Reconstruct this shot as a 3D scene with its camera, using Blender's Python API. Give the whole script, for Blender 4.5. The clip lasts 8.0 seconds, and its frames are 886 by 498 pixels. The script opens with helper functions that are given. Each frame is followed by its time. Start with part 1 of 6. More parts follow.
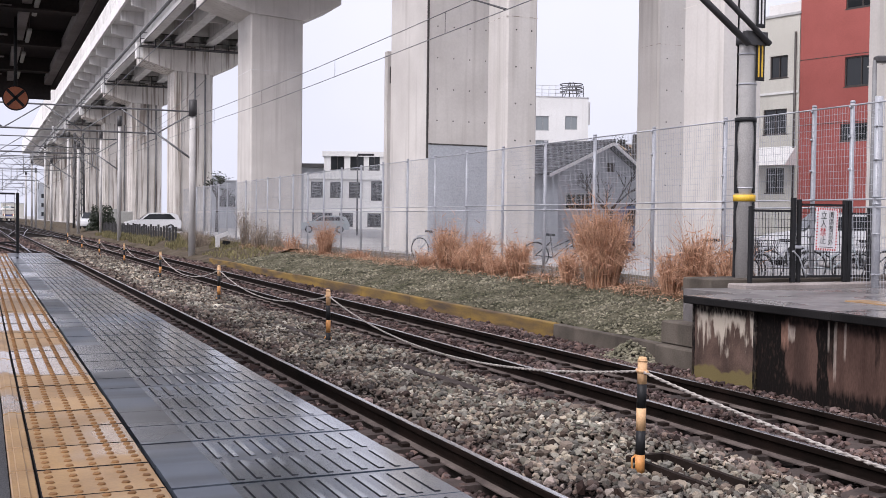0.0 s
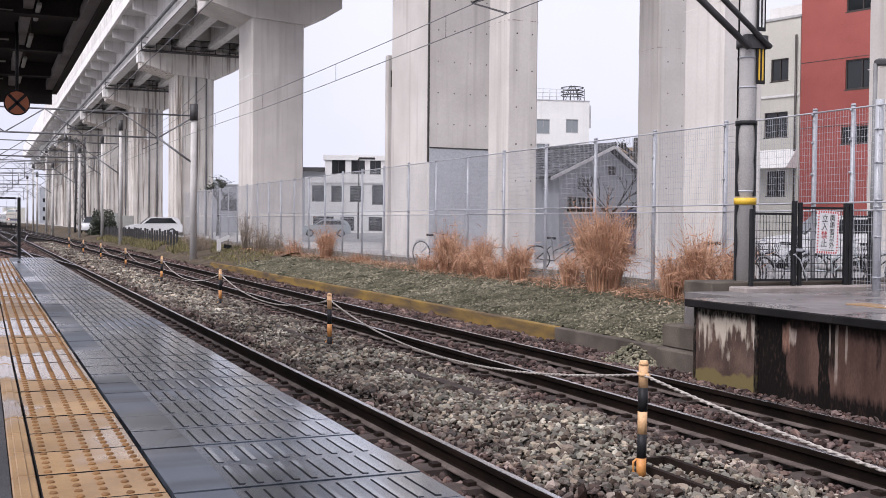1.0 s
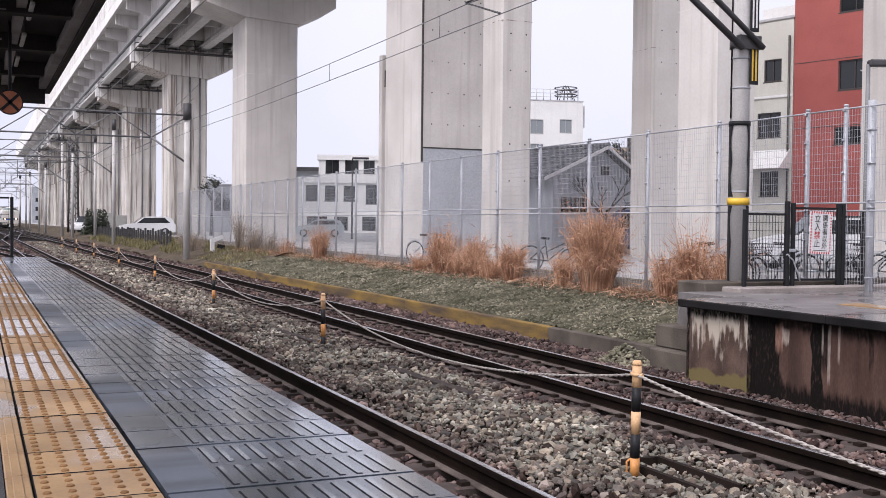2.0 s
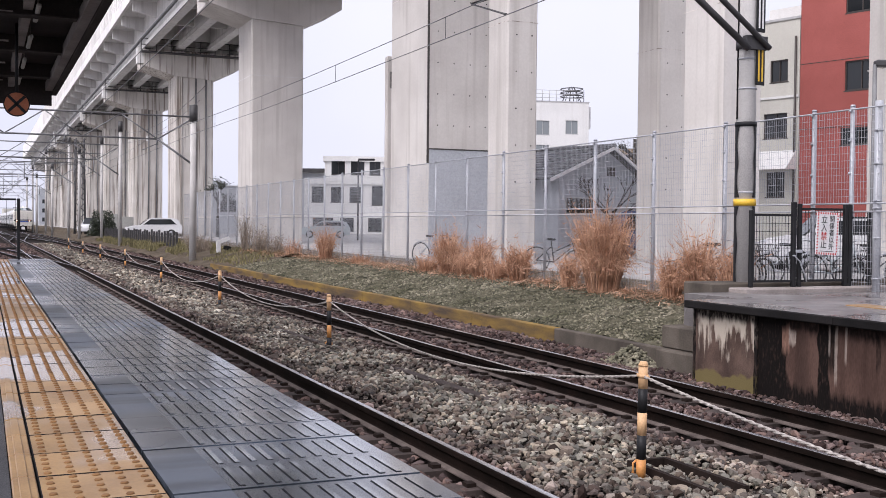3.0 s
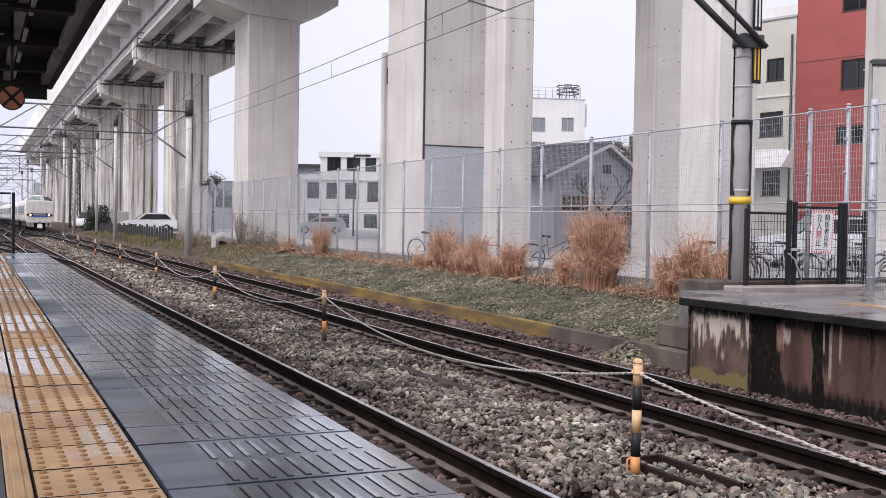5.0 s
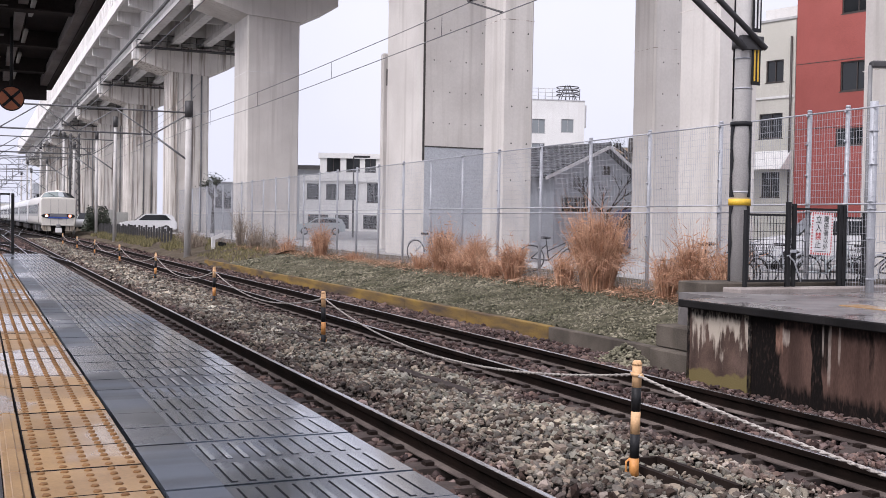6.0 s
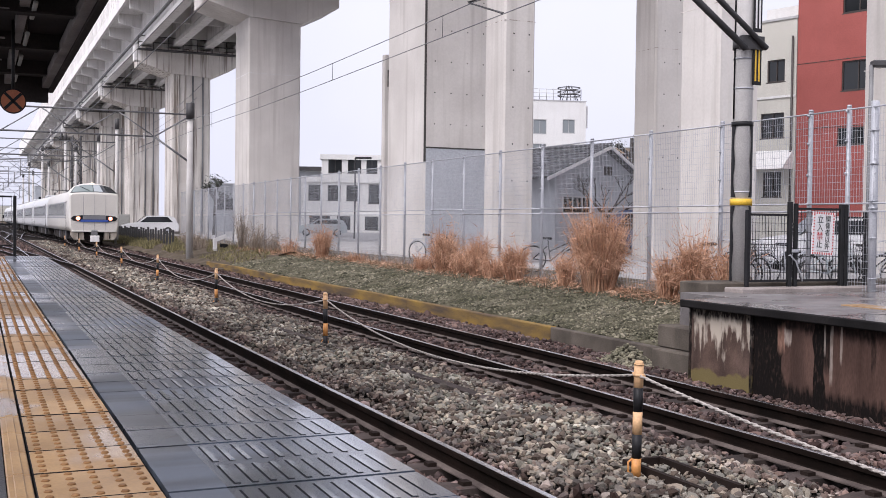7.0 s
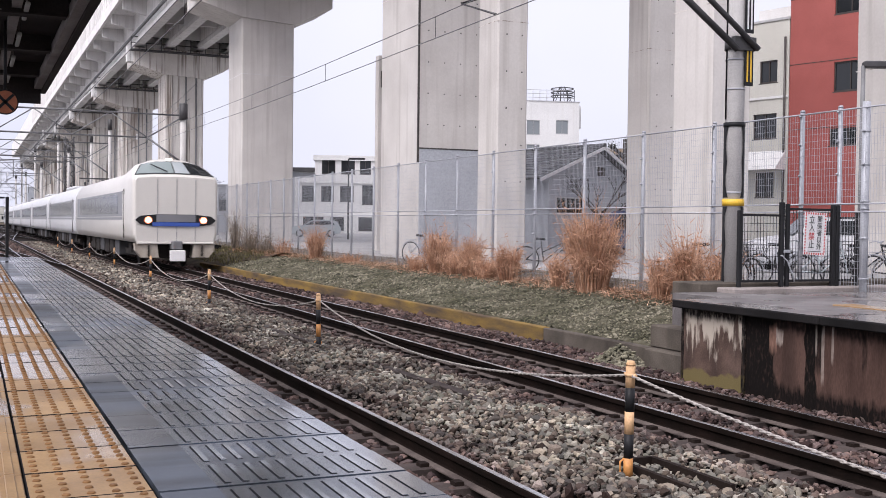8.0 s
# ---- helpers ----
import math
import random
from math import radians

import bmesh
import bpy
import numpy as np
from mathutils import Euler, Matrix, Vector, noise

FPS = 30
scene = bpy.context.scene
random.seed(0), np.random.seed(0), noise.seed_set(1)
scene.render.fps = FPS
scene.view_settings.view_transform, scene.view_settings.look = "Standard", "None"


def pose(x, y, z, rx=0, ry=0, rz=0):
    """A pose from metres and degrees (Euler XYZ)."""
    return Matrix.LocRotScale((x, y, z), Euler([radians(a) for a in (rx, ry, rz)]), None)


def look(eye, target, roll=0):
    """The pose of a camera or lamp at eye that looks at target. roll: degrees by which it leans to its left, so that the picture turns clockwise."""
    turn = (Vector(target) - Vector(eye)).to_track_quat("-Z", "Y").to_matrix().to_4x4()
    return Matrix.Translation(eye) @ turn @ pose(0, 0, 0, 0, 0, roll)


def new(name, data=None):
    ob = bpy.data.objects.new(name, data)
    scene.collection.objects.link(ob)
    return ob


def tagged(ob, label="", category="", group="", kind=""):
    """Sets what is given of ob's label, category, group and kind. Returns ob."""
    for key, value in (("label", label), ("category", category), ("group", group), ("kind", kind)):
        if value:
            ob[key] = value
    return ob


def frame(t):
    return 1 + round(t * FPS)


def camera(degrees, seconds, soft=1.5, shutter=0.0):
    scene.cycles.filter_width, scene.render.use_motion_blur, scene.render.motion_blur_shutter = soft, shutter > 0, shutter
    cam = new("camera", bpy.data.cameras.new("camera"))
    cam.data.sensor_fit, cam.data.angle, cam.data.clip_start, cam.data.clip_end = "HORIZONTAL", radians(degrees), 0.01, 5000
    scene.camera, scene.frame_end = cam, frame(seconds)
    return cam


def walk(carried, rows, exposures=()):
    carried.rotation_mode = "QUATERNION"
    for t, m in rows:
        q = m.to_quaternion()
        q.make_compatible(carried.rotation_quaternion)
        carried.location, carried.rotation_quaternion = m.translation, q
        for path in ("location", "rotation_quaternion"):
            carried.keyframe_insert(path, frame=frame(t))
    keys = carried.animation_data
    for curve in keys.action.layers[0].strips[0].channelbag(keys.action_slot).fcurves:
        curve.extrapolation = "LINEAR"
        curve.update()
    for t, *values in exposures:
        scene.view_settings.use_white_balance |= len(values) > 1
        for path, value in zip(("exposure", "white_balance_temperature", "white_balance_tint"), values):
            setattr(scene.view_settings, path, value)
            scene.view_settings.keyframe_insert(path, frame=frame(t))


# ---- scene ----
cam = camera(45.23, 8.0, soft=0.7, shutter=0.3)
EYE_Z = 1.628


def cam_pose(yaw, pitch, roll, dx, dy, dz):
    eye = Vector((dx, dy, EYE_Z + dz))
    way = Vector((math.sin(yaw) * math.cos(pitch), math.cos(yaw) * math.cos(pitch), -math.sin(pitch)))
    return look(eye, eye + way * 10, math.degrees(roll))


# seconds, heading, tilt and lean in radians, drift in metres: a phone held in the hand
CAM_ROWS = [
    (0, 0.4102, 0.0270, 0.0118, -0.004, -0.005, -0.001),
    (0.5, 0.4076, 0.0249, 0.0107, -0.003, -0.007, 0.001),
    (1, 0.4090, 0.0237, 0.0099, -0.005, -0.012, 0.002),
    (1.5, 0.4168, 0.0241, 0.0112, -0.008, -0.015, 0.003),
    (3, 0.4094, 0.0226, 0.0099, -0.006, -0.012, 0.002),
    (3.5, 0.4093, 0.0241, 0.0103, -0.004, -0.006, 0.001),
    (4, 0.4112, 0.0255, 0.0118, -0.006, -0.007, 0.001),
    (4.5, 0.4129, 0.0262, 0.0139, -0.006, -0.008, 0.000),
    (6, 0.4142, 0.0247, 0.0167, -0.003, -0.009, 0.001),
    (6.5, 0.4124, 0.0238, 0.0141, 0.002, -0.008, 0.001),
    (7, 0.4125, 0.0239, 0.0131, -0.005, -0.018, 0.003),
    (7.5, 0.4154, 0.0239, 0.0136, -0.003, -0.026, 0.003),
    (8, 0.4184, 0.0231, 0.0122, -0.001, -0.036, 0.002),
]
walk(cam, [(r[0], cam_pose(*r[1:])) for r in CAM_ROWS], exposures=[(0, 0.92, 6290, 17.5), (8, 0.92, 6290, 17.5)])

# ---------------------------------------------------------------- light: a bright overcast sky
SUN_EL, SUN_AZ = radians(49), radians(242)
world = bpy.data.worlds.new("overcast_sky")
scene.world = world
world.use_nodes = True
wn, wl = world.node_tree.nodes, world.node_tree.links
wn.clear()
w_sky = wn.new("ShaderNodeTexSky")
w_sky.sky_type, w_sky.sun_disc = "NISHITA", False
w_sky.sun_elevation, w_sky.sun_rotation = SUN_EL, SUN_AZ
w_sky.air_density, w_sky.dust_density = 1.0, 4.0
w_hsv = wn.new("ShaderNodeHueSaturation")
w_hsv.inputs["Saturation"].default_value = 0.25
w_hsv.inputs["Value"].default_value = 0.07
w_noise = wn.new("ShaderNodeTexNoise")
w_noise.inputs["Scale"].default_value, w_noise.inputs["Detail"].default_value = 2.2, 4
w_ramp = wn.new("ShaderNodeValToRGB")
w_ramp.color_ramp.elements[0].position, w_ramp.color_ramp.elements[0].color = 0.3, (0.46, 0.48, 0.545, 1)
w_ramp.color_ramp.elements[1].position, w_ramp.color_ramp.elements[1].color = 0.7, (0.565, 0.575, 0.625, 1)
w_mix = wn.new("ShaderNodeMixRGB")
w_mix.inputs["Fac"].default_value = 0.85
w_bg = wn.new("ShaderNodeBackground")
w_bg.inputs["Strength"].default_value = 1.0
w_out = wn.new("ShaderNodeOutputWorld")
wl.new(w_sky.outputs[0], w_hsv.inputs["Color"])
wl.new(w_noise.outputs[0], w_ramp.inputs[0])
wl.new(w_hsv.outputs[0], w_mix.inputs[1])
wl.new(w_ramp.outputs[0], w_mix.inputs[2])
wl.new(w_mix.outputs[0], w_bg.inputs["Color"])
wl.new(w_bg.outputs[0], w_out.inputs["Surface"])

sun = new("sun", bpy.data.lights.new("sun", "SUN"))
sun.data.energy, sun.data.angle, sun.data.color = 2.0, radians(40), (1.0, 0.97, 0.93)
sun.matrix_basis = look((0, 0, 30), (19, 10, 5))


# ---------------------------------------------------------------- materials
def mat(name, c1, c2=None, scale=4.0, rough=0.7, bump=0.2, fine=60.0, metal=0.0, streak=0.0, streak_col=(0.1, 0.09, 0.08),
        per="", wet=0.0, spec=0.5, stretch=(1, 1, 1), mid=(0.35, 0.7), bdist=0.01, tones=None, run=(0.52, 0.72), pool=(0.34, 0.54), ior=1.5, film=0.0, grain=0.55):
    """A surface with blotches at one scale, grain at another, and where asked vertical streaks, wet patches or a tone a piece."""
    m = bpy.data.materials.new(name)
    m.use_nodes = True
    n, l = m.node_tree.nodes, m.node_tree.links
    b = n["Principled BSDF"]
    b.inputs["Metallic"].default_value = metal
    b.inputs["Roughness"].default_value = rough
    b.inputs["Specular IOR Level"].default_value = spec
    b.inputs["IOR"].default_value = ior
    if c2 is None:
        c2 = tuple(v * 0.75 for v in c1)
    tc = n.new("ShaderNodeTexCoord")
    mp = n.new("ShaderNodeMapping")
    mp.inputs["Scale"].default_value = stretch
    geo = n.new("ShaderNodeNewGeometry")
    l.new(geo.outputs["Position"], mp.inputs["Vector"])
    big = n.new("ShaderNodeTexNoise")
    big.inputs["Scale"].default_value, big.inputs["Detail"].default_value = scale, 6
    l.new(mp.outputs[0], big.inputs["Vector"])
    small = n.new("ShaderNodeTexNoise")
    small.inputs["Scale"].default_value, small.inputs["Detail"].default_value = fine, 3
    l.new(mp.outputs[0], small.inputs["Vector"])
    ramp = n.new("ShaderNodeValToRGB")
    ramp.color_ramp.elements[0].position, ramp.color_ramp.elements[0].color = mid[0], (*c2, 1)
    ramp.color_ramp.elements[1].position, ramp.color_ramp.elements[1].color = mid[1], (*c1, 1)
    l.new(big.outputs["Fac"], ramp.inputs[0])
    mul = n.new("ShaderNodeMixRGB")
    mul.blend_type, mul.inputs["Fac"].default_value = "MULTIPLY", grain
    r2 = n.new("ShaderNodeValToRGB")
    r2.color_ramp.elements[0].position, r2.color_ramp.elements[0].color = 0.3, (0.6, 0.6, 0.6, 1)
    r2.color_ramp.elements[1].position, r2.color_ramp.elements[1].color = 0.65, (1, 1, 1, 1)
    l.new(small.outputs["Fac"], r2.inputs[0])
    l.new(ramp.outputs[0], mul.inputs[1])
    l.new(r2.outputs[0], mul.inputs[2])
    col = mul.outputs[0]
    if per:
        if per == "island":
            rnd = geo.outputs["Random Per Island"]
        else:
            rnd = n.new("ShaderNodeObjectInfo").outputs["Random"]
        r3 = n.new("ShaderNodeValToRGB")
        r3.color_ramp.elements[0].color, r3.color_ramp.elements[1].color = (0.42, 0.41, 0.42, 1), (1.3, 1.26, 1.2, 1)
        if tones:
            for i, tone in enumerate(tones):
                el = r3.color_ramp.elements[0] if i == 0 else (r3.color_ramp.elements[-1] if i == len(tones) - 1 else r3.color_ramp.elements.new(i / (len(tones) - 1)))
                el.color = (*tone, 1)
        l.new(rnd, r3.inputs[0])
        m3 = n.new("ShaderNodeMixRGB")
        m3.blend_type, m3.inputs["Fac"].default_value = "MULTIPLY", 1.0
        l.new(col, m3.inputs[1])
        l.new(r3.outputs[0], m3.inputs[2])
        col = m3.outputs[0]
    if streak > 0:
        mp2 = n.new("ShaderNodeMapping")
        mp2.inputs["Scale"].default_value = (2.2, 2.2, 0.09)
        l.new(geo.outputs["Position"], mp2.inputs["Vector"])
        st = n.new("ShaderNodeTexNoise")
        st.inputs["Scale"].default_value, st.inputs["Detail"].default_value = 1.6, 5
        l.new(mp2.outputs[0], st.inputs["Vector"])
        r4 = n.new("ShaderNodeValToRGB")
        r4.color_ramp.elements[0].position, r4.color_ramp.elements[0].color = run[0], (0, 0, 0, 1)
        r4.color_ramp.elements[1].position, r4.color_ramp.elements[1].color = run[1], (streak, streak, streak, 1)
        l.new(st.outputs["Fac"], r4.inputs[0])
        m4 = n.new("ShaderNodeMixRGB")
        l.new(r4.outputs[0], m4.inputs["Fac"])
        l.new(col, m4.inputs[1])
        m4.inputs[2].default_value = (*streak_col, 1)
        col = m4.outputs[0]
    if wet > 0:
        wn_ = n.new("ShaderNodeTexNoise")
        wn_.inputs["Scale"].default_value, wn_.inputs["Detail"].default_value = 0.9, 3
        l.new(geo.outputs["Position"], wn_.inputs["Vector"])
        r5 = n.new("ShaderNodeMapRange")
        r5.inputs["From Min"].default_value, r5.inputs["From Max"].default_value = pool
        r5.inputs["To Min"].default_value, r5.inputs["To Max"].default_value = rough, max(0.08, rough - wet)
        l.new(wn_.outputs["Fac"], r5.inputs["Value"])
        l.new(r5.outputs[0], b.inputs["Roughness"])
        if film > 0:
            # standing water over the wet patches
            r6 = n.new("ShaderNodeMapRange")
            r6.inputs["From Min"].default_value, r6.inputs["From Max"].default_value = pool
            r6.inputs["To Min"].default_value, r6.inputs["To Max"].default_value = 0.15 * film, film
            l.new(wn_.outputs["Fac"], r6.inputs["Value"])
            l.new(r6.outputs[0], b.inputs["Coat Weight"])
            b.inputs["Coat Roughness"].default_value, b.inputs["Coat IOR"].default_value = 0.15, 1.6
    l.new(col, b.inputs["Base Color"])
    if bump > 0:
        bp = n.new("ShaderNodeBump")
        bp.inputs["Strength"].default_value, bp.inputs["Distance"].default_value = bump, bdist
        l.new(small.outputs["Fac"], bp.inputs["Height"])
        l.new(bp.outputs[0], b.inputs["Normal"])
    return m


def glow(name, col, strength):
    m = bpy.data.materials.new(name)
    m.use_nodes = True
    b = m.node_tree.nodes["Principled BSDF"]
    b.inputs["Base Color"].default_value = (*col, 1)
    b.inputs["Emission Color"].default_value, b.inputs["Emission Strength"].default_value = (*col, 1), strength
    return m


def glass_mat(name, col=(0.03, 0.035, 0.04), rough=0.06):
    m = bpy.data.materials.new(name)
    m.use_nodes = True
    b = m.node_tree.nodes["Principled BSDF"]
    b.inputs["Base Color"].default_value = (*col, 1)
    b.inputs["Roughness"].default_value = rough
    b.inputs["Specular IOR Level"].default_value = 0.5
    return m


M_CONC = mat("pale_cast_concrete", (0.60, 0.57, 0.535), (0.49, 0.46, 0.43), 0.5, 0.85, 0.12, 14, grain=0.16, streak=0.35, streak_col=(0.27, 0.24, 0.21))
M_CONC_OLD = mat("stained_cast_concrete", (0.70, 0.665, 0.62), (0.56, 0.52, 0.475), 0.45, 0.88, 0.2, 25, streak=0.8, streak_col=(0.125, 0.088, 0.064), run=(0.51, 0.64), grain=0.3)
M_DECK = mat("deck_concrete", (0.72, 0.70, 0.685), (0.58, 0.565, 0.55), 0.4, 0.85, 0.15, 20, grain=0.25, streak=0.4, streak_col=(0.22, 0.2, 0.18))
M_PARAPET = mat("parapet_concrete", (0.80, 0.785, 0.77), (0.68, 0.665, 0.65), 0.4, 0.8, 0.1, 20, grain=0.2, streak=0.35, streak_col=(0.33, 0.3, 0.27))
M_JOINT = mat("dark_joint", (0.07, 0.065, 0.06), None, 3, 0.9, 0.1)
SOFT = [(0.84, 0.84, 0.85), (1.04, 1.03, 1.02)]
M_PLAT = mat("wet_asphalt", (0.04, 0.04, 0.043), (0.022, 0.022, 0.024), 2, 0.6, 0.4, 160, wet=0.25)
M_PANEL = mat("wet_grey_rubber_panel", (0.076, 0.095, 0.125), (0.028, 0.036, 0.047), 1.5, 0.36, 0.02, 110, wet=0.2, per="object", spec=0.7, tones=SOFT, stretch=(0.5, 2.6, 1), mid=(0.38, 0.56), ior=1.55, pool=(0.36, 0.5), film=1.0)
M_INNER = mat("damp_rough_panel_border", (0.056, 0.070, 0.092), (0.014, 0.018, 0.024), 1.5, 0.46, 0.03, 110, wet=0.28, spec=0.6, ior=1.6, per="object", tones=SOFT, stretch=(0.3, 3.2, 1), mid=(0.42, 0.56), pool=(0.44, 0.6), film=0.9)
M_SLOT = mat("panel_groove", (0.010, 0.010, 0.012), None, 6, 0.8, 0.1, spec=0.1)
# much paler than the panel: the ribs' sky reflection painted into the base
M_RIB = mat("wet_sky_bright_panel_rib", (0.30, 0.325, 0.355), (0.05, 0.058, 0.068), 2.2, 0.2, 0.01, 80, spec=0.8, ior=1.8, mid=(0.42, 0.6), wet=0.08, film=1.0)
M_TACT = mat("wet_yellow_tactile_tile", (0.37, 0.232, 0.104), (0.25, 0.15, 0.066), 5, 0.46, 0.05, 130, wet=0.36, per="object", tones=SOFT, pool=(0.47, 0.53), film=0.9)
M_DOT = mat("worn_tactile_stud", (0.24, 0.125, 0.05), (0.14, 0.07, 0.028), 8, 0.6, 0.15, 120, spec=0.2)
TONES = [(0.12, 0.09, 0.08), (0.85, 0.74, 0.68), (0.32, 0.33, 0.34), (1.05, 1.07, 1.03), (0.24, 0.18, 0.16), (1.6, 1.48, 1.3), (0.55, 0.6, 0.55), (1.95, 1.95, 1.85)]
M_STONE = mat("ballast_stone", (0.325, 0.30, 0.268), (0.10, 0.086, 0.08), 1.1, 0.8, 0.4, 90, per="island", tones=TONES, spec=0.15)
def rust_between_rails(m, pale, rusty, middle):
    """Brake dust and rust colour the stones in each track; the strip between the tracks stays pale."""
    n, l = m.node_tree.nodes, m.node_tree.links
    b = n["Principled BSDF"]
    old = b.inputs["Base Color"].links[0].from_socket
    geo = n.new("ShaderNodeNewGeometry")
    sep = n.new("ShaderNodeSeparateXYZ")
    l.new(geo.outputs["Position"], sep.inputs[0])
    nz = n.new("ShaderNodeTexNoise")
    nz.inputs["Scale"].default_value, nz.inputs["Detail"].default_value = 1.3, 4
    l.new(geo.outputs["Position"], nz.inputs["Vector"])
    sub = n.new("ShaderNodeMath")
    sub.operation, sub.inputs[1].default_value = "SUBTRACT", middle
    l.new(sep.outputs["X"], sub.inputs[0])
    ab = n.new("ShaderNodeMath")
    ab.operation = "ABSOLUTE"
    l.new(sub.outputs[0], ab.inputs[0])
    mad = n.new("ShaderNodeMath")
    mad.operation, mad.inputs[1].default_value = "MULTIPLY_ADD", 1.5
    l.new(nz.outputs["Fac"], mad.inputs[0])
    l.new(ab.outputs[0], mad.inputs[2])
    mr = n.new("ShaderNodeMapRange")
    mr.inputs["From Min"].default_value, mr.inputs["From Max"].default_value = 1.25, 1.75
    l.new(mad.outputs[0], mr.inputs["Value"])
    mx = n.new("ShaderNodeMixRGB")
    mx.inputs[1].default_value, mx.inputs[2].default_value = (*pale, 1), (*rusty, 1)
    l.new(mr.outputs[0], mx.inputs["Fac"])
    mu = n.new("ShaderNodeMixRGB")
    mu.blend_type, mu.inputs["Fac"].default_value = "MULTIPLY", 1.0
    l.new(old, mu.inputs[1])
    l.new(mx.outputs[0], mu.inputs[2])
    l.new(mu.outputs[0], b.inputs["Base Color"])


rust_between_rails(M_STONE, (1.22, 1.23, 1.2), (0.64, 0.51, 0.545), 4.378)
M_SLOPE_STONE = mat("mossy_bank_stone", (0.31, 0.29, 0.225), (0.12, 0.12, 0.082), 1.2, 0.9, 0.5, 60, per="island", spec=0.1)
# near-black so that gaps between the stones look shaded
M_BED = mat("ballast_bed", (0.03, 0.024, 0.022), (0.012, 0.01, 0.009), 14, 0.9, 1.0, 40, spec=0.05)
M_RAIL = mat("rusty_rail_side", (0.016, 0.010, 0.008), (0.007, 0.005, 0.004), 3, 0.85, 0.2, 70, spec=0.06)
M_RAILTOP = mat("polished_rail_head", (0.86, 0.85, 0.86), (0.7, 0.69, 0.69), 2, 0.27, 0.0, 60, metal=1.0)
M_FOOT = mat("dusty_rail_foot", (0.16, 0.13, 0.115), (0.07, 0.055, 0.05), 4, 0.75, 0.2, 70, spec=0.2)
M_TIE = mat("concrete_sleeper", (0.10, 0.078, 0.07), (0.036, 0.028, 0.025), 3, 0.85, 0.3, 60, spec=0.18)
M_CLIP = mat("rusty_fastening", (0.026, 0.018, 0.015), None, 8, 0.8, 0.2, spec=0.1)
M_RWALL = mat("mossy_retaining_wall", (0.26, 0.165, 0.045), (0.085, 0.062, 0.045), 1.6, 0.9, 0.4, 40, spec=0.18, stretch=(1, 0.45, 3), mid=(0.36, 0.66))
M_SLOPE = mat("mossy_mortar_slope", (0.125, 0.115, 0.08), (0.034, 0.034, 0.021), 3.2, 0.95, 1.0, 26, bdist=0.04, mid=(0.35, 0.62), spec=0.1)
M_EARTH = mat("brown_earth", (0.125, 0.098, 0.07), (0.06, 0.048, 0.033), 1.2, 0.95, 0.8, 18, spec=0.18)
M_GRASSG = mat("rough_green_grass", (0.26, 0.235, 0.11), (0.14, 0.125, 0.06), 1.5, 0.9, 0.5, 20, per="island")
STRAW = [(0.35, 0.31, 0.29), (1.0, 0.96, 0.94), (0.6, 0.53, 0.5), (1.45, 1.45, 1.48), (0.8, 0.72, 0.68), (1.2, 1.1, 1.0)]
M_DRY = mat("dry_reed", (0.68, 0.455, 0.315), (0.39, 0.22, 0.14), 3, 0.85, 0.1, 30, per="island", spec=0.18, tones=STRAW)
# asphalt kept pale to throw light up at the viaduct's underside
M_ROADG = mat("pale_bounce_asphalt", (0.40, 0.39, 0.375), (0.29, 0.28, 0.27), 0.6, 0.9, 0.4, 40)
M_FENCE = mat("galvanised_steel", (0.46, 0.47, 0.50), (0.36, 0.37, 0.40), 3, 0.5, 0.05, 60, metal=0.2)
M_BLACK = mat("black_painted_steel", (0.022, 0.022, 0.024), (0.015, 0.015, 0.016), 5, 0.5, 0.1, 80, spec=0.18)
M_DARKMETAL = mat("dark_weathered_steel", (0.06, 0.058, 0.06), (0.035, 0.033, 0.034), 3, 0.6, 0.2, 60)
M_GREYMETAL = mat("grey_painted_steel", (0.22, 0.222, 0.226), (0.14, 0.14, 0.143), 2, 0.6, 0.1, 60)
M_POLE = mat("spun_concrete_pole", (0.60, 0.58, 0.56), (0.48, 0.465, 0.45), 1.5, 0.85, 0.08, 60, streak=0.2, streak_col=(0.2, 0.18, 0.17))
M_CANOPY = mat("dark_canopy_ceiling", (0.055, 0.046, 0.044), (0.03, 0.025, 0.024), 1.2, 0.8, 0.2, 30, spec=0.18)
M_CANOPY_L = mat("canopy_beam", (0.34, 0.31, 0.295), (0.17, 0.15, 0.145), 1.2, 0.7, 0.2, 30)
M_ORANGE = mat("chipped_orange_paint", (0.66, 0.30, 0.09), (0.5, 0.22, 0.06), 7, 0.55, 0.1, 60)
M_CREAMP = mat("faded_peach_paint", (0.72, 0.46, 0.25), (0.6, 0.36, 0.18), 7, 0.6, 0.1, 60)
M_ROPE = mat("grey_rope", (0.5, 0.46, 0.42), (0.28, 0.25, 0.23), 30, 0.9, 0.4, 150)
# slab sides hold shade in their colour; the wet top holds reflected sky
M_SLAB = mat("shade_dark_slab_side", (0.02, 0.018, 0.018), (0.008, 0.0075, 0.0075), 1.5, 0.7, 0.3, 50, spec=0.12)
M_SLABTOP = mat("wet_sky_bright_platform_top", (0.215, 0.2, 0.195), (0.11, 0.1, 0.098), 1.4, 0.42, 0.08, 60, wet=0.26, stretch=(0.6, 1.6, 1), pool=(0.4, 0.55))
M_PWALL = mat("rust_stained_platform_wall", (0.13, 0.078, 0.062), (0.058, 0.034, 0.027), 2.2, 0.85, 0.3, 40, streak=0.55, streak_col=(0.03, 0.021, 0.018), spec=0.1, run=(0.5, 0.72), stretch=(1, 1.6, 0.5))
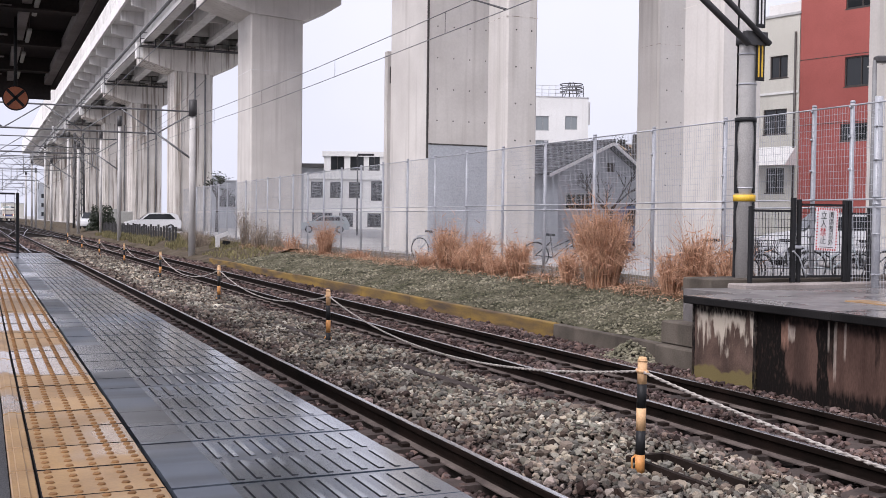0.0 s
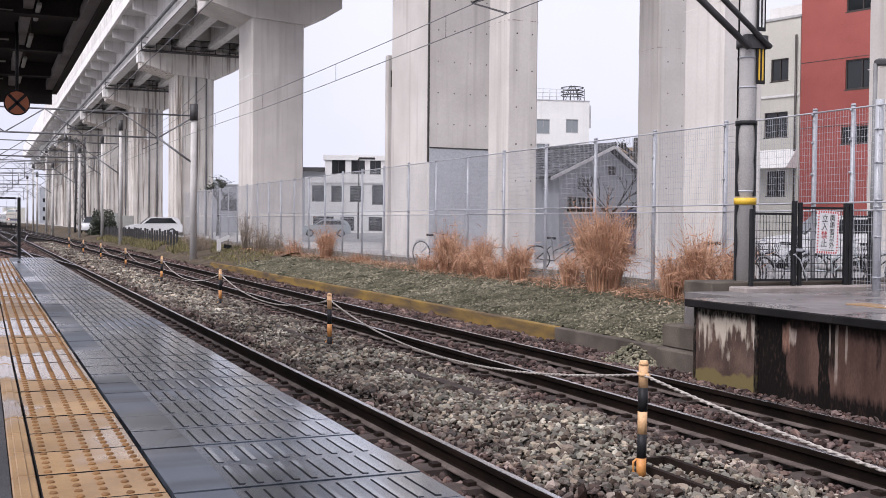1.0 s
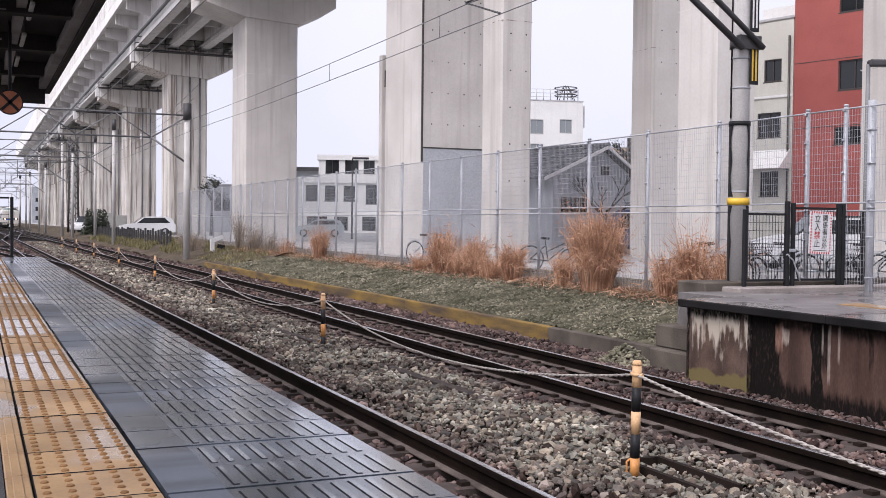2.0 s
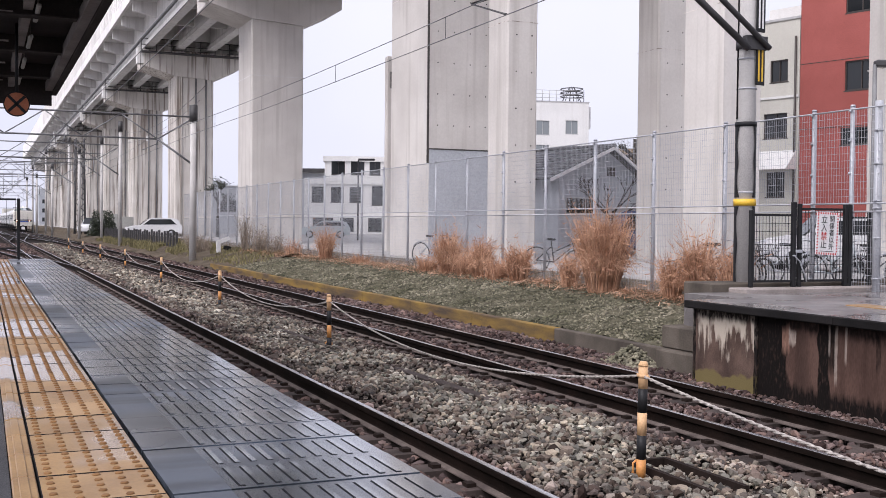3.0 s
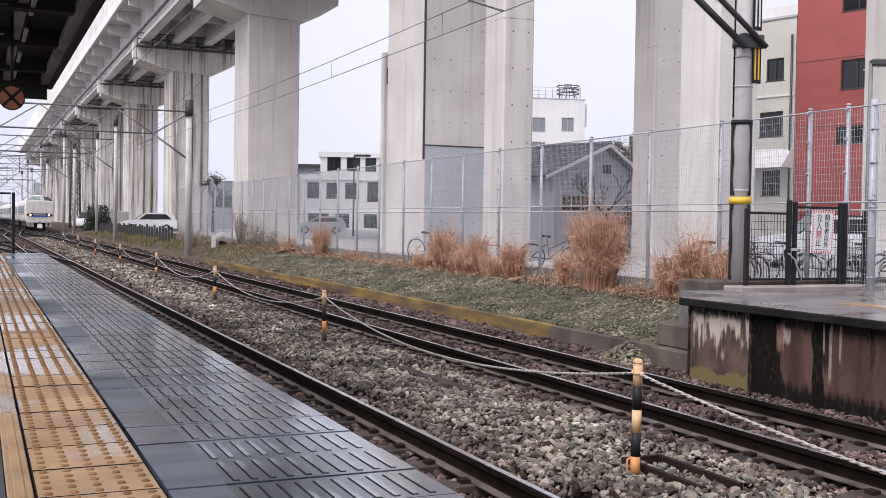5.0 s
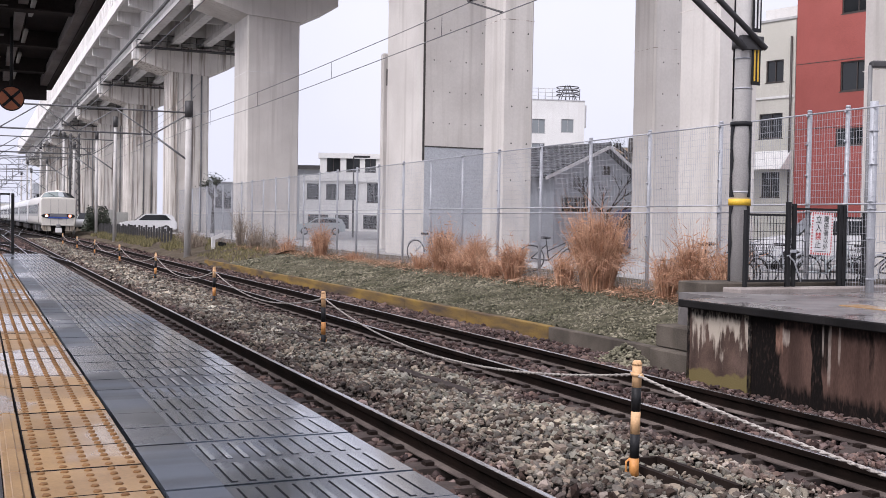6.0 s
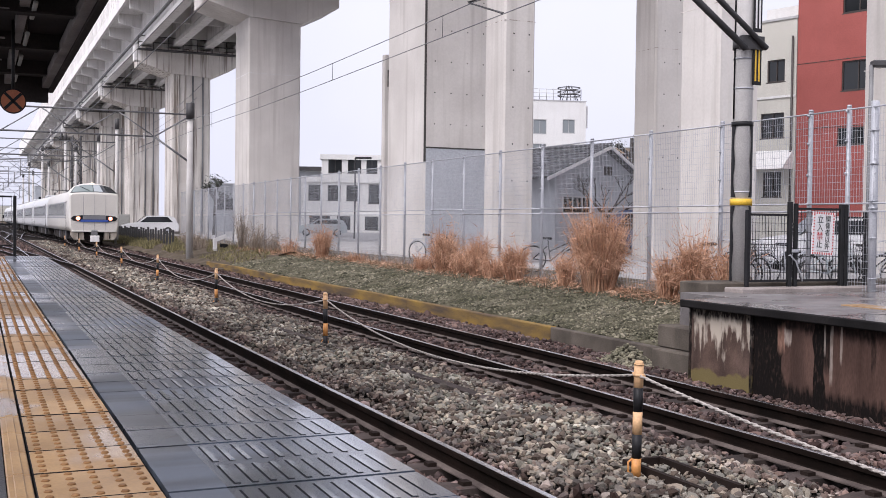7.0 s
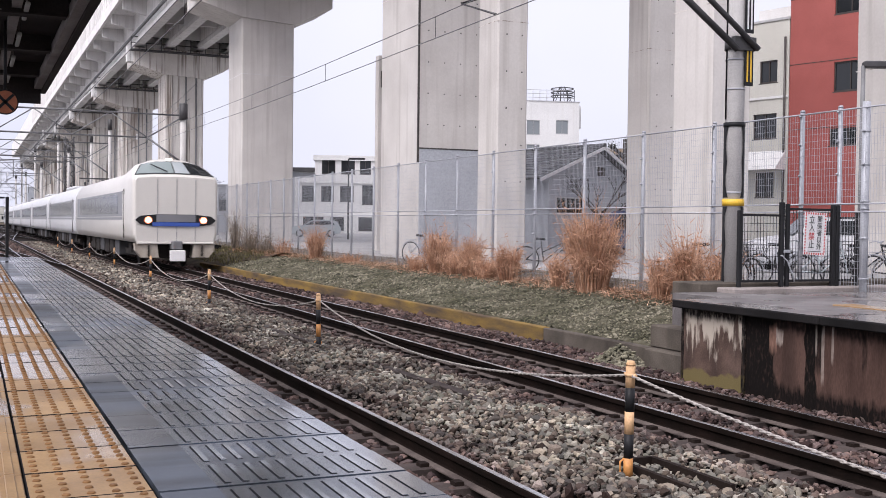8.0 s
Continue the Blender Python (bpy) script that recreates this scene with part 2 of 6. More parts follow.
M_PLINTH = mat("worn_pink_grey_concrete", (0.36, 0.32, 0.30), (0.22, 0.19, 0.175), 2, 0.8, 0.2, 40, spec=0.3)


def lime_bay_mat():
    """Brown render on which lime hangs down from the top and moss climbs from the foot, both with ragged edges."""
    m = mat("lime_streaked_render", (0.15, 0.10, 0.08), (0.07, 0.045, 0.036), 3, 0.9, 0.3, 50, streak=0.5, streak_col=(0.03, 0.022, 0.02), spec=0.15)
    n, l = m.node_tree.nodes, m.node_tree.links
    b = n["Principled BSDF"]
    old = b.inputs["Base Color"].links[0].from_socket
    geo = n.new("ShaderNodeNewGeometry")
    sep = n.new("ShaderNodeSeparateXYZ")
    l.new(geo.outputs["Position"], sep.inputs[0])
    for stretch, scale, z0, z1, gain, col, seed in (((1, 3.4, 0.8), 3.0, 0.0, 0.66, 0.37, (0.47, 0.41, 0.34), 3.4),
                                                    ((1, 1.2, 1.6), 3.0, 0.10, -0.12, 0.55, (0.15, 0.12, 0.05), 8.0)):
        mp = n.new("ShaderNodeMapping")
        mp.inputs["Scale"].default_value = stretch
        mp.inputs["Location"].default_value = (0, seed, 0)
        l.new(geo.outputs["Position"], mp.inputs["Vector"])
        nz = n.new("ShaderNodeTexNoise")
        nz.inputs["Scale"].default_value, nz.inputs["Detail"].default_value = scale, 7
        l.new(mp.outputs[0], nz.inputs["Vector"])
        up = n.new("ShaderNodeMapRange")
        up.inputs["From Min"].default_value, up.inputs["From Max"].default_value = z0, z1
        up.inputs["To Max"].default_value = gain
        l.new(sep.outputs["Z"], up.inputs["Value"])
        add = n.new("ShaderNodeMath")
        l.new(nz.outputs["Fac"], add.inputs[0])
        l.new(up.outputs[0], add.inputs[1])
        edge = n.new("ShaderNodeMapRange")
        edge.inputs["From Min"].default_value, edge.inputs["From Max"].default_value = 0.70, 0.80
        edge.inputs["To Max"].default_value = 0.9
        l.new(add.outputs[0], edge.inputs["Value"])
        mx = n.new("ShaderNodeMixRGB")
        mx.inputs[2].default_value = (*col, 1)
        l.new(edge.outputs[0], mx.inputs["Fac"])
        l.new(old, mx.inputs[1])
        old = mx.outputs[0]
    l.new(old, b.inputs["Base Color"])
    return m


M_LIMEBAY = lime_bay_mat()
def stain_shade_wall(m, stains, along="Y"):
    """Ragged runs and painted bands of shade on a wall: (middle, half width, from z, to z, fade, colour, strength),
    each with edges frayed by noise.
    """
    n, l = m.node_tree.nodes, m.node_tree.links
    b = n["Principled BSDF"]
    old = b.inputs["Base Color"].links[0].from_socket
    geo = n.new("ShaderNodeNewGeometry")
    sep = n.new("ShaderNodeSeparateXYZ")
    l.new(geo.outputs["Position"], sep.inputs[0])

    def math_node(op, a, c, d=None):
        q = n.new("ShaderNodeMath")
        q.operation = op
        for k, v in enumerate((a, c, d)):
            if v is None:
                continue
            if isinstance(v, (int, float)):
                q.inputs[k].default_value = v
            else:
                l.new(v, q.inputs[k])
        return q.outputs[0]

    def fray(stretch, scale, seed):
        mp = n.new("ShaderNodeMapping")
        mp.inputs["Scale"].default_value, mp.inputs["Location"].default_value = stretch, (0, seed, seed * 0.7)
        l.new(geo.outputs["Position"], mp.inputs["Vector"])
        nz = n.new("ShaderNodeTexNoise")
        nz.inputs["Scale"].default_value, nz.inputs["Detail"].default_value = scale, 6
        l.new(mp.outputs[0], nz.inputs["Vector"])
        return math_node("SUBTRACT", nz.outputs["Fac"], 0.5)
    side = fray((1, 3, 1.1), 2.6, 1.3)
    down = fray((1, 7, 0.6), 2.4, 5.1)
    speck = fray((1, 2, 0.8), 16.0, 9.0)
    for mid_, half, z0, z1, fade, colour, strength in stains:
        at = math_node("MULTIPLY_ADD", side, min(0.22, half * 1.4), sep.outputs[along])
        d = math_node("ABSOLUTE", math_node("SUBTRACT", at, mid_), 0.0)
        mr = n.new("ShaderNodeMapRange")
        mr.interpolation_type = "SMOOTHSTEP"
        mr.inputs["From Min"].default_value, mr.inputs["From Max"].default_value = half, half * 0.8
        l.new(d, mr.inputs["Value"])
        z = math_node("MULTIPLY_ADD", down, fade * 1.6, sep.outputs["Z"])
        lo, hi = n.new("ShaderNodeMapRange"), n.new("ShaderNodeMapRange")
        lo.inputs["From Min"].default_value, lo.inputs["From Max"].default_value = z0 - fade * 0.25, z0 + fade * 0.25
        hi.inputs["From Min"].default_value, hi.inputs["From Max"].default_value = z1 + fade * 0.25, z1 - fade * 0.25
        l.new(z, lo.inputs["Value"])
        l.new(z, hi.inputs["Value"])
        grit = math_node("MULTIPLY_ADD", speck, 1.6, 0.9)
        f = math_node("MULTIPLY", math_node("MULTIPLY", lo.outputs[0], hi.outputs[0]), math_node("MULTIPLY", mr.outputs[0], grit))
        f = math_node("MINIMUM", math_node("MAXIMUM", math_node("MULTIPLY", f, strength), 0.0), 1.0)
        mx = n.new("ShaderNodeMixRGB")
        mx.inputs[2].default_value = (*colour, 1)
        l.new(f, mx.inputs["Fac"])
        l.new(old, mx.inputs[1])
        old = mx.outputs[0]
    l.new(old, b.inputs["Base Color"])


TARRY, LIME = (0.007, 0.0055, 0.005), (0.42, 0.36, 0.31)
stain_shade_wall(M_PWALL, [
    # full length at the top: the coping overhang's shade as colour
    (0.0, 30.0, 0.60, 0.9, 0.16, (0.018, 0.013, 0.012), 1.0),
    # near-black along the whole foot
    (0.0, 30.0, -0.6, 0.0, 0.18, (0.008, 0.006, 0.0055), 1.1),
    (8.84, 0.26, -0.6, 0.8, 0.1, TARRY, 1.15),
    (8.10, 0.085, -0.6, 0.8, 0.1, TARRY, 1.15),
    (7.98, 0.05, 0.25, 0.8, 0.25, TARRY, 0.9),
    (7.40, 0.03, 0.3, 0.8, 0.3, TARRY, 0.7),
    (6.75, 0.05, 0.0, 0.8, 0.3, TARRY, 0.7),
    (8.64, 0.07, 0.36, 0.60, 0.2, (0.26, 0.15, 0.11), 0.8),
    (8.54, 0.05, 0.44, 0.58, 0.12, LIME, 0.7),
    (7.93, 0.022, 0.12, 0.66, 0.2, LIME, 0.5),
    (7.80, 0.016, 0.32, 0.66, 0.2, LIME, 0.5),
    (8.02, 0.014, 0.42, 0.66, 0.15, LIME, 0.6)])
stain_shade_wall(M_LIMEBAY, [
    # the overhang's shade carried on across the bay, in the colour
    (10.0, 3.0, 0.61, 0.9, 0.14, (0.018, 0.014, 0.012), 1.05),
    (10.16, 0.04, -0.5, 0.8, 0.1, TARRY, 1.0),
    (9.08, 0.03, -0.5, 0.8, 0.1, TARRY, 1.0)])
M_WHITE = mat("white_wall_paint", (0.74, 0.735, 0.72), (0.66, 0.655, 0.64), 0.4, 0.8, 0.08, 20, streak=0.25, streak_col=(0.5, 0.48, 0.45))
M_CREAM = mat("cream_wall_tile", (0.60, 0.585, 0.525), (0.53, 0.515, 0.46), 0.4, 0.75, 0.08, 20, streak=0.25, streak_col=(0.42, 0.4, 0.36))
M_RED = mat("red_brown_wall_tile", (0.37, 0.095, 0.08), (0.30, 0.073, 0.06), 0.5, 0.7, 0.1, 20, streak=0.3, streak_col=(0.26, 0.07, 0.06))
M_GREYWALL = mat("grey_house_wall", (0.42, 0.44, 0.47), (0.36, 0.375, 0.4), 0.6, 0.8, 0.08, 20)
M_ROOF = mat("dark_roof_tile", (0.17, 0.175, 0.19), (0.09, 0.092, 0.10), 2, 0.55, 0.3, 30, per="island")
M_WINDARK = glass_mat("dark_window_glass", (0.014, 0.016, 0.018))
M_WINPALE = glass_mat("pale_window_glass", (0.2, 0.22, 0.23), 0.1)
M_FRAMEB = mat("bronze_window_frame", (0.06, 0.05, 0.045), None, 5, 0.45, 0.05)
M_FRAMEW = mat("aluminium_frame", (0.5, 0.5, 0.5), None, 5, 0.45, 0.05)
M_TRAIN = mat("pearl_white_train_paint", (0.70, 0.665, 0.61), (0.64, 0.61, 0.56), 0.5, 0.3, 0.02, 30)
M_TRAINB = mat("silver_white_train_side", (0.64, 0.64, 0.645), (0.57, 0.57, 0.575), 0.5, 0.3, 0.02, 30)
M_TRAINGREY = mat("grey_window_band", (0.22, 0.22, 0.235), (0.18, 0.18, 0.19), 0.6, 0.3, 0.02, 30)
M_TRAINBLUE = mat("blue_train_stripe", (0.05, 0.11, 0.42), (0.04, 0.09, 0.36), 1, 0.35, 0.02, 30)
M_UNDER = mat("dusty_underframe", (0.045, 0.037, 0.032), (0.02, 0.017, 0.015), 3, 0.8, 0.2, 40, spec=0.18)
M_LAMP = glow("lit_headlight", (1.0, 0.74, 0.5), 7.0)
# faint orange emission that imitates the bloom around a headlight
M_LAMP_HALO = glow("lamp_halo_glow", (1.0, 0.30, 0.16), 0.55)
M_ROOFLAMP = glow("dim_roof_lamp", (1.0, 0.86, 0.7), 1.0)
M_SKIRT = mat("dirty_cream_skirt", (0.56, 0.50, 0.42), (0.36, 0.31, 0.25), 3, 0.5, 0.05, 30, streak=0.8, streak_col=(0.12, 0.085, 0.06), run=(0.5, 0.62))
M_WINTRAIN = glass_mat("grey_train_glass", (0.055, 0.062, 0.075), 0.12)
M_RUBBER = mat("black_rubber", (0.02, 0.02, 0.02), None, 5, 0.7, 0.2)
M_CARW = mat("white_car_paint", (0.74, 0.74, 0.75), (0.7, 0.7, 0.71), 1, 0.25, 0.0)
M_CARS = mat("silver_car_paint", (0.45, 0.5, 0.52), (0.4, 0.45, 0.47), 1, 0.25, 0.0)
M_LEAF = mat("dark_evergreen_leaf", (0.045, 0.06, 0.035), (0.025, 0.035, 0.02), 3, 0.7, 0.1, per="island")
M_BARK = mat("dark_bark", (0.07, 0.06, 0.055), (0.04, 0.035, 0.03), 4, 0.9, 0.4)
M_DRYGREY = mat("grey_dead_grass", (0.40, 0.34, 0.28), (0.24, 0.2, 0.165), 3, 0.9, 0.1, 30, per="island", spec=0.18)
M_YELLOW = mat("yellow_band", (0.75, 0.47, 0.04), (0.65, 0.4, 0.03), 4, 0.5, 0.05)
M_REDINK = mat("red_print", (0.55, 0.06, 0.06), (0.5, 0.05, 0.05), 4, 0.6, 0)
M_INK = mat("black_print", (0.03, 0.03, 0.03), None, 4, 0.6, 0)
M_SIGNW = mat("white_sign_plate", (0.78, 0.77, 0.77), (0.72, 0.71, 0.71), 2, 0.5, 0)
M_STEP = mat("dark_mossy_concrete", (0.15, 0.128, 0.105), (0.055, 0.046, 0.038), 1.5, 0.9, 0.4, 50, streak=0.5, streak_col=(0.05, 0.042, 0.035), spec=0.18)
M_TARP = mat("grey_box_paint", (0.42, 0.42, 0.4), (0.34, 0.34, 0.32), 2, 0.6, 0.05)


# ---------------------------------------------------------------- mesh helpers
def box_bm(bm, x0, x1, y0, y1, z0, z1, m=None, bev=0.0):
    vs = [bm.verts.new(Vector((x, y, z))) for z in (z0, z1) for y in (y0, y1) for x in (x0, x1)]
    fs = [bm.faces.new([vs[i] for i in q]) for q in ((0, 2, 3, 1), (4, 5, 7, 6), (0, 1, 5, 4), (2, 6, 7, 3), (0, 4, 6, 2), (1, 3, 7, 5))]
    if bev > 0:
        es = list({e for f in fs for e in f.edges})
        out = bmesh.ops.bevel(bm, geom=es, offset=bev, segments=1, affect="EDGES")
        vs = list({v for f in out["faces"] for v in f.verts} | {v for v in vs if v.is_valid})
    if m is not None:
        for v in vs:
            v.co = m @ v.co
    return vs


def tube_bm(bm, a, b, r0, r1=None, seg=8, cap=True):
    a, b = Vector(a), Vector(b)
    r1 = r0 if r1 is None else r1
    d = (b - a).normalized()
    u = d.orthogonal().normalized()
    v = d.cross(u)
    ring = []
    for c, r in ((a, r0), (b, r1)):
        ring.append([bm.verts.new(c + (u * math.cos(2 * math.pi * i / seg) + v * math.sin(2 * math.pi * i / seg)) * r) for i in range(seg)])
    for i in range(seg):
        f = bm.faces.new((ring[0][i], ring[0][(i + 1) % seg], ring[1][(i + 1) % seg], ring[1][i]))
        f.smooth = True
    if cap:
        bm.faces.new(ring[0][::-1])
        bm.faces.new(ring[1])
    return ring[0] + ring[1]


def path_bm(bm, pts, r, seg=6):
    """One unbroken tube through the points."""
    pts = [Vector(p) for p in pts]
    u, prev, first = None, None, None
    for i, p in enumerate(pts):
        d = (pts[min(i + 1, len(pts) - 1)] - pts[max(i - 1, 0)]).normalized()
        u = d.orthogonal().normalized() if u is None else (u - d * u.dot(d)).normalized()
        v = d.cross(u)
        ring = [bm.verts.new(p + (u * math.cos(2 * math.pi * k / seg) + v * math.sin(2 * math.pi * k / seg)) * r) for k in range(seg)]
        if prev:
            for k in range(seg):
                f = bm.faces.new((prev[k], prev[(k + 1) % seg], ring[(k + 1) % seg], ring[k]))
                f.smooth = True
        else:
            first = ring
        prev = ring
    bm.faces.new(first[::-1])
    bm.faces.new(prev)


def prism_bm(bm, poly, y0, y1, axis="y"):
    """A plate: poly in (x, z), pushed from y0 to y1 (or, for axis x, poly in (y, z) from x0 to x1)."""
    def at(p, t):
        return (p[0], t, p[1]) if axis == "y" else ((t, p[0], p[1]) if axis == "x" else (p[0], p[1], t))
    a = [bm.verts.new(at(p, y0)) for p in poly]
    b = [bm.verts.new(at(p, y1)) for p in poly]
    n = len(poly)
    for i in range(n):
        bm.faces.new((a[i], a[(i + 1) % n], b[(i + 1) % n], b[i]))
    bm.faces.new(a[::-1])
    bm.faces.new(b)
    return a + b


def part(name, bm, material, parent=None, label="", smooth=False):
    me = bpy.data.meshes.new(name)
    bmesh.ops.recalc_face_normals(bm, faces=bm.faces[:])
    bm.to_mesh(me)
    bm.free()
    for mt in (material if isinstance(material, (list, tuple)) else [material]):
        me.materials.append(mt)
    if smooth:
        for f in me.polygons:
            f.use_smooth = True
    ob = new(name, me)
    if parent is not None:
        ob.parent = parent
    if label:
        ob["label"] = label
    return ob


def share(name, me, parent, loc=(0, 0, 0), rz=0.0):
    ob = new(name, me)
    ob.parent = parent
    ob.location = loc
    ob.rotation_euler = (0, 0, rz)
    return ob


def bx(name, x0, x1, y0, y1, z0, z1, material, parent=None, label="", bev=0.0, m=None):
    bm = bmesh.new()
    box_bm(bm, x0, x1, y0, y1, z0, z1, m, bev)
    return part(name, bm, material, parent, label)


def empty(name, label, category, m=None, group="", kind=""):
    ob = new(name)
    if m is not None:
        ob.matrix_basis = m
    return tagged(ob, label, category, group, kind)


def mesh_np(name, verts, faces, material, parent=None):
    me = bpy.data.meshes.new(name)
    me.from_pydata(verts, [], faces)
    me.materials.append(material)
    me.update()
    ob = new(name, me)
    if parent is not None:
        ob.parent = parent
    return ob


# ---------------------------------------------------------------- ground and large structure
PLAT_Z, PLAT_EDGE, PLAT_END = 0.944, 1.11, 20.7
RAIL_X = (2.02, 3.153, 5.604, 6.736)      # rail centres of the two tracks; rail tops lie at z 0
FENCE_X, FENCE_Y0 = 11.07, 16.03
PIER_X, PIER_PITCH, PIER_Y = 15.0, 27.9, 36.1


def track_bend(y):
    """The far part of the line swings a little."""
    t = min(max((y - 70.0) / 130.0, 0.0), 1.0)
    return -0.5 * t * t * (3 - 2 * t)


def build_ground():
    rng = random.Random(2)
    xs = [-900, -200, -40, -6, 1.0, 4.4, 8.05, 8.2, 9.4, 10.5, 10.9, 14, 40, 200, 1500]
    zs = [-0.4, -0.4, -0.4, -0.4, -0.35, -0.3, -0.3, -0.3, -0.2, -0.1, 0.38, 0.42, 0.45, 0.45, 0.45]
    ys = [-300, -60, -20] + list(range(-10, 140, 6)) + [180, 260, 400, 700, 1500]
    bm = bmesh.new()
    grid = [[bm.verts.new((x, y, z + (rng.uniform(-0.02, 0.02) if x < 200 else 0))) for x, z in zip(xs, zs)] for y in ys]
    for j in range(len(ys) - 1):
        for i in range(len(xs) - 1):
            f = bm.faces.new((grid[j][i], grid[j][i + 1], grid[j + 1][i + 1], grid[j + 1][i]))
            # unseen ground west of the platform is pale too, as a bounce surface
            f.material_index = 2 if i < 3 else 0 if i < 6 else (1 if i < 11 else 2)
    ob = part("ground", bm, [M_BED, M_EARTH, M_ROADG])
    tagged(ob, "dark ballast soil, brown earth and grey asphalt ground", "ground", kind="structure")


def build_slope():
    """The bank between the low wall and the fence, rough with mossy mortar."""
    nx, y0, y1 = 64, 10.2, 38.0
    ny = 640
    verts, faces = [], []
    for j in range(ny + 1):
        y = y0 + (y1 - y0) * j / ny
        for i in range(nx + 1):
            t = i / nx
            x = 8.24 + 2.75 * t
            z = 0.03 + 0.44 * t ** 0.85
            q = Vector((x * 4.2, y * 4.2, 0.3))
            z += 0.035 * noise.noise(q) + 0.05 * (abs(noise.noise(q * 1.9)) - 0.2) + 0.035 * noise.noise(q * 4.1)
            x += 0.04 * noise.noise(q * 1.7 + Vector((9, 3, 1)))
            verts.append((x, y, z))
    for j in range(ny):
        for i in range(nx):
            a = j * (nx + 1) + i
            faces.append((a, a + 1, a + nx + 2, a + nx + 1))
    ob = mesh_np("embankment", verts, faces, M_SLOPE)
    tagged(ob, "rough mossy grey-green bank beside the track", "bank", kind="structure")
    # farther along, the bank turns to earth with grass
    verts, faces = [], []
    nx, ny, y0, y1 = 14, 120, 38.0, 110.0
    for j in range(ny + 1):
        y = y0 + (y1 - y0) * j / ny
        for i in range(nx + 1):
            t = i / nx
            x = 8.0 + 3.1 * t + track_bend(y)
            q = Vector((x * 1.2, y * 1.2, 0))
            z = -0.12 + 0.62 * t ** 0.8 + 0.14 * noise.noise(q) + 0.05 * noise.noise(q * 3)
            verts.append((x, y, z))
    for j in range(ny):
        for i in range(nx):
            a = j * (nx + 1) + i
            faces.append((a, a + 1, a + nx + 2, a + nx + 1))
    ob = mesh_np("earth_bank", verts, faces, M_EARTH)
    tagged(ob, "bare brown earth bank with patches of grass", "bank", kind="structure")


def build_low_wall():
    root = empty("retaining_wall", "low concrete edging wall stained with yellow moss", "low wall", kind="structure")
    y, k = 11.34, 0
    rng = random.Random(5)
    while y < 40:
        ln = 3.0
        bm = bmesh.new()
        box_bm(bm, 8.1, 8.24, y + 0.008, y + ln - 0.008, -0.4, 0.05 + rng.uniform(-0.012, 0.012), bev=0.012)
        part("wall_block", bm, M_STEP if y < 14 else M_RWALL, root)
        y += ln


def build_platform():
    root = empty("platform", "wet station platform of dark asphalt with panelled edge", "platform", kind="structure")
    bx("base", -7.0, 0.063, -6, PLAT_END, -0.4, PLAT_Z - 0.012, M_PLAT, root)
    bx("panel_bed", 0.063, PLAT_EDGE - 0.05, -6, PLAT_END, PLAT_Z - 0.3, PLAT_Z - 0.016, M_SLOT, root)
    bx("edge_wall", 0.5, PLAT_EDGE - 0.12, -6, PLAT_END, -0.4, PLAT_Z - 0.31, M_CONC_OLD, root)
    return root


def rail_profile():
    # half profile mirrored: foot, web, head
    half = [(0.0635, -0.153), (0.0635, -0.143), (0.02, -0.128), (0.008, -0.118), (0.008, -0.055), (0.0325, -0.04), (0.0325, -0.006), (0.026, 0.0)]
    return half + [(-x, z) for x, z in half[::-1]]


def running_head(rail, line):
    """The strip that the wheels keep bright."""
    bm = bmesh.new()
    prof = ((-0.025, 0.0005), (-0.018, 0.0022), (0.018, 0.0022), (0.025, 0.0005))
    rings = [[bm.verts.new((x + px, y, pz)) for px, pz in prof] for x, y in line]
    for a, b in zip(rings, rings[1:]):
        for i in range(3):
            bm.faces.new((a[i], a[i + 1], b[i + 1], b[i]))
    part("running_head", bm, M_RAILTOP, rail, "polished running surface")


def build_rails():
    prof = rail_profile()
    n = len(prof)
    ys = [-12, 0, 20, 40, 60, 75, 90, 105, 120, 140, 160, 180, 200, 230, 280, 330, 420]
    for rx in RAIL_X:
        bm = bmesh.new()
        rings = [[bm.verts.new((rx + track_bend(y) + px, y, pz)) for px, pz in prof] for y in ys]
        for a, b in zip(rings, rings[1:]):
            for i in range(n):
                fc = bm.faces.new((a[i], a[(i + 1) % n], b[(i + 1) % n], b[i]))
                fc.material_index = 1 if i in (0, 1, n - 2, n - 3) else 0
        bm.faces.new(rings[0])
        bm.faces.new(rings[-1][::-1])
        ob = part("rail", bm, M_RAIL)
        ob.data.materials.append(M_FOOT)
        running_head(ob, [(rx + track_bend(y), y) for y in ys])
        tagged(ob, "rusty steel rail with a polished running head", "rail", group="rails of the two tracks")
    # an old rail head lying in the ballast between the tracks, the guard and the crossover far off
    for pts, name in (
            ([(3.153, 92), (3.9, 110), (5.1, 135), (5.2, 160)], "crossover"),
            ([(2.02, 92), (2.75, 110), (3.95, 135), (4.1, 160)], "crossover"),
            ([(5.604, 84), (4.7, 100), (3.6, 118), (2.4, 140), (2.3, 200)], "crossover"),
            ([(2.02, 45), (0.9, 60), (-0.9, 80), (-1.6, 110), (-1.6, 200)], "siding"),
            ([(3.153, 40), (2.1, 56), (0.3, 78), (-0.5, 110), (-0.5, 200)], "siding")):
        bm = bmesh.new()
        rings = [[bm.verts.new((x + px, y, pz)) for px, pz in prof] for x, y in pts]
        for a, b in zip(rings, rings[1:]):
            for i in range(n):
                bm.faces.new((a[i], a[(i + 1) % n], b[(i + 1) % n], b[i]))
        ob = part(name + "_rail", bm, M_RAIL)
        running_head(ob, pts)
        tagged(ob, "rusty rail of the points beyond the platform end", "rail", group="rails of the points")


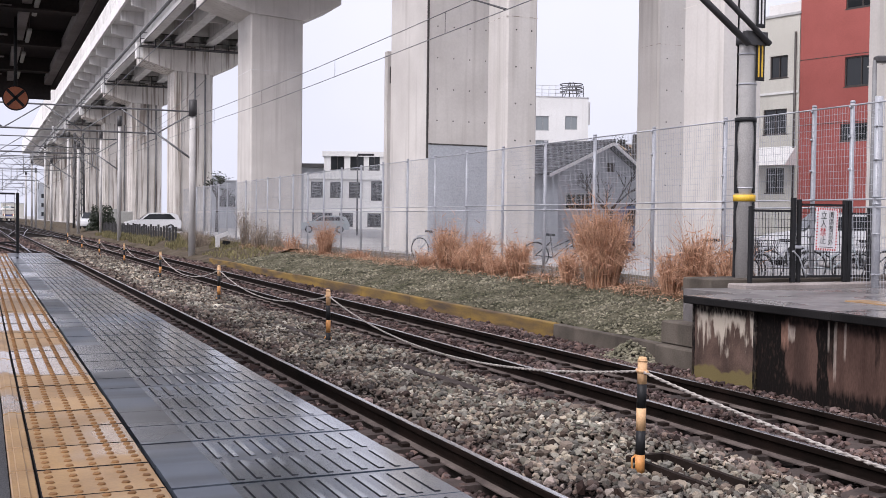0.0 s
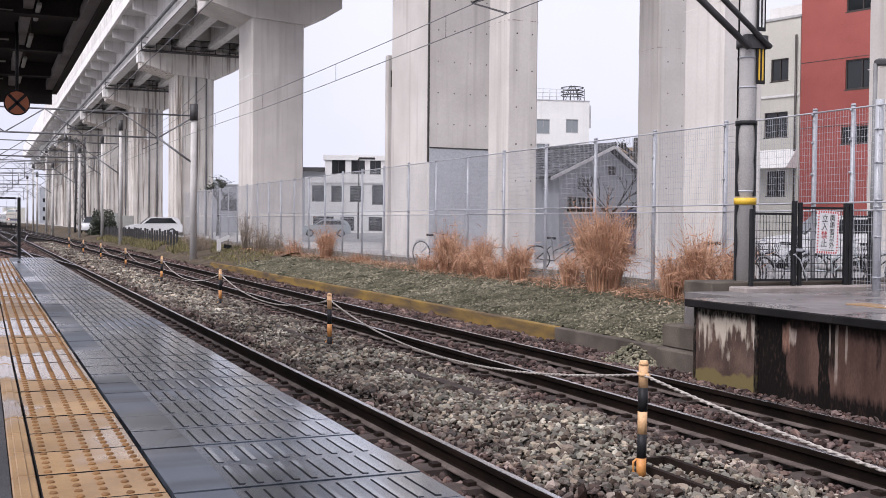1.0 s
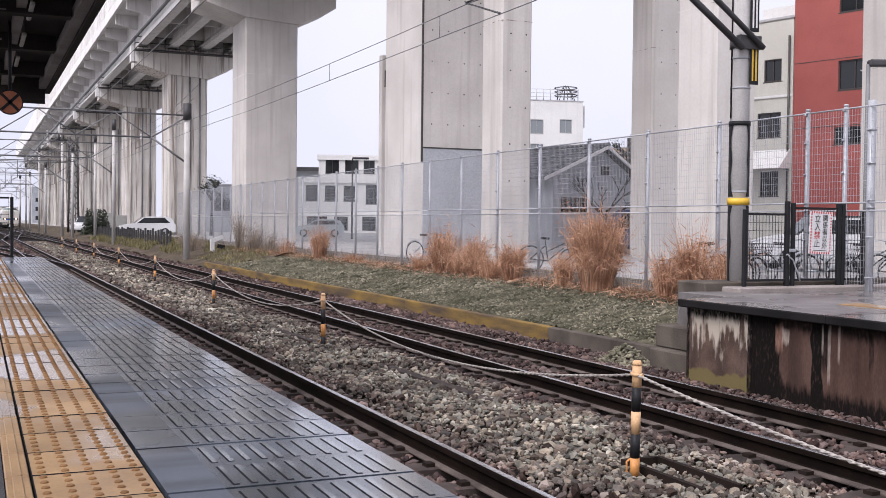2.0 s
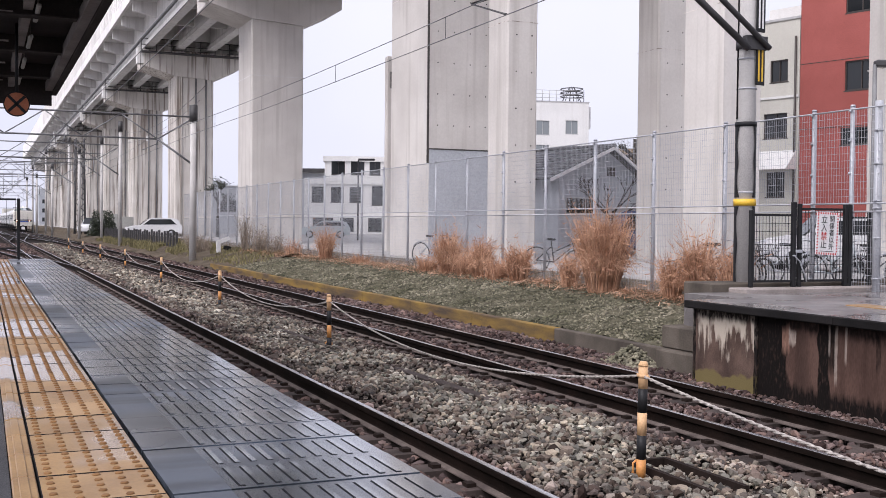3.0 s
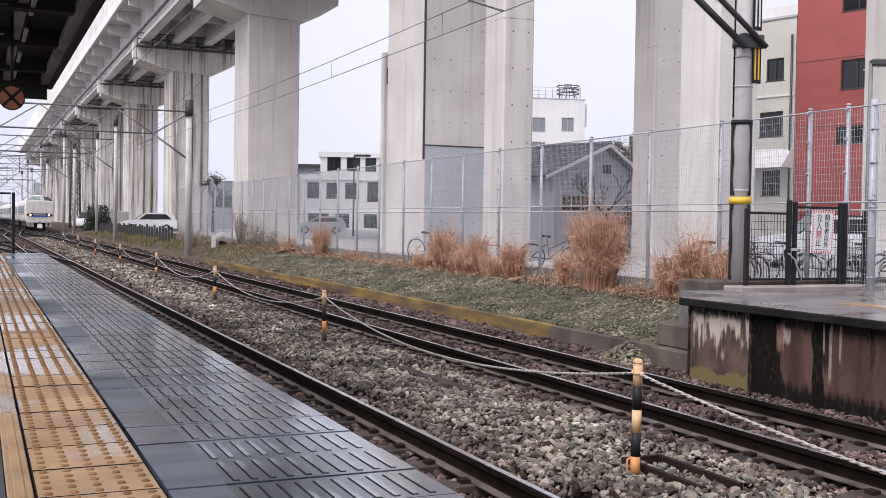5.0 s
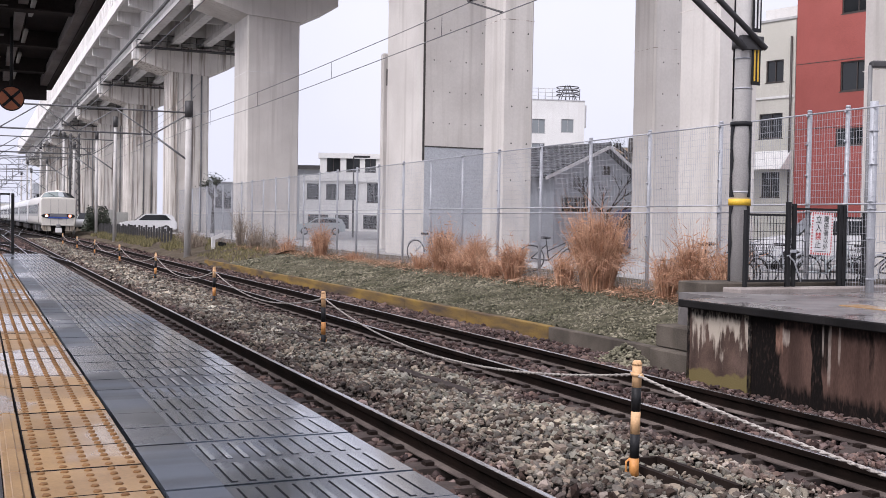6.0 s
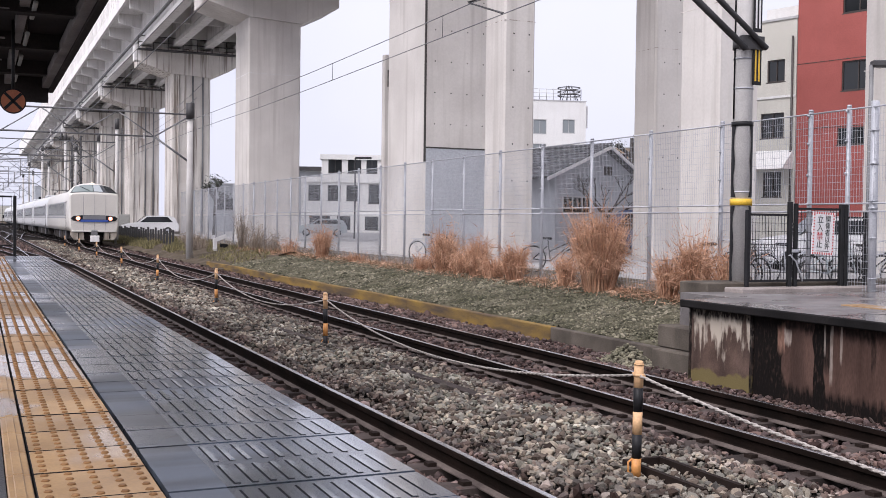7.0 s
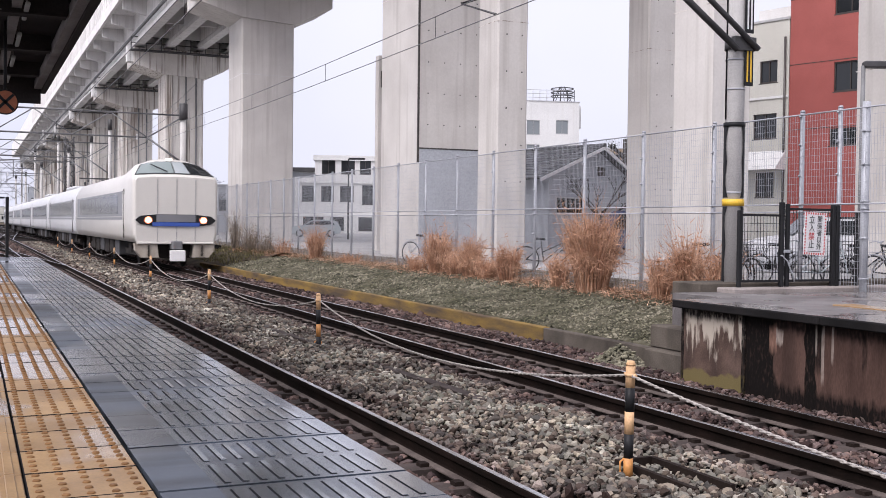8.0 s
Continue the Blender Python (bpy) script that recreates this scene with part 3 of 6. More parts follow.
def build_sleepers():
    bm = bmesh.new()
    prof = [(-1.0, -0.31), (1.0, -0.31), (1.0, -0.19), (0.75, -0.155), (0.35, -0.155), (0.2, -0.18), (-0.2, -0.18), (-0.35, -0.155), (-0.75, -0.155), (-1.0, -0.19)]
    prism_bm(bm, prof, -0.115, 0.115)
    tie = bpy.data.meshes.new("sleeper")
    bmesh.ops.recalc_face_normals(bm, faces=bm.faces[:])
    bm.to_mesh(tie)
    bm.free()
    tie.materials.append(M_TIE)
    bm = bmesh.new()
    for rx in (0.0,):
        for s in (1,):
            box_bm(bm, rx + s * 0.098 - 0.034, rx + s * 0.098 + 0.034, -0.042, 0.042, -0.165, -0.142)
            top = [f for f in bm.faces if f.calc_center_median().z > -0.1425]
            ex = bmesh.ops.inset_individual(bm, faces=top, thickness=0.016)
            for v in top[0].verts:
                v.co.z += 0.015
    clip = bpy.data.meshes.new("fastening")
    bmesh.ops.recalc_face_normals(bm, faces=bm.faces[:])
    bm.to_mesh(clip)
    bm.free()
    clip.materials.append(M_CLIP)
    for cx in (2.586, 6.17):
        for k in range(150):
            y = -2 + 0.61 * k + 0.01 * math.sin(k * 7.3)
            ob = new("sleeper", tie)
            ob.location = (cx + track_bend(y), y, 0)
            ob.rotation_euler = (0, 0, 0.006 * math.sin(k * 3.1))
            tagged(ob, "weathered concrete sleeper half sunk in ballast", "sleeper", group="sleepers of the two tracks")
            for dx in (-0.566, 0.566):
                share("fastening", clip, ob, (dx, 0, 0))
                share("fastening", clip, ob, (dx, 0, 0), math.pi)


def scatter_stones(name, zones, height, material, label, category, seed, tracks=True):
    """Loose stones: one joined body, thick near the platform and thinner far off."""
    rng = np.random.RandomState(seed)
    t = (1 + 5 ** 0.5) / 2
    ico = np.array([(-1, t, 0), (1, t, 0), (-1, -t, 0), (1, -t, 0), (0, -1, t), (0, 1, t), (0, -1, -t), (0, 1, -t), (t, 0, -1), (t, 0, 1), (-t, 0, -1), (-t, 0, 1)]) / 1.9
    tri = np.array([(0, 11, 5), (0, 5, 1), (0, 1, 7), (0, 7, 10), (0, 10, 11), (1, 5, 9), (5, 11, 4), (11, 10, 2), (10, 7, 6), (7, 1, 8),
                    (3, 9, 4), (3, 4, 2), (3, 2, 6), (3, 6, 8), (3, 8, 9), (4, 9, 5), (2, 4, 11), (6, 2, 10), (8, 6, 7), (9, 8, 1)])
    V, F = [], []
    base = 0
    for x0, x1, y0, y1, dens, size in zones:
        n = int((x1 - x0) * (y1 - y0) * dens)
        x = rng.uniform(x0, x1, n)
        y = rng.uniform(y0, y1, n)
        z = height(x, y) + rng.uniform(-0.03, 0.022, n)
        # keep rails free
        keep = np.ones(n, bool)
        for rx in (RAIL_X if tracks else ()):
            keep &= np.abs(x - rx) > 0.09
        # sleepers lie bare
        for c in ((2.586, 6.17) if tracks else ()):
            q = np.abs(((y + 2) / 0.61 + 0.5) % 1.0 - 0.5) * 0.61
            keep &= ~((np.abs(x - c) < 0.98) & (q < 0.13) & (rng.uniform(0, 1, n) < 0.72))
        x, y, z = x[keep], y[keep], z[keep]
        n = len(x)
        s = size * rng.lognormal(0, 0.3, n)
        sh = rng.uniform(0.6, 1.45, (n, 1, 3)) * s[:, None, None] * np.array([1.0, 1.0, 0.75])
        v = ico[None] * sh * rng.uniform(0.66, 1.3, (n, 12, 1))
        a, b = rng.uniform(0, 6.28, n), rng.uniform(-0.9, 0.9, n)
        ca, sa, cb, sb = np.cos(a)[:, None], np.sin(a)[:, None], np.cos(b)[:, None], np.sin(b)[:, None]
        vx, vy, vz = v[..., 0].copy(), v[..., 1].copy(), v[..., 2].copy()
        vy, vz = vy * cb - vz * sb, vy * sb + vz * cb
        vx, vy = vx * ca - vy * sa, vx * sa + vy * ca
        V.append(np.stack([vx + x[:, None], vy + y[:, None], vz + z[:, None]], -1).reshape(-1, 3))
        F.append((tri[None] + (base + 12 * np.arange(n))[:, None, None]).reshape(-1, 3))
        base += 12 * n
    V, F = np.concatenate(V), np.concatenate(F)
    me = bpy.data.meshes.new(name)
    me.vertices.add(len(V))
    me.vertices.foreach_set("co", V.ravel())
    me.loops.add(F.size)
    me.loops.foreach_set("vertex_index", F.ravel())
    me.polygons.add(len(F))
    me.polygons.foreach_set("loop_start", np.arange(0, F.size, 3))
    me.polygons.foreach_set("use_smooth", np.zeros(len(F), bool))
    me.update(calc_edges=True)
    me.materials.append(material)
    ob = new(name, me)
    tagged(ob, label, category, kind="stuff")


def build_ballast():
    zones = [(1.0, 8.1, -6.0, 3.0, 60, 0.032), (1.0, 8.1, 3.0, 12.0, 680, 0.0235), (1.0, 8.1, 12.0, 24.0, 380, 0.0265), (1.0, 8.1, 24.0, 45.0, 130, 0.033), (0.0, 8.4, 45.0, 90.0, 50, 0.045)]
    scatter_stones("ballast", zones, bed_height, M_STONE, "crushed brown and grey ballast stones between the rails", "ballast", 4)

    def bank(x, y):
        return 0.03 + 0.44 * np.clip((x - 8.24) / 2.75, 0, 1) ** 0.85
    scatter_stones("bank_stones", [(8.3, 10.75, 10.6, 20.0, 900, 0.0145), (8.3, 10.75, 20.0, 38.0, 480, 0.0185)], bank, M_SLOPE_STONE,
                   "mossy grey-green rubble set in the bank", "rubble", 6, False)


def bed_height(x, y):
    z = np.full_like(x, -0.16)
    for c in (2.586, 6.17):
        d = np.abs(x - c)
        z = np.where(d < 1.0, np.maximum(z, -0.185), z)
    z = np.where(np.abs(x - 4.38) < 0.8, -0.13 + 0.02 * np.sin(y * 1.3 + x * 2), z)
    z = np.where(x > 7.4, -0.17, z)
    for rx in RAIL_X:
        z = np.where(np.abs(x - rx) < 0.26, -0.195, z)
    return z


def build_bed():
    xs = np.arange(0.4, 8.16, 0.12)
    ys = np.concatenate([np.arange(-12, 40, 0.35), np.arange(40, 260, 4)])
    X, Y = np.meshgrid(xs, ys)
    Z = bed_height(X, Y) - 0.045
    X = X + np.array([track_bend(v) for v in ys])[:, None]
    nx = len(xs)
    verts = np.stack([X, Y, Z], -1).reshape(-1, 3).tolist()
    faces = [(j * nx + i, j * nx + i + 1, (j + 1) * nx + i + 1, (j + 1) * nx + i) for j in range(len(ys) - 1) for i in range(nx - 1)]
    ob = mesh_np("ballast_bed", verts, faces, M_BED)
    tagged(ob, "ballast bed under the tracks, coloured near-black for shaded gaps", "track bed", kind="structure")


def build_viaduct():
    """Piers with hammerhead caps, girders, slab, brackets and parapet."""
    for k in range(10):
        y = PIER_Y + PIER_PITCH * k
        if k == 0:
            continue
        old = M_CONC if k == 1 else M_CONC_OLD
        root = empty("viaduct_pier", "tall pale concrete viaduct pier" if k == 1 else "tall concrete viaduct pier streaked with brown stains", "pier", group="viaduct piers")
        w = 3.25
        bx("column", PIER_X, PIER_X + w, y, y + 3.6, 0.3, 14.4, old, root, bev=0.08)
        bx("construction_joint", PIER_X - 0.006, PIER_X + w + 0.006, y - 0.006, y + 3.606, 10.6, 10.64, M_DECK, root)
        if k > 1:
            for dx in (0.55, 1.75, 2.6):
                bm = bmesh.new()
                tube_bm(bm, (PIER_X + dx, y - 0.06, 0.5), (PIER_X + dx, y - 0.06, 14.3), 0.07, 0.07, 6)
                part("drain_pipe", bm, M_CONC_OLD if dx < 1 else M_GREYMETAL, root)
        bm = bmesh.new()
        c0, c1 = PIER_X - 2.6, PIER_X + w + 2.4
        prism_bm(bm, [(PIER_X - 0.01, 14.0), (PIER_X + w + 0.01, 13.8), (c1, 15.0), (c1, 16.1), (c0, 16.1), (c0, 14.75)], y - 0.15, y + 3.75)
        part("pier_cap", bm, old, root)
        for bxx in (c0 + 0.5, PIER_X + 1.0, PIER_X + 2.4, c1 - 0.7):
            bx("bearing_block", bxx - 0.45, bxx + 0.45, y + 0.3, y + 3.3, 16.1, 16.22, M_DARKMETAL, root)
        # inspection walkway with railing on the cap's face
        bx("walkway", c0 - 0.3, c1 + 1.2, y - 0.9, y - 0.16, 15.75, 15.85, M_DARKMETAL, root)
        for zz in (16.35, 16.85):
            bm = bmesh.new()
            tube_bm(bm, (c0 - 0.3, y - 0.88, zz), (c1 + 1.2, y - 0.88, zz), 0.04, 0.04, 5)
            part("handrail", bm, M_DARKMETAL, root)
        for i in range(9):
            xx = c0 - 0.3 + (c1 - c0 + 1.5) * i / 8
            bm = bmesh.new()
            tube_bm(bm, (xx, y - 0.88, 15.85), (xx, y - 0.88, 16.85), 0.035, 0.035, 5)
            part("railing_post", bm, M_DARKMETAL, root)
        # pale end box on the cap, drain
        bx("cap_box", c0 - 0.5, c0 + 0.05, y - 0.1, y + 0.9, 14.9, 16.2, M_PARAPET, root)
    deck = empty("viaduct_deck", "long concrete railway viaduct deck on brackets and girders", "viaduct")
    y0, y1 = -20.0, 320.0
    gx = (12.8, 15.3, 17.9, 20.4)
    for x in gx:
        bm = bmesh.new()
        prism_bm(bm, [(x - 0.35, 16.22), (x + 0.35, 16.22), (x + 0.35, 16.55), (x + 0.17, 16.8), (x + 0.17, 18.9), (x - 0.17, 18.9), (x - 0.17, 16.8), (x - 0.35, 16.55)], PIER_Y, y1)
        part("girder", bm, M_DECK, deck)
    bx("slab", 10.75, 22.45, PIER_Y - 8, y1, 18.9, 19.3, M_DECK, deck)
    bx("parapet", 10.55, 10.75, PIER_Y - 8, y1, 18.75, 22.4, M_PARAPET, deck, "pale parapet wall")
    bx("parapet", 22.45, 22.65, PIER_Y - 8, y1, 18.75, 22.4, M_PARAPET, deck, "pale parapet wall")
    bx("edge_beam", 10.49, 10.548, PIER_Y - 8, y1, 18.7, 19.5, M_PARAPET, deck)
    bmr = bmesh.new()
    box_bm(bmr, 10.46, 10.545, 0, 0.22, 19.52, 22.5)
    rib = bpy.data.meshes.new("parapet_rib")
    bmr.to_mesh(rib)
    bmr.free()
    rib.materials.append(M_PARAPET)
    bmb = bmesh.new()
    prism_bm(bmb, [(10.8, 18.9), (10.8, 18.1), (12.63, 17.75), (12.63, 18.9)], 0, 0.4)
    brk = bpy.data.meshes.new("bracket")
    bmesh.ops.recalc_face_normals(bmb, faces=bmb.faces[:])
    bmb.to_mesh(brk)
    bmb.free()
    brk.materials.append(M_DECK)
    y = PIER_Y - 6
    while y < 250:
        share("bracket", brk, deck, (0, y, 0))
        y += 7.0
    for k in range(130):
        share("parapet_rib", rib, deck, (0, PIER_Y - 6 + 1.4 * k, 0))
    y = PIER_Y + 6
    while y < 250:
        bx("diaphragm", gx[0] + 0.17, gx[3] - 0.17, y, y + 0.3, 16.9, 18.88, M_DECK, deck)
        y += PIER_PITCH / 4
    # service pipe along the girder
    bm = bmesh.new()
    tube_bm(bm, (12.25, 30, 16.9), (12.25, 250, 16.9), 0.12, 0.12, 8)
    part("service_pipe", bm, M_GREYMETAL, deck)


def tall_leg(x0, x1, y0, y1, zt=24.0, wall_to=None, joints=(6.2, 11.0), holes=True, cols=3):
    root = empty("station_pier", "smooth pale concrete pier with tie holes", "pier", group="tall piers beside the fence")
    bx("column", x0, x1, y0, y1, 0.3, zt, M_CONC, root, bev=0.06)
    for z in joints:
        bx("construction_joint", x0 - 0.004, x1 + 0.004, y0 - 0.004, y1 + 0.004, z, z + 0.02, M_CONC_OLD, root)
    if holes:
        bm = bmesh.new()
        tube_bm(bm, (0, -0.006, 0), (0, 0.02, 0), 0.027, 0.027, 8)
        me = bpy.data.meshes.new("tie_hole")
        bm.to_mesh(me)
        bm.free()
        me.materials.append(M_JOINT)
        z = 3.0
        while z < 13.5:
            for i in range(cols):
                share("tie_hole", me, root, (x0 + (x1 - x0) * (i + 0.6) / cols, y0, z))
            z += 1.15
    return root


def build_station_piers():
    st = empty("stair_tower", "narrow pale concrete tower with a slit window", "tower")
    bx("shaft", 16.72, 18.2, 45.0, 45.35, 0.3, 9.2, M_CONC, st, bev=0.04)
    bx("slit_window", 16.86, 17.06, 44.94, 44.997, 7.75, 8.5, M_JOINT, st)
    a = tall_leg(15.0, 17.6, PIER_Y, PIER_Y + 3.85, joints=(10.4,), cols=4)
    bx("seam_cover", 15.06, 17.6, PIER_Y - 0.03, PIER_Y - 0.003, 4.4, 4.45, M_JOINT, a)
    bx("corner_seam", 14.985, 15.05, PIER_Y - 0.012, PIER_Y + 0.05, 3.9, 20, M_JOINT, a)
    bx("grey_panel", 15.06, 17.6, PIER_Y - 0.02, PIER_Y - 0.003, 0.4, 4.4, M_GREYWALL, a)
    tall_leg(15.0, 16.08, 29.7, 31.07, joints=(8.0,), cols=2)
    tall_leg(15.0, 16.14, 19.2, 20.6, joints=(6.6,), cols=1)
    tall_leg(22.5, 23.8, 32.4, 33.75, joints=(8.1,), cols=2)
    tall_leg(22.5, 23.6, 21.05, 22.45, joints=(6.0,), holes=False)


build_ground()
build_bed()
build_slope()
build_low_wall()
platform = build_platform()
build_rails()
build_sleepers()
build_ballast()
build_viaduct()
build_station_piers()


# ---------------------------------------------------------------- things beside the tracks
def build_striped_posts():
    spots = [(4.05, -1.7), (4.27, 6.29), (4.57, 14.6), (4.62, 22.5), (4.78, 31.6), (4.9, 41.0), (4.85, 49.6), (4.8, 58), (4.75, 67)]
    tops = []
    for i, (x, y) in enumerate(spots):
        root = empty("striped_post", "orange and black banded post standing in ballast", "post", pose(x, y, -0.15 if i < 2 else -0.19, 0, 0.8 * math.sin(i * 2.1), 0), group="posts of the rope barrier")
        z = 0.0
        near = i < 2
        for k, m in enumerate((M_ORANGE, M_BLACK, M_CREAMP, M_BLACK, M_CREAMP) if near else (M_BLACK, M_ORANGE, M_BLACK, M_CREAMP)):
            h = ((0.14, 0.17, 0.16, 0.17, 0.17) if near else (0.19, 0.18, 0.21, 0.21))[k]
            bm = bmesh.new()
            tube_bm(bm, (0, 0, z), (0, 0, z + h), 0.034, 0.034, 14)
            part("band", bm, m, root)
            z += h
        bm = bmesh.new()
        tube_bm(bm, (0, 0, z - 0.012), (0, 0, z + 0.02), 0.037, 0.025, 14)
        tube_bm(bm, (0, 0, z - 0.09), (0, 0, z - 0.07), 0.041, 0.041, 14)
        part("cap", bm, M_CREAMP, root)
        for s in (-1, 1):
            bm = bmesh.new()
            pts = [(0.025 * s, 0.02, 0.02), (0.05 * s, 0.025, 0.04), (0.05 * s, 0.025, 0.11), (0.025 * s, 0.02, 0.13)]
            path_bm(bm, [Vector(p) for p in pts], 0.008, 5)
            part("side_loop", bm, M_ORANGE, root)
            bm = bmesh.new()
            tube_bm(bm, (0, 0.045 * s, z - 0.08), (0, 0.07 * s, z - 0.08), 0.012, 0.012, 6)
            part("rope_hook", bm, M_CREAMP, root)
        tops.append(Vector((x, y, (-0.15 if near else -0.19) + z - 0.08)))
    for i, (a, b) in enumerate(zip(tops, tops[1:])):
        sag = (0.23, 0.32, 0.30, 0.34, 0.3, 0.3, 0.3, 0.3)[i]
        n = 48
        bm = bmesh.new()
        for strand in (0, 1):
            pts = []
            for k in range(n * 4 + 1 if i < 2 else n + 1):
                t = k / (n * 4 if i < 2 else n)
                c = a.lerp(b, t) - Vector((0, 0, 4 * sag * t * (1 - t)))
                w = 2 * math.pi * t * 55 + strand * math.pi
                pts.append(c + Vector((math.cos(w), 0, math.sin(w))) * 0.0062)
            path_bm(bm, pts, 0.0072, 5)
        ob = part("barrier_rope", bm, M_ROPE)
        tagged(ob, "sagging pale twisted rope between the banded posts", "rope", group="ropes of the barrier")


def build_duct_boards():
    """A row of weathered boards over the cable trough between the tracks."""
    rng = random.Random(8)
    y = 5.9
    while y < 20:
        ln = rng.uniform(1.5, 1.9)
        if y > 6.9:
            bm = bmesh.new()
            box_bm(bm, -0.06, 0.06, 0, ln - 0.03, -0.03, 0.012, bev=0.006)
            ob = part("trough_board", bm, M_TIE)
            ob.location = (4.68 - 0.02 * max(0, y - 9), y, -0.118 + rng.uniform(-0.012, 0.008))
            ob.rotation_euler = (0, rng.uniform(-0.05, 0.05), rng.uniform(0, 0.02))
            tagged(ob, "weathered brown board lying in the ballast", "board", group="boards over the cable trough")
        y += ln
    bm = bmesh.new()
    box_bm(bm, 4.36, 4.40, 5.65, 6.6, -0.3, -0.09)
    box_bm(bm, 4.66, 4.70, 5.65, 6.6, -0.3, -0.09)
    box_bm(bm, 4.40, 4.66, 6.56, 6.6, -0.3, -0.09)
    ob = part("cable_pit", bm, M_CLIP)
    tagged(ob, "rusty open cable pit edge sunk in ballast", "pit")


def build_right_platform():
    root = empty("opposite_platform", "low old platform with dark slab edge over a rust-stained wall", "platform", kind="structure")
    y1 = 10.33
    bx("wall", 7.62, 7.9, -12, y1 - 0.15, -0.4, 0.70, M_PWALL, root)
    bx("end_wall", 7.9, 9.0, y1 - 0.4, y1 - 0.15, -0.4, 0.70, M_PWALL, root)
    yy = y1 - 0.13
    k = 0
    while yy > -12:
        ln = 2.35
        bm = bmesh.new()
        box_bm(bm, 7.48, 8.3, yy - ln + 0.004, yy - 0.002, 0.70, 0.79, bev=0.012)
        bm.normal_update()
        # upward faces painted sky-bright, all others painted shade-dark
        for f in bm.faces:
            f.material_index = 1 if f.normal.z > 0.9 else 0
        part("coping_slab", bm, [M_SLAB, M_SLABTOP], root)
        yy -= ln
        k += 1
    bx("floor", 8.3, 20, -12, 10.33, 0.30, 0.785, M_SLABTOP, root)
    bx("floor", 8.3, 20, 10.33, 11.3, 0.30, 0.784, M_SLABTOP, root)
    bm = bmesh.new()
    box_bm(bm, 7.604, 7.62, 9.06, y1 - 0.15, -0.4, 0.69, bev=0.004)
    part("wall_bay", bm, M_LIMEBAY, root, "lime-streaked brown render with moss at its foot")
    # raised kerb behind, and the gate's plinth
    bx("raised_kerb", 8.72, 20, 11.3, 11.9, 0.2, 0.90, M_STEP, root, bev=0.015)
    bx("gate_plinth", 9.0, 12.4, 10.95, 11.6, 0.6, 0.845, M_PLINTH, root, bev=0.015)
    for i in range(14):
        bx("tactile_tile", 8.72, 9.016, 8.95 - 0.3 * i - 0.296, 8.95 - 0.3 * i, 0.78, 0.797, M_TACT, root, bev=0.003)
    # steps down at the platform's end
    st = empty("end_steps", "three worn concrete steps at the platform end", "steps")
    bx("step", 7.88, 9.0, 10.19, 11.32, -0.4, 0.08, M_STEP, st, bev=0.015)
    bx("step", 8.04, 9.0, 10.19, 11.42, 0.084, 0.37, M_STEP, st, bev=0.015)
    bx("step", 8.45, 9.0, 10.34, 11.28, 0.374, 0.62, M_STEP, st, bev=0.015)
    # small heap of stones by the wall
    def heap(x, y):
        return -0.2 + 0.26 * np.exp(-((x - 7.8) / 0.2) ** 2 - ((y - 11.75) / 0.34) ** 2)
    scatter_stones("gravel_heap", [(7.45, 8.08, 11.0, 12.5, 1500, 0.021)], heap, M_SLOPE_STONE, "small heap of loose grey gravel by the wall", "gravel", 3, False)


def text_part(body, size, material, parent, m, name="letters"):
    cu = bpy.data.curves.new(name, "FONT")
    cu.body, cu.size, cu.align_x, cu.align_y, cu.extrude = body, size, "CENTER", "CENTER", 0.001
    cu.materials.append(material)
    tmp = new(name, cu)
    dg = bpy.context.evaluated_depsgraph_get()
    me = bpy.data.meshes.new_from_object(tmp.evaluated_get(dg))
    bpy.data.objects.remove(tmp)
    ob = new(name, me)
    ob.parent = parent
    ob.matrix_basis = m
    return ob


def mesh_panel_bm(w, z0, z1, dx, dz, r):
    bm = bmesh.new()
    n = int(round(w / dx))
    for i in range(n + 1):
        x = w * i / n
        tube_bm(bm, (x, 0, z0), (x, 0, z1), r, r, 4, False)
    k = max(1, int(round((z1 - z0) / dz)))
    for i in range(k + 1):
        z = z0 + (z1 - z0) * i / k
        tube_bm(bm, (0, 0.004, z), (w, 0.004, z), r * 1.2, r * 1.2, 4, False)
    return bm


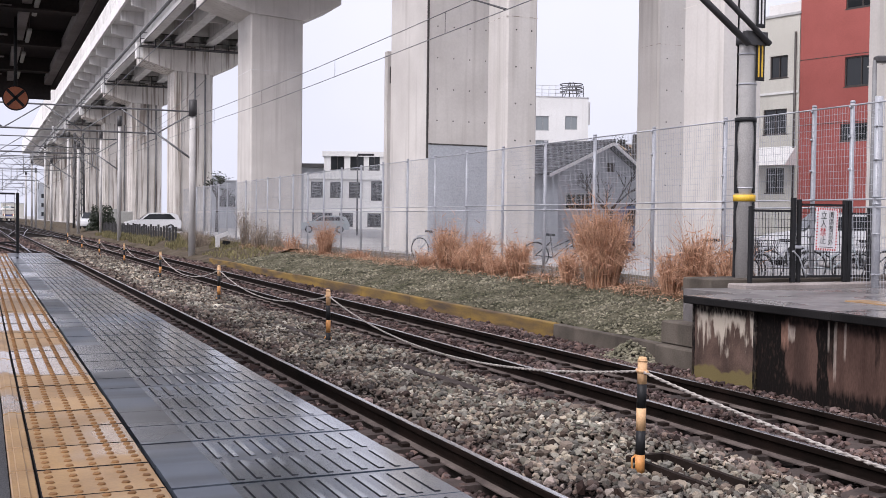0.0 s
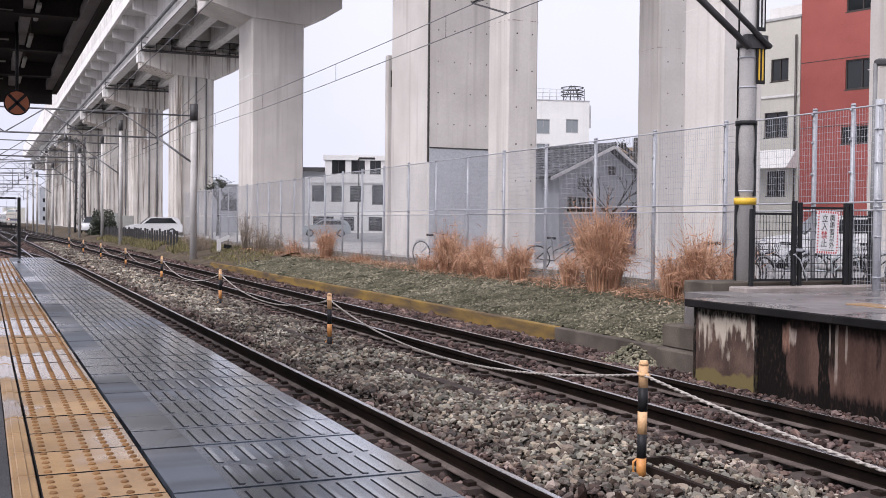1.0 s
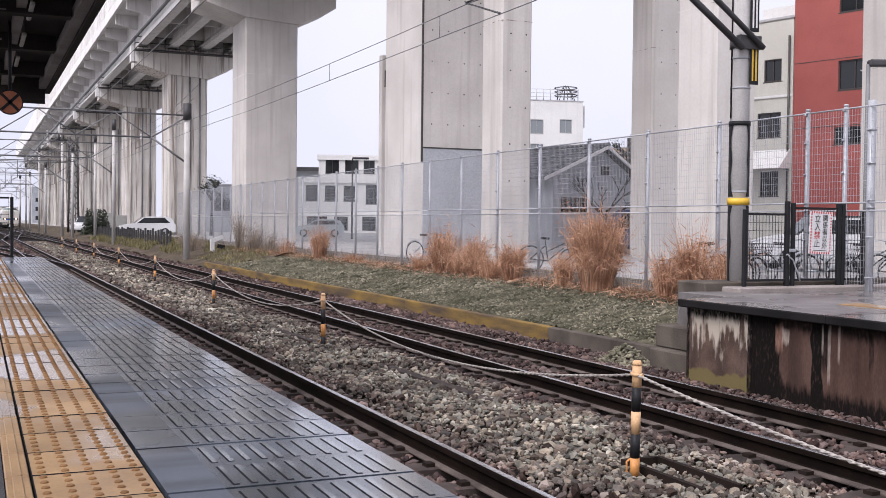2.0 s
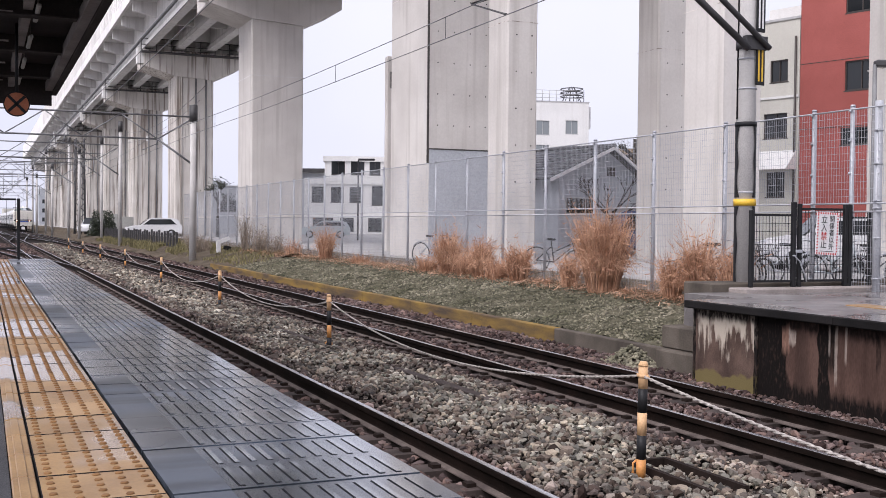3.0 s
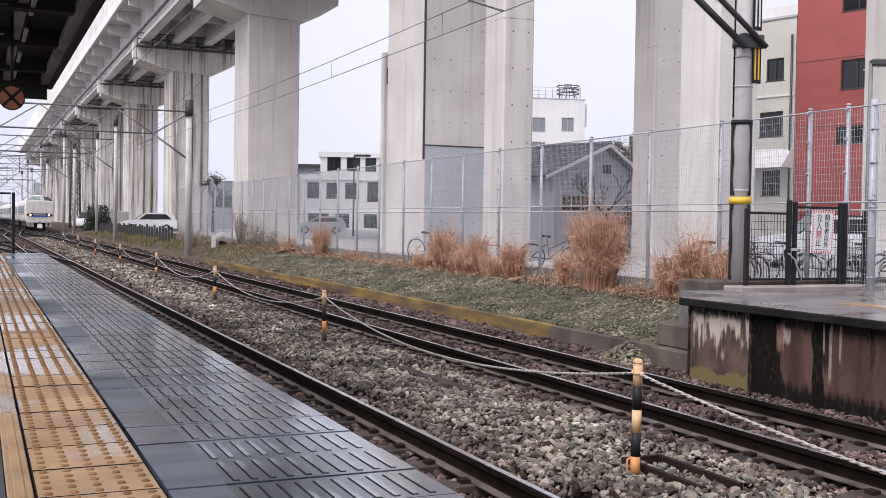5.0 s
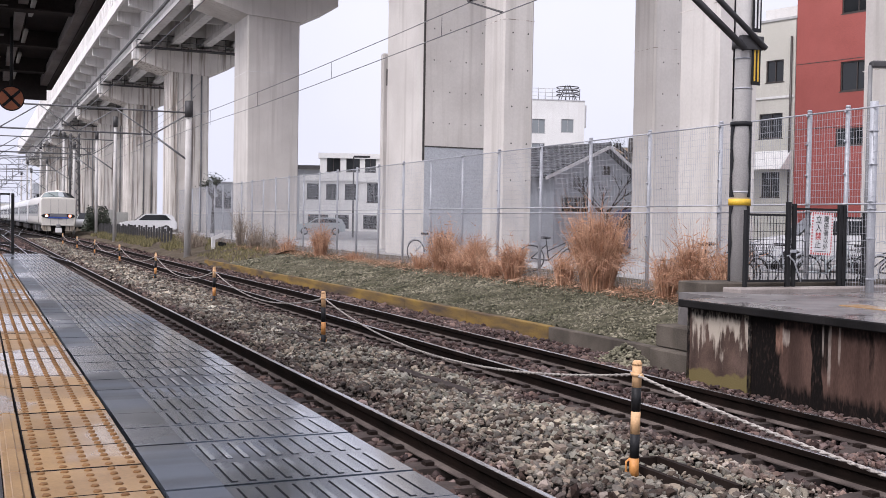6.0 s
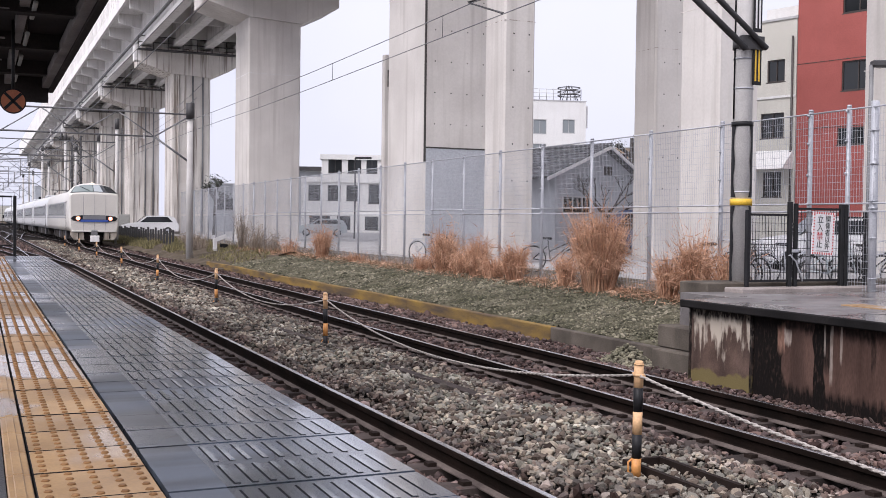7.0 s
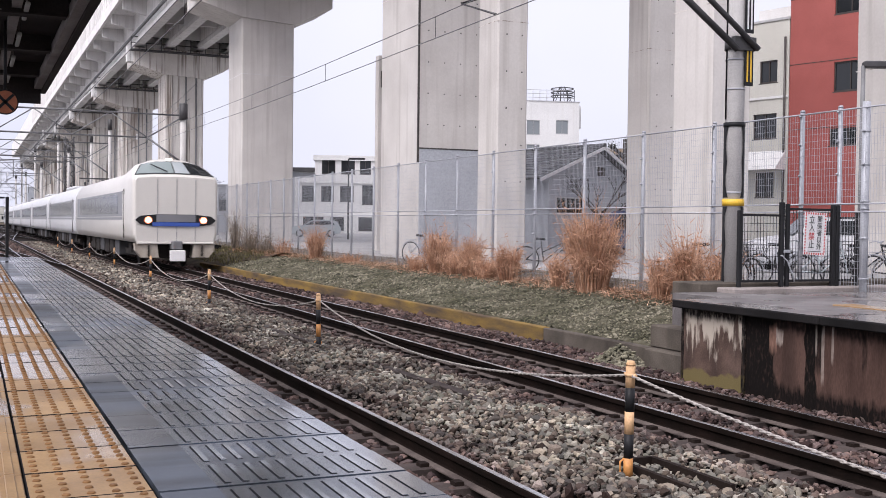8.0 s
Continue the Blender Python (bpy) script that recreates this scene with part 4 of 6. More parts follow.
def build_gate():
    g = empty("gate", "black steel mesh gate chained shut between posts", "gate", pose(9.26, 11.22, 0.845))
    H = 1.12
    for x, y, h, r in ((0.03, 0, H - 0.1, 0.026), (0.74, 0.0, H + 0.02, 0.03), (0.84, 0.0, H, 0.026), (1.645, 0, H + 0.0, 0.03), (1.715, 0.0, H, 0.03), (2.08, 0.0, H - 0.1, 0.026)):
        bx("post", x - r, x + r, y - r, y + r, 0, h, M_BLACK, g, bev=0.006)
    for x0, x1, ht in ((0.06, 0.70, H - 0.16), (0.88, 1.61, H - 0.07), (1.76, 2.05, H - 0.18)):
        for z in (0.08, ht):
            bx("rail", x0, x1, -0.015, 0.015, z - 0.015, z + 0.015, M_BLACK, g)
        bm = mesh_panel_bm(x1 - x0, 0.08, ht, 0.055, 0.11, 0.0035)
        for v in bm.verts:
            v.co.x += x0
        part("mesh_panel", bm, M_BLACK, g)
    bx("latch", 0.74, 0.84, -0.06, -0.04, 0.46, 0.5, M_FENCE, g, bev=0.004)
    bm = bmesh.new()
    path_bm(bm, [Vector((0.68 + 0.03 * i, -0.06, 0.42 - 0.0018 * i * i * 3 + 0.012 * math.sin(i * 2))) for i in range(9)], 0.01, 5)
    part("chain", bm, M_FENCE, g)
    s = empty("warning_sign", "white keep-out sign with red and black lettering on the gate", "sign", pose(9.26 + 1.29, 11.185, 0.845 + 0.72, 0, 2.5, 0))
    bx("plate", -0.195, 0.195, -0.004, 0.004, -0.29, 0.29, M_SIGNW, s)
    for i in range(9):
        for z in (-0.274, 0.274):
            bx("border_stripe", -0.18 + i * 0.041, -0.16 + i * 0.041, -0.0065, -0.0045, z - 0.014, z + 0.014, M_REDINK, s)
    for i in range(13):
        for x in (-0.172, 0.172):
            bx("border_stripe", x - 0.011, x + 0.011, -0.0065, -0.0045, -0.25 + i * 0.0405, -0.231 + i * 0.0405, M_REDINK, s)
    for i, ch in enumerate("立入禁止"):
        text_part(ch, 0.115, M_REDINK if i == 2 else M_INK, s, pose(-0.065, -0.007, 0.18 - i * 0.112, 90, 0, 0))
    for i, ch in enumerate("関係者以外"):
        text_part(ch, 0.095, M_INK, s, pose(0.07, -0.007, 0.195 - i * 0.094, 90, 0, 0))
    bx("print_line", -0.12, 0.12, -0.0065, -0.0045, -0.246, -0.239, M_INK, s)


def build_near_pole():
    p = empty("catenary_pole", "thick concrete catenary pole with yellow band and dark sheet wraps", "pole", pose(9.50, 11.62, 0.6))
    bm = bmesh.new()
    tube_bm(bm, (0, 0, 0), (0, 0, 7.5), 0.135, 0.115, 24)
    part("shaft", bm, M_POLE, p, smooth=False)
    bm = bmesh.new()
    tube_bm(bm, (0, 0, 1.33), (0, 0, 1.42), 0.15, 0.15, 24)
    part("yellow_band", bm, M_YELLOW, p)
    # black cushioning strips either side of the shaft
    for z0, z1 in ((0.0, 1.32), (1.44, 2.42)):
        for a0, a1 in ((150, 186), (286, 330)):
            bm = bmesh.new()
            pr, n = [], 7
            zs = [z0 + (z1 - z0) * j / 10 for j in range(11)]
            for j, z in enumerate(zs):
                wob = 5 * math.sin(j * 1.3 + z0) + (9 if j in (0, 10) else 0)
                row = []
                for i in range(n):
                    b0, b1 = (a0, a1 + wob) if a0 < 200 else (a0 - wob, a1)
                    a = radians(b0 + (b1 - b0) * i / (n - 1))
                    row.append(bm.verts.new((0.14 * math.cos(a), 0.14 * math.sin(a), z)))
                pr.append(row)
            for r0, r1 in zip(pr, pr[1:]):
                for i in range(n - 1):
                    bm.faces.new((r0[i], r0[i + 1], r1[i + 1], r1[i]))
            part("dark_strip", bm, M_BLACK, p)
    bm = bmesh.new()
    tube_bm(bm, (0, 0, 2.40), (0, 0, 2.46), 0.146, 0.146, 24)
    part("strap", bm, M_BLACK, p)
    bm = bmesh.new()
    tube_bm(bm, (-0.135, 0.02, 2.5), (-0.125, 0.02, 7.4), 0.012, 0.012, 6)
    part("earth_cable", bm, M_BLACK, p)
    # hazard plates
    for z0, z1, m in ((2.95, 3.47, M_YELLOW), (3.66, 4.3, M_SIGNW)):
        bx("hazard_plate", 0.03, 0.17, -0.16, -0.14, z0, z1, M_BLACK, p, bev=0.003)
        for i in range(2):
            bx("hazard_stripe", 0.056 + 0.058 * i, 0.081 + 0.058 * i, -0.164, -0.1605, z0 + 0.05, z1 - 0.02, m, p)
    # clamp and the two bracket tubes
    bm = bmesh.new()
    tube_bm(bm, (0, 0, 3.44), (0, 0, 3.56), 0.15, 0.15, 20)
    box_bm(bm, -0.16, 0.19, -0.19, -0.1, 3.42, 3.6)
    part("clamp", bm, M_DARKMETAL, p)
    bm = bmesh.new()
    tube_bm(bm, (-0.14, -0.2, 3.42), (-1.75, -0.2, 4.55), 0.045, 0.045, 10)
    part("bracket_tube", bm, M_DARKMETAL, p)
    bm = bmesh.new()
    tube_bm(bm, (0.2, -0.22, 3.44), (-1.6, -0.22, 4.75), 0.038, 0.038, 10)
    part("bracket_tube", bm, M_DARKMETAL, p)
    bm = bmesh.new()
    path_bm(bm, [(-2.9, 1.5, 3.93), (-2.9, 2.63, 4.28), (-1.75, -0.2, 4.56)], 0.018, 6)
    part("steady_arm", bm, M_DARKMETAL, p)
    for z in (1.5, 2.9, 3.3):
        bm = bmesh.new()
        tube_bm(bm, (0, 0, z), (0, 0, z + 0.02), 0.137, 0.137, 20)
        part("steel_strap", bm, M_FENCE, p)
    # thin grey conduit beside the pole
    bm = bmesh.new()
    tube_bm(bm, (0.21, 0.1, 0.3), (0.21, 0.1, 7.4), 0.03, 0.03, 8)
    part("conduit", bm, M_GREYMETAL, p)


def build_fence():
    f = empty("mesh_fence", "tall galvanised mesh fence in two tiers along the bank", "fence")
    z0, zm0, zm1, zt = 0.42, 1.87, 1.98, 3.32
    bm = bmesh.new()
    tube_bm(bm, (0, 0, 0.2), (0, 0, zt), 0.034, 0.034, 10)
    tube_bm(bm, (0, 0, zt), (0, 0, zt + 0.03), 0.04, 0.03, 10)
    for z in (0.9, 1.45, zm0, zm1, 2.4, 2.85, zt - 0.06):
        tube_bm(bm, (-0.045, 0, z - 0.014), (-0.045, 0, z + 0.014), 0.02, 0.02, 6)
    post = bpy.data.meshes.new("post")
    bmesh.ops.recalc_face_normals(bm, faces=bm.faces[:])
    bm.to_mesh(post)
    bm.free()
    post.materials.append(M_FENCE)
    panels = []
    for a, b in ((z0, zm0), (zm1, zt - 0.04)):
        bm = mesh_panel_bm(2.0, a, b, 0.05, 0.1, 0.0024)
        for v in bm.verts:
            v.co = Vector((-0.045, v.co.x, v.co.z)) + Vector((v.co.y, 0, 0))
        for z in (a, b):
            tube_bm(bm, (-0.045, 0, z), (-0.045, 2.0, z), 0.012, 0.012, 6)
        me = bpy.data.meshes.new("mesh_panel")
        bm.to_mesh(me)
        bm.free()
        me.materials.append(M_FENCE)
        panels.append(me)
    for k in range(-5, 24):
        y = FENCE_Y0 + 2 * k
        share("post", post, f, (FENCE_X, y, 0))
        for me in panels:
            share("mesh_panel", me, f, (FENCE_X, y, 0))
    # doubled posts where the fence passes behind the gate
    share("post", post, f, (FENCE_X, 11.29, 0))
    bm = bmesh.new()
    tube_bm(bm, (0, 0, 0.2), (0, 0, 3.36), 0.055, 0.055, 14)
    for z in (0.95, 1.5, 1.9, 2.0, 2.5, 2.95):
        tube_bm(bm, (0, 0, z), (0, 0, z + 0.025), 0.062, 0.062, 14)
        tube_bm(bm, (-0.05, -0.03, z + 0.012), (-0.09, -0.03, z + 0.012), 0.012, 0.012, 6)
    ob = part("end_post", bm, M_FENCE, f)
    ob.location = (FENCE_X, 10.82, 0)


def reed_clump(name_label, x, y, z, h, rx, ry, count, seed, lean=0.28, m=None):
    rng = random.Random(seed)
    bm, lm = bmesh.new(), bmesh.new()
    for i in range(count):
        a, rr = rng.uniform(0, 6.283), math.sqrt(rng.random())
        foot = Vector((math.cos(a) * rr * rx * 0.42, math.sin(a) * rr * ry * 0.42, -0.05))
        tall = rng.uniform(1.15, 1.4) if rng.random() < 0.09 else 1.0
        hh = h * tall * (rng.uniform(0.35, 1.0) ** 0.6) * (1.04 - 0.12 * rr) * rng.uniform(0.86, 1.06)
        splay = Vector((math.cos(a) * rx, math.sin(a) * ry, 0)) * rr * 0.5 * hh / h
        jit = Vector((rng.gauss(0, 1), rng.gauss(0, 1), 0)) * lean * hh * 0.3
        w = rng.uniform(0.003, 0.0075)
        b = rng.uniform(0, 6.283)
        side = Vector((math.cos(b), math.sin(b), 0)) * w
        p1 = foot + splay * 0.45 + jit * 0.3 + Vector((0, 0, hh * 0.55))
        p2 = foot + splay + jit + Vector((0, 0, hh))
        droop = rng.random()
        if droop < 0.3:
            p2 = p1 + splay * 0.5 + jit * 1.6 + Vector((rng.uniform(-0.2, 0.2), rng.uniform(-0.2, 0.2), -hh * rng.uniform(0.0, 0.3)))
        v = [bm.verts.new(foot - side), bm.verts.new(foot + side), bm.verts.new(p1 - side), bm.verts.new(p1 + side), bm.verts.new(p2)]
        bm.faces.new((v[0], v[1], v[3], v[2]))
        bm.faces.new((v[2], v[3], v[4]))
        for leaf in range(rng.choice((0, 1, 1, 2))):
            # side leaves, most of them in the upper half
            o = foot.lerp(p1, rng.uniform(0.6, 1.0)) if leaf else p1.lerp(p2, rng.uniform(0.0, 0.8))
            c = rng.uniform(0, 6.283)
            e = o + Vector((math.cos(c), math.sin(c), rng.uniform(-0.5, 1.3))) * rng.uniform(0.07, 0.2) * min(1.0, h)
            up = Vector((0, 0, w * 1.8))
            lm.faces.new([lm.verts.new(o - up), lm.verts.new(o + up), lm.verts.new(e)])
    root = empty("reed_clump", name_label, "dry grass", pose(x, y, z), group="dry grass clumps along the fence")
    for nm, b_ in (("reed_tuft", bm), ("foliage", lm)):
        me = bpy.data.meshes.new(nm)
        b_.to_mesh(me)
        b_.free()
        me.materials.append(m or M_DRY)
        ob = new(nm, me)
        ob.parent = root


def build_reeds():
    big = "tall dense clump of dry reddish-brown reeds"
    low = "low clump of dry reddish-brown grass by the fence"
    reed_clump(big, 10.6, 16.95, 0.42, 1.68, 0.62, 0.66, 3000, 1, 0.42)
    for i, (y, h, r, c) in enumerate(((24.3, 1.1, 0.6, 900), (22.4, 0.95, 0.5, 800), (20.5, 0.85, 0.5, 700), (23.3, 0.7, 0.5, 500), (21.5, 0.55, 0.6, 500),
                                      (34.6, 1.15, 0.6, 500), (14.15, 1.1, 0.45, 900), (13.3, 0.9, 0.4, 600), (14.9, 0.8, 0.4, 500), (46.5, 1.9, 0.5, 160), (44, 1.2, 0.9, 200), (41.5, 0.9, 0.8, 160), (38.5, 0.7, 0.8, 160),
                                      (18.3, 0.7, 0.4, 400), (25.6, 0.5, 0.6, 300), (31, 0.35, 0.7, 200))):
        reed_clump(low, 10.68, y, 0.40, h * 1.2, r * 0.72, r * 0.85, int(c * 0.95), 10 + i, 0.6, M_DRYGREY if y > 40 else M_DRY)
    # straw litter at the fence's foot
    rng = random.Random(77)
    bm = bmesh.new()
    for i in range(9000):
        y = 12.0 + 34 * rng.random() ** 1.6
        x = 10.85 + rng.gauss(-0.25, 0.24)
        if x < 10.0:
            continue
        a = rng.uniform(0, 6.283)
        ln = rng.uniform(0.12, 0.45)
        z = 0.40 + rng.uniform(0, 0.12) + 0.12 * (x - 10.85)
        p0, p1 = Vector((x, y, z)), Vector((x + math.cos(a) * ln, y + math.sin(a) * ln, z + rng.uniform(-0.05, 0.14)))
        s = Vector((-math.sin(a), math.cos(a), 0.3)) * 0.006
        bm.faces.new([bm.verts.new(q) for q in (p0 - s, p0 + s, p1)])
    me = bpy.data.meshes.new("straw_litter")
    bm.to_mesh(me)
    bm.free()
    me.materials.append(M_DRY)
    ob = new("straw_litter", me)
    tagged(ob, "flattened dry straw along the foot of the fence", "dry grass", kind="stuff")
    # grey dead grass standing along the fence
    bm = bmesh.new()
    for i in range(5200):
        y = 12.5 + 40 * rng.random()
        x = 10.98 + rng.gauss(0, 0.12)
        h = rng.uniform(0.08, 0.5) * (0.6 + 0.6 * (0.5 + 0.5 * noise.noise(Vector((y * 0.6, 1, 3)))))
        a = rng.uniform(0, 6.283)
        s = Vector((math.cos(a), math.sin(a), 0)) * 0.006
        p = Vector((x, y, 0.34))
        bm.faces.new([bm.verts.new(q) for q in (p - s, p + s, p + Vector((rng.uniform(-0.16, 0.16), rng.uniform(-0.16, 0.16), h + 0.06)))])
    me = bpy.data.meshes.new("dead_grass")
    bm.to_mesh(me)
    bm.free()
    me.materials.append(M_DRYGREY)
    ob = new("dead_grass", me)
    tagged(ob, "grey dead grass along the mesh fence", "dry grass", kind="stuff")
    # green tufts on the far bank
    bm = bmesh.new()
    for i in range(15000):
        y, x = rng.uniform(37.5, 92), 8.5 + rng.random() * 2.3
        if noise.noise(Vector((x * 0.8, y * 0.2, 2))) < -0.1 or (y < 52 and rng.random() < 0.45):
            continue
        z = -0.02 + 0.6 * ((x - 8.0) / 3.1) ** 0.8
        a = rng.uniform(0, 6.283)
        h = rng.uniform(0.06, 0.25) * (1.0 if y > 52 else 0.4)
        s = Vector((math.cos(a), math.sin(a), 0)) * (0.03 if y > 52 else 0.018)
        p = Vector((x + track_bend(y), y, z - 0.1))
        bm.faces.new([bm.verts.new(q) for q in (p - s, p + s, p + Vector((rng.uniform(-0.1, 0.1), rng.uniform(-0.1, 0.1), h + 0.1)))])
    me = bpy.data.meshes.new("bank_grass")
    bm.to_mesh(me)
    bm.free()
    me.materials.append(M_GRASSG)
    ob = new("bank_grass", me)
    tagged(ob, "yellow-green rough grass on the far bank", "grass", kind="stuff")
    # dark reddish brush at the fence's far end
    for i, y in enumerate((51, 53.5, 56, 58.5)):
        reed_clump("dark brown leafless brush by the far bank", 9.6 + 0.3 * i, y, 0.2, 1.0, 0.9, 1.2, 260, 60 + i, 0.6, M_DRYGREY)


def build_gantry(y, xr, ztop, zbeam, depth, xl=-6.5, r=0.155, group="catenary gantries"):
    g = empty("catenary_gantry", "concrete mast with a grey steel lattice beam over the tracks", "gantry", group=group)
    bm = bmesh.new()
    tube_bm(bm, (xr, y, -0.2), (xr, y, ztop), r, r * 0.8, 16)
    part("mast", bm, M_POLE, g)
    bm = bmesh.new()
    tube_bm(bm, (xr, y - 0.02, ztop - 0.55), (xr, y - 0.02, ztop + 0.15), r + 0.02, r + 0.02, 12)
    part("mast_cap", bm, M_DARKMETAL, g)
    for zz in (zbeam, zbeam - depth):
        bm = bmesh.new()
        x_to = xr if zz == zbeam else xr - 1.5
        tube_bm(bm, (xl, y, zz), (x_to, y, zz), 0.036, 0.036, 8)
        part("chord", bm, M_GREYMETAL, g)
    x, k = xr - 1.5, 0
    while x - 1.5 > xl:
        bm = bmesh.new()
        a, b = (zbeam - depth, zbeam) if k % 2 == 0 else (zbeam, zbeam - depth)
        tube_bm(bm, (x, y, a), (x - 1.5, y, b), 0.026, 0.026, 6)
        part("brace", bm, M_GREYMETAL, g)
        x -= 1.5
        k += 1
    bm = bmesh.new()
    tube_bm(bm, (xr - 1.5, y, zbeam - depth), (xr, y, zbeam - 0.05), 0.035, 0.035, 6)
    tube_bm(bm, (xr - 1.5, y, zbeam - depth), (xr, y, zbeam - depth - 1.05), 0.045, 0.045, 6)
    part("knee_brace", bm, M_GREYMETAL, g)
    # suspended arms with insulators over each track
    for cx in (2.6, 6.3):
        cx += track_bend(y)
        bm = bmesh.new()
        tube_bm(bm, (cx + 0.5, y, zbeam - depth), (cx + 0.5, y, 4.9), 0.035, 0.035, 6)
        tube_bm(bm, (cx + 0.5, y, 4.95), (cx - 0.1, y, 4.66), 0.02, 0.02, 6)
        part("drop_arm", bm, M_GREYMETAL, g)
        bm = bmesh.new()
        for i in range(4):
            tube_bm(bm, (cx + 0.1, y, 5.05 + 0.06 * i), (cx + 0.1, y, 5.09 + 0.06 * i), 0.05, 0.03, 8)
        part("insulator", bm, M_SIGNW, g)


def build_wires():
    def wire(name, label, pts, r, category="cable"):
        bm = bmesh.new()
        path_bm(bm, [Vector(p) for p in pts], r, 5)
        ob = part(name, bm, M_GREYMETAL)
        tagged(ob, label, category, group="overhead wires")
        return ob
    for cx in (6.6, 2.75):
        supports = [-12.0, 46.2, 74, 104, 140, 190]
        mp, cp = [], []
        for a, b in zip(supports, supports[1:]):
            for i in range(12):
                t = i / 12
                y = a + (b - a) * t
                mp.append((cx + track_bend(y), y, 5.25 - 4 * 0.40 * t * (1 - t) * min(1, (b - a) / 55)))
                cp.append((cx + track_bend(y), y, 4.52 + (0.12 if y > 25 else 0.0) * min(1, (y - 25) / 10 if y > 25 else 0)))
        wire("messenger_wire", "thin grey messenger wire above the track", mp, 0.008)
        wire("contact_wire", "thin grey contact wire above the track", cp, 0.008)
        for y in (9.5, 15.2, 20.8, 27, 33, 39.5):
            t = (y + 12) / 58.2
            bm = bmesh.new()
            zt = 5.25 - 1.6 * t * (1 - t)
            tube_bm(bm, (cx, y, 4.52), (cx, y, zt), 0.005, 0.005, 4)
            ob = part("dropper", bm, M_DARKMETAL)
            tagged(ob, "thin dropper wire between messenger and contact wire", "cable", group="droppers")
    # feeders on the far side and along the viaduct
    for x, z, sag in ((8.6, 6.9, 0.5), (8.9, 7.6, 0.6), (-2.0, 7.4, 0.4), (0.4, 6.8, 0.3)):
        pts = []
        for a, b in zip([46.2, 74, 104, 140, 190], [74, 104, 140, 190, 240]):
            for i in range(8):
                t = i / 8
                y = a + (b - a) * t
                pts.append((x + track_bend(y), y, z - 4 * sag * t * (1 - t)))
        wire("feeder_cable", "thin grey feeder cable strung between the gantries", pts, 0.011)


def build_canopy():
    c = empty("platform_canopy", "dark canopy with steel purlins over the platform", "canopy", kind="structure")
    y0, y1 = 7.5, 19.6
    bx("soffit", -1.0, 1.10, y0, y1, 4.05, 4.15, M_CANOPY, c)
    bx("fascia", 1.10, 1.18, y0, y1, 3.80, 4.2, M_CANOPY, c)
    bx("gutter", 0.98, 1.09, y0, y1 - 0.4, 3.83, 3.97, M_CANOPY_L, c)
    bx("end_fascia", -1.0, 1.10, y1 - 0.08, y1, 3.62, 4.05, M_CANOPY, c)
    y = y1 - 2.0
    while y > 7.6:
        bx("cross_beam", -1.0, 0.97, y - 0.07, y + 0.07, 3.86, 4.05, M_CANOPY, c)
        bx("flange", -1.0, 0.96, y - 0.1, y + 0.1, 3.84, 3.86, M_CANOPY, c)
        y -= 2.6
    for x in (-0.1, 0.45):
        bx("purlin", x - 0.05, x + 0.05, y0, y1 - 0.1, 3.90, 4.049, M_CANOPY_L, c)
    # fluorescent tube housings, unlit
    yy = 7.9
    while yy < 18.5:
        bx("strip_light", 0.52, 0.57, yy, yy + 0.95, 3.86, 3.90, M_TARP, c, bev=0.01)
        for q in (0.15, 0.8):
            bx("light_hanger", 0.53, 0.55, yy + q - 0.01, yy + q + 0.01, 3.90, 4.05, M_CANOPY_L, c)
        bx("cable_tray", -0.9, 0.3, yy + 0.4, yy + 0.46, 3.86, 3.875, M_CANOPY_L, c)
        yy += 2.0
    for x in (-0.85,):
        for y in (8.4, 13.0, 18.0):
            bx("column", x - 0.1, x + 0.1, y - 0.1, y + 0.1, PLAT_Z - 0.02, 3.75, M_CANOPY_L, c)
    # hanging stop disc
    d = empty("stop_disc", "round orange disc with a black cross hanging from the canopy", "disc sign", pose(0.385, 14.0, 3.055))
    bm = bmesh.new()
    tube_bm(bm, (0, 0, 0), (0, 0.03, 0), 0.152, 0.152, 28)
    part("rim", bm, M_BLACK, d)
    bm = bmesh.new()
    tube_bm(bm, (0, -0.006, 0), (0, -0.0005, 0), 0.138, 0.138, 28)
    part("face", bm, mat("rust_orange_enamel", (0.42, 0.13, 0.05), (0.34, 0.1, 0.04), 8, 0.5, 0.05), d)
    for a in (45, -45):
        bm = bmesh.new()
        box_bm(bm, -0.135, 0.135, -0.012, -0.007, -0.017, 0.017, pose(0, 0, 0, 0, a, 0))
        part("cross_bar", bm, M_BLACK, d)
    bm = bmesh.new()
    tube_bm(bm, (0, 0.015, 0.14), (0, 0.015, 0.98), 0.02, 0.02, 8)
    part("hanger", bm, M_BLACK, d)
    # barrier at the platform's end
    e = empty("end_barrier", "black post and wire mesh barrier closing the platform end", "barrier")
    bx("post", 0.575, 0.63, 20.55, 20.62, PLAT_Z - 0.03, 2.03, M_BLACK, e, bev=0.008)
    for z in (1.12, 1.5, 2.0):
        bx("rail", -6.5, 0.56, 20.57, 20.6, z, z + 0.03, M_BLACK, e)
    bm = mesh_panel_bm(4.5, 1.0, 2.0, 0.15, 0.15, 0.004)
    for v in bm.verts:
        v.co = Vector((v.co.x - 3.95, 20.585, v.co.z))
    part("mesh_panel", bm, M_DARKMETAL, e)
    # red lamp cowl on the siding
    l = empty("signal_hood", "dark red signal hood on a thin post beyond the platform", "signal", pose(0.155, 26.0, 2.55))
    bm = bmesh.new()
    tube_bm(bm, (-0.25, 0, 0), (0.03, 0, 0), 0.19, 0.15, 16)
    part("hood", bm, mat("dark_red_enamel", (0.28, 0.02, 0.03), None, 5, 0.5, 0.05), l)
    bm = bmesh.new()
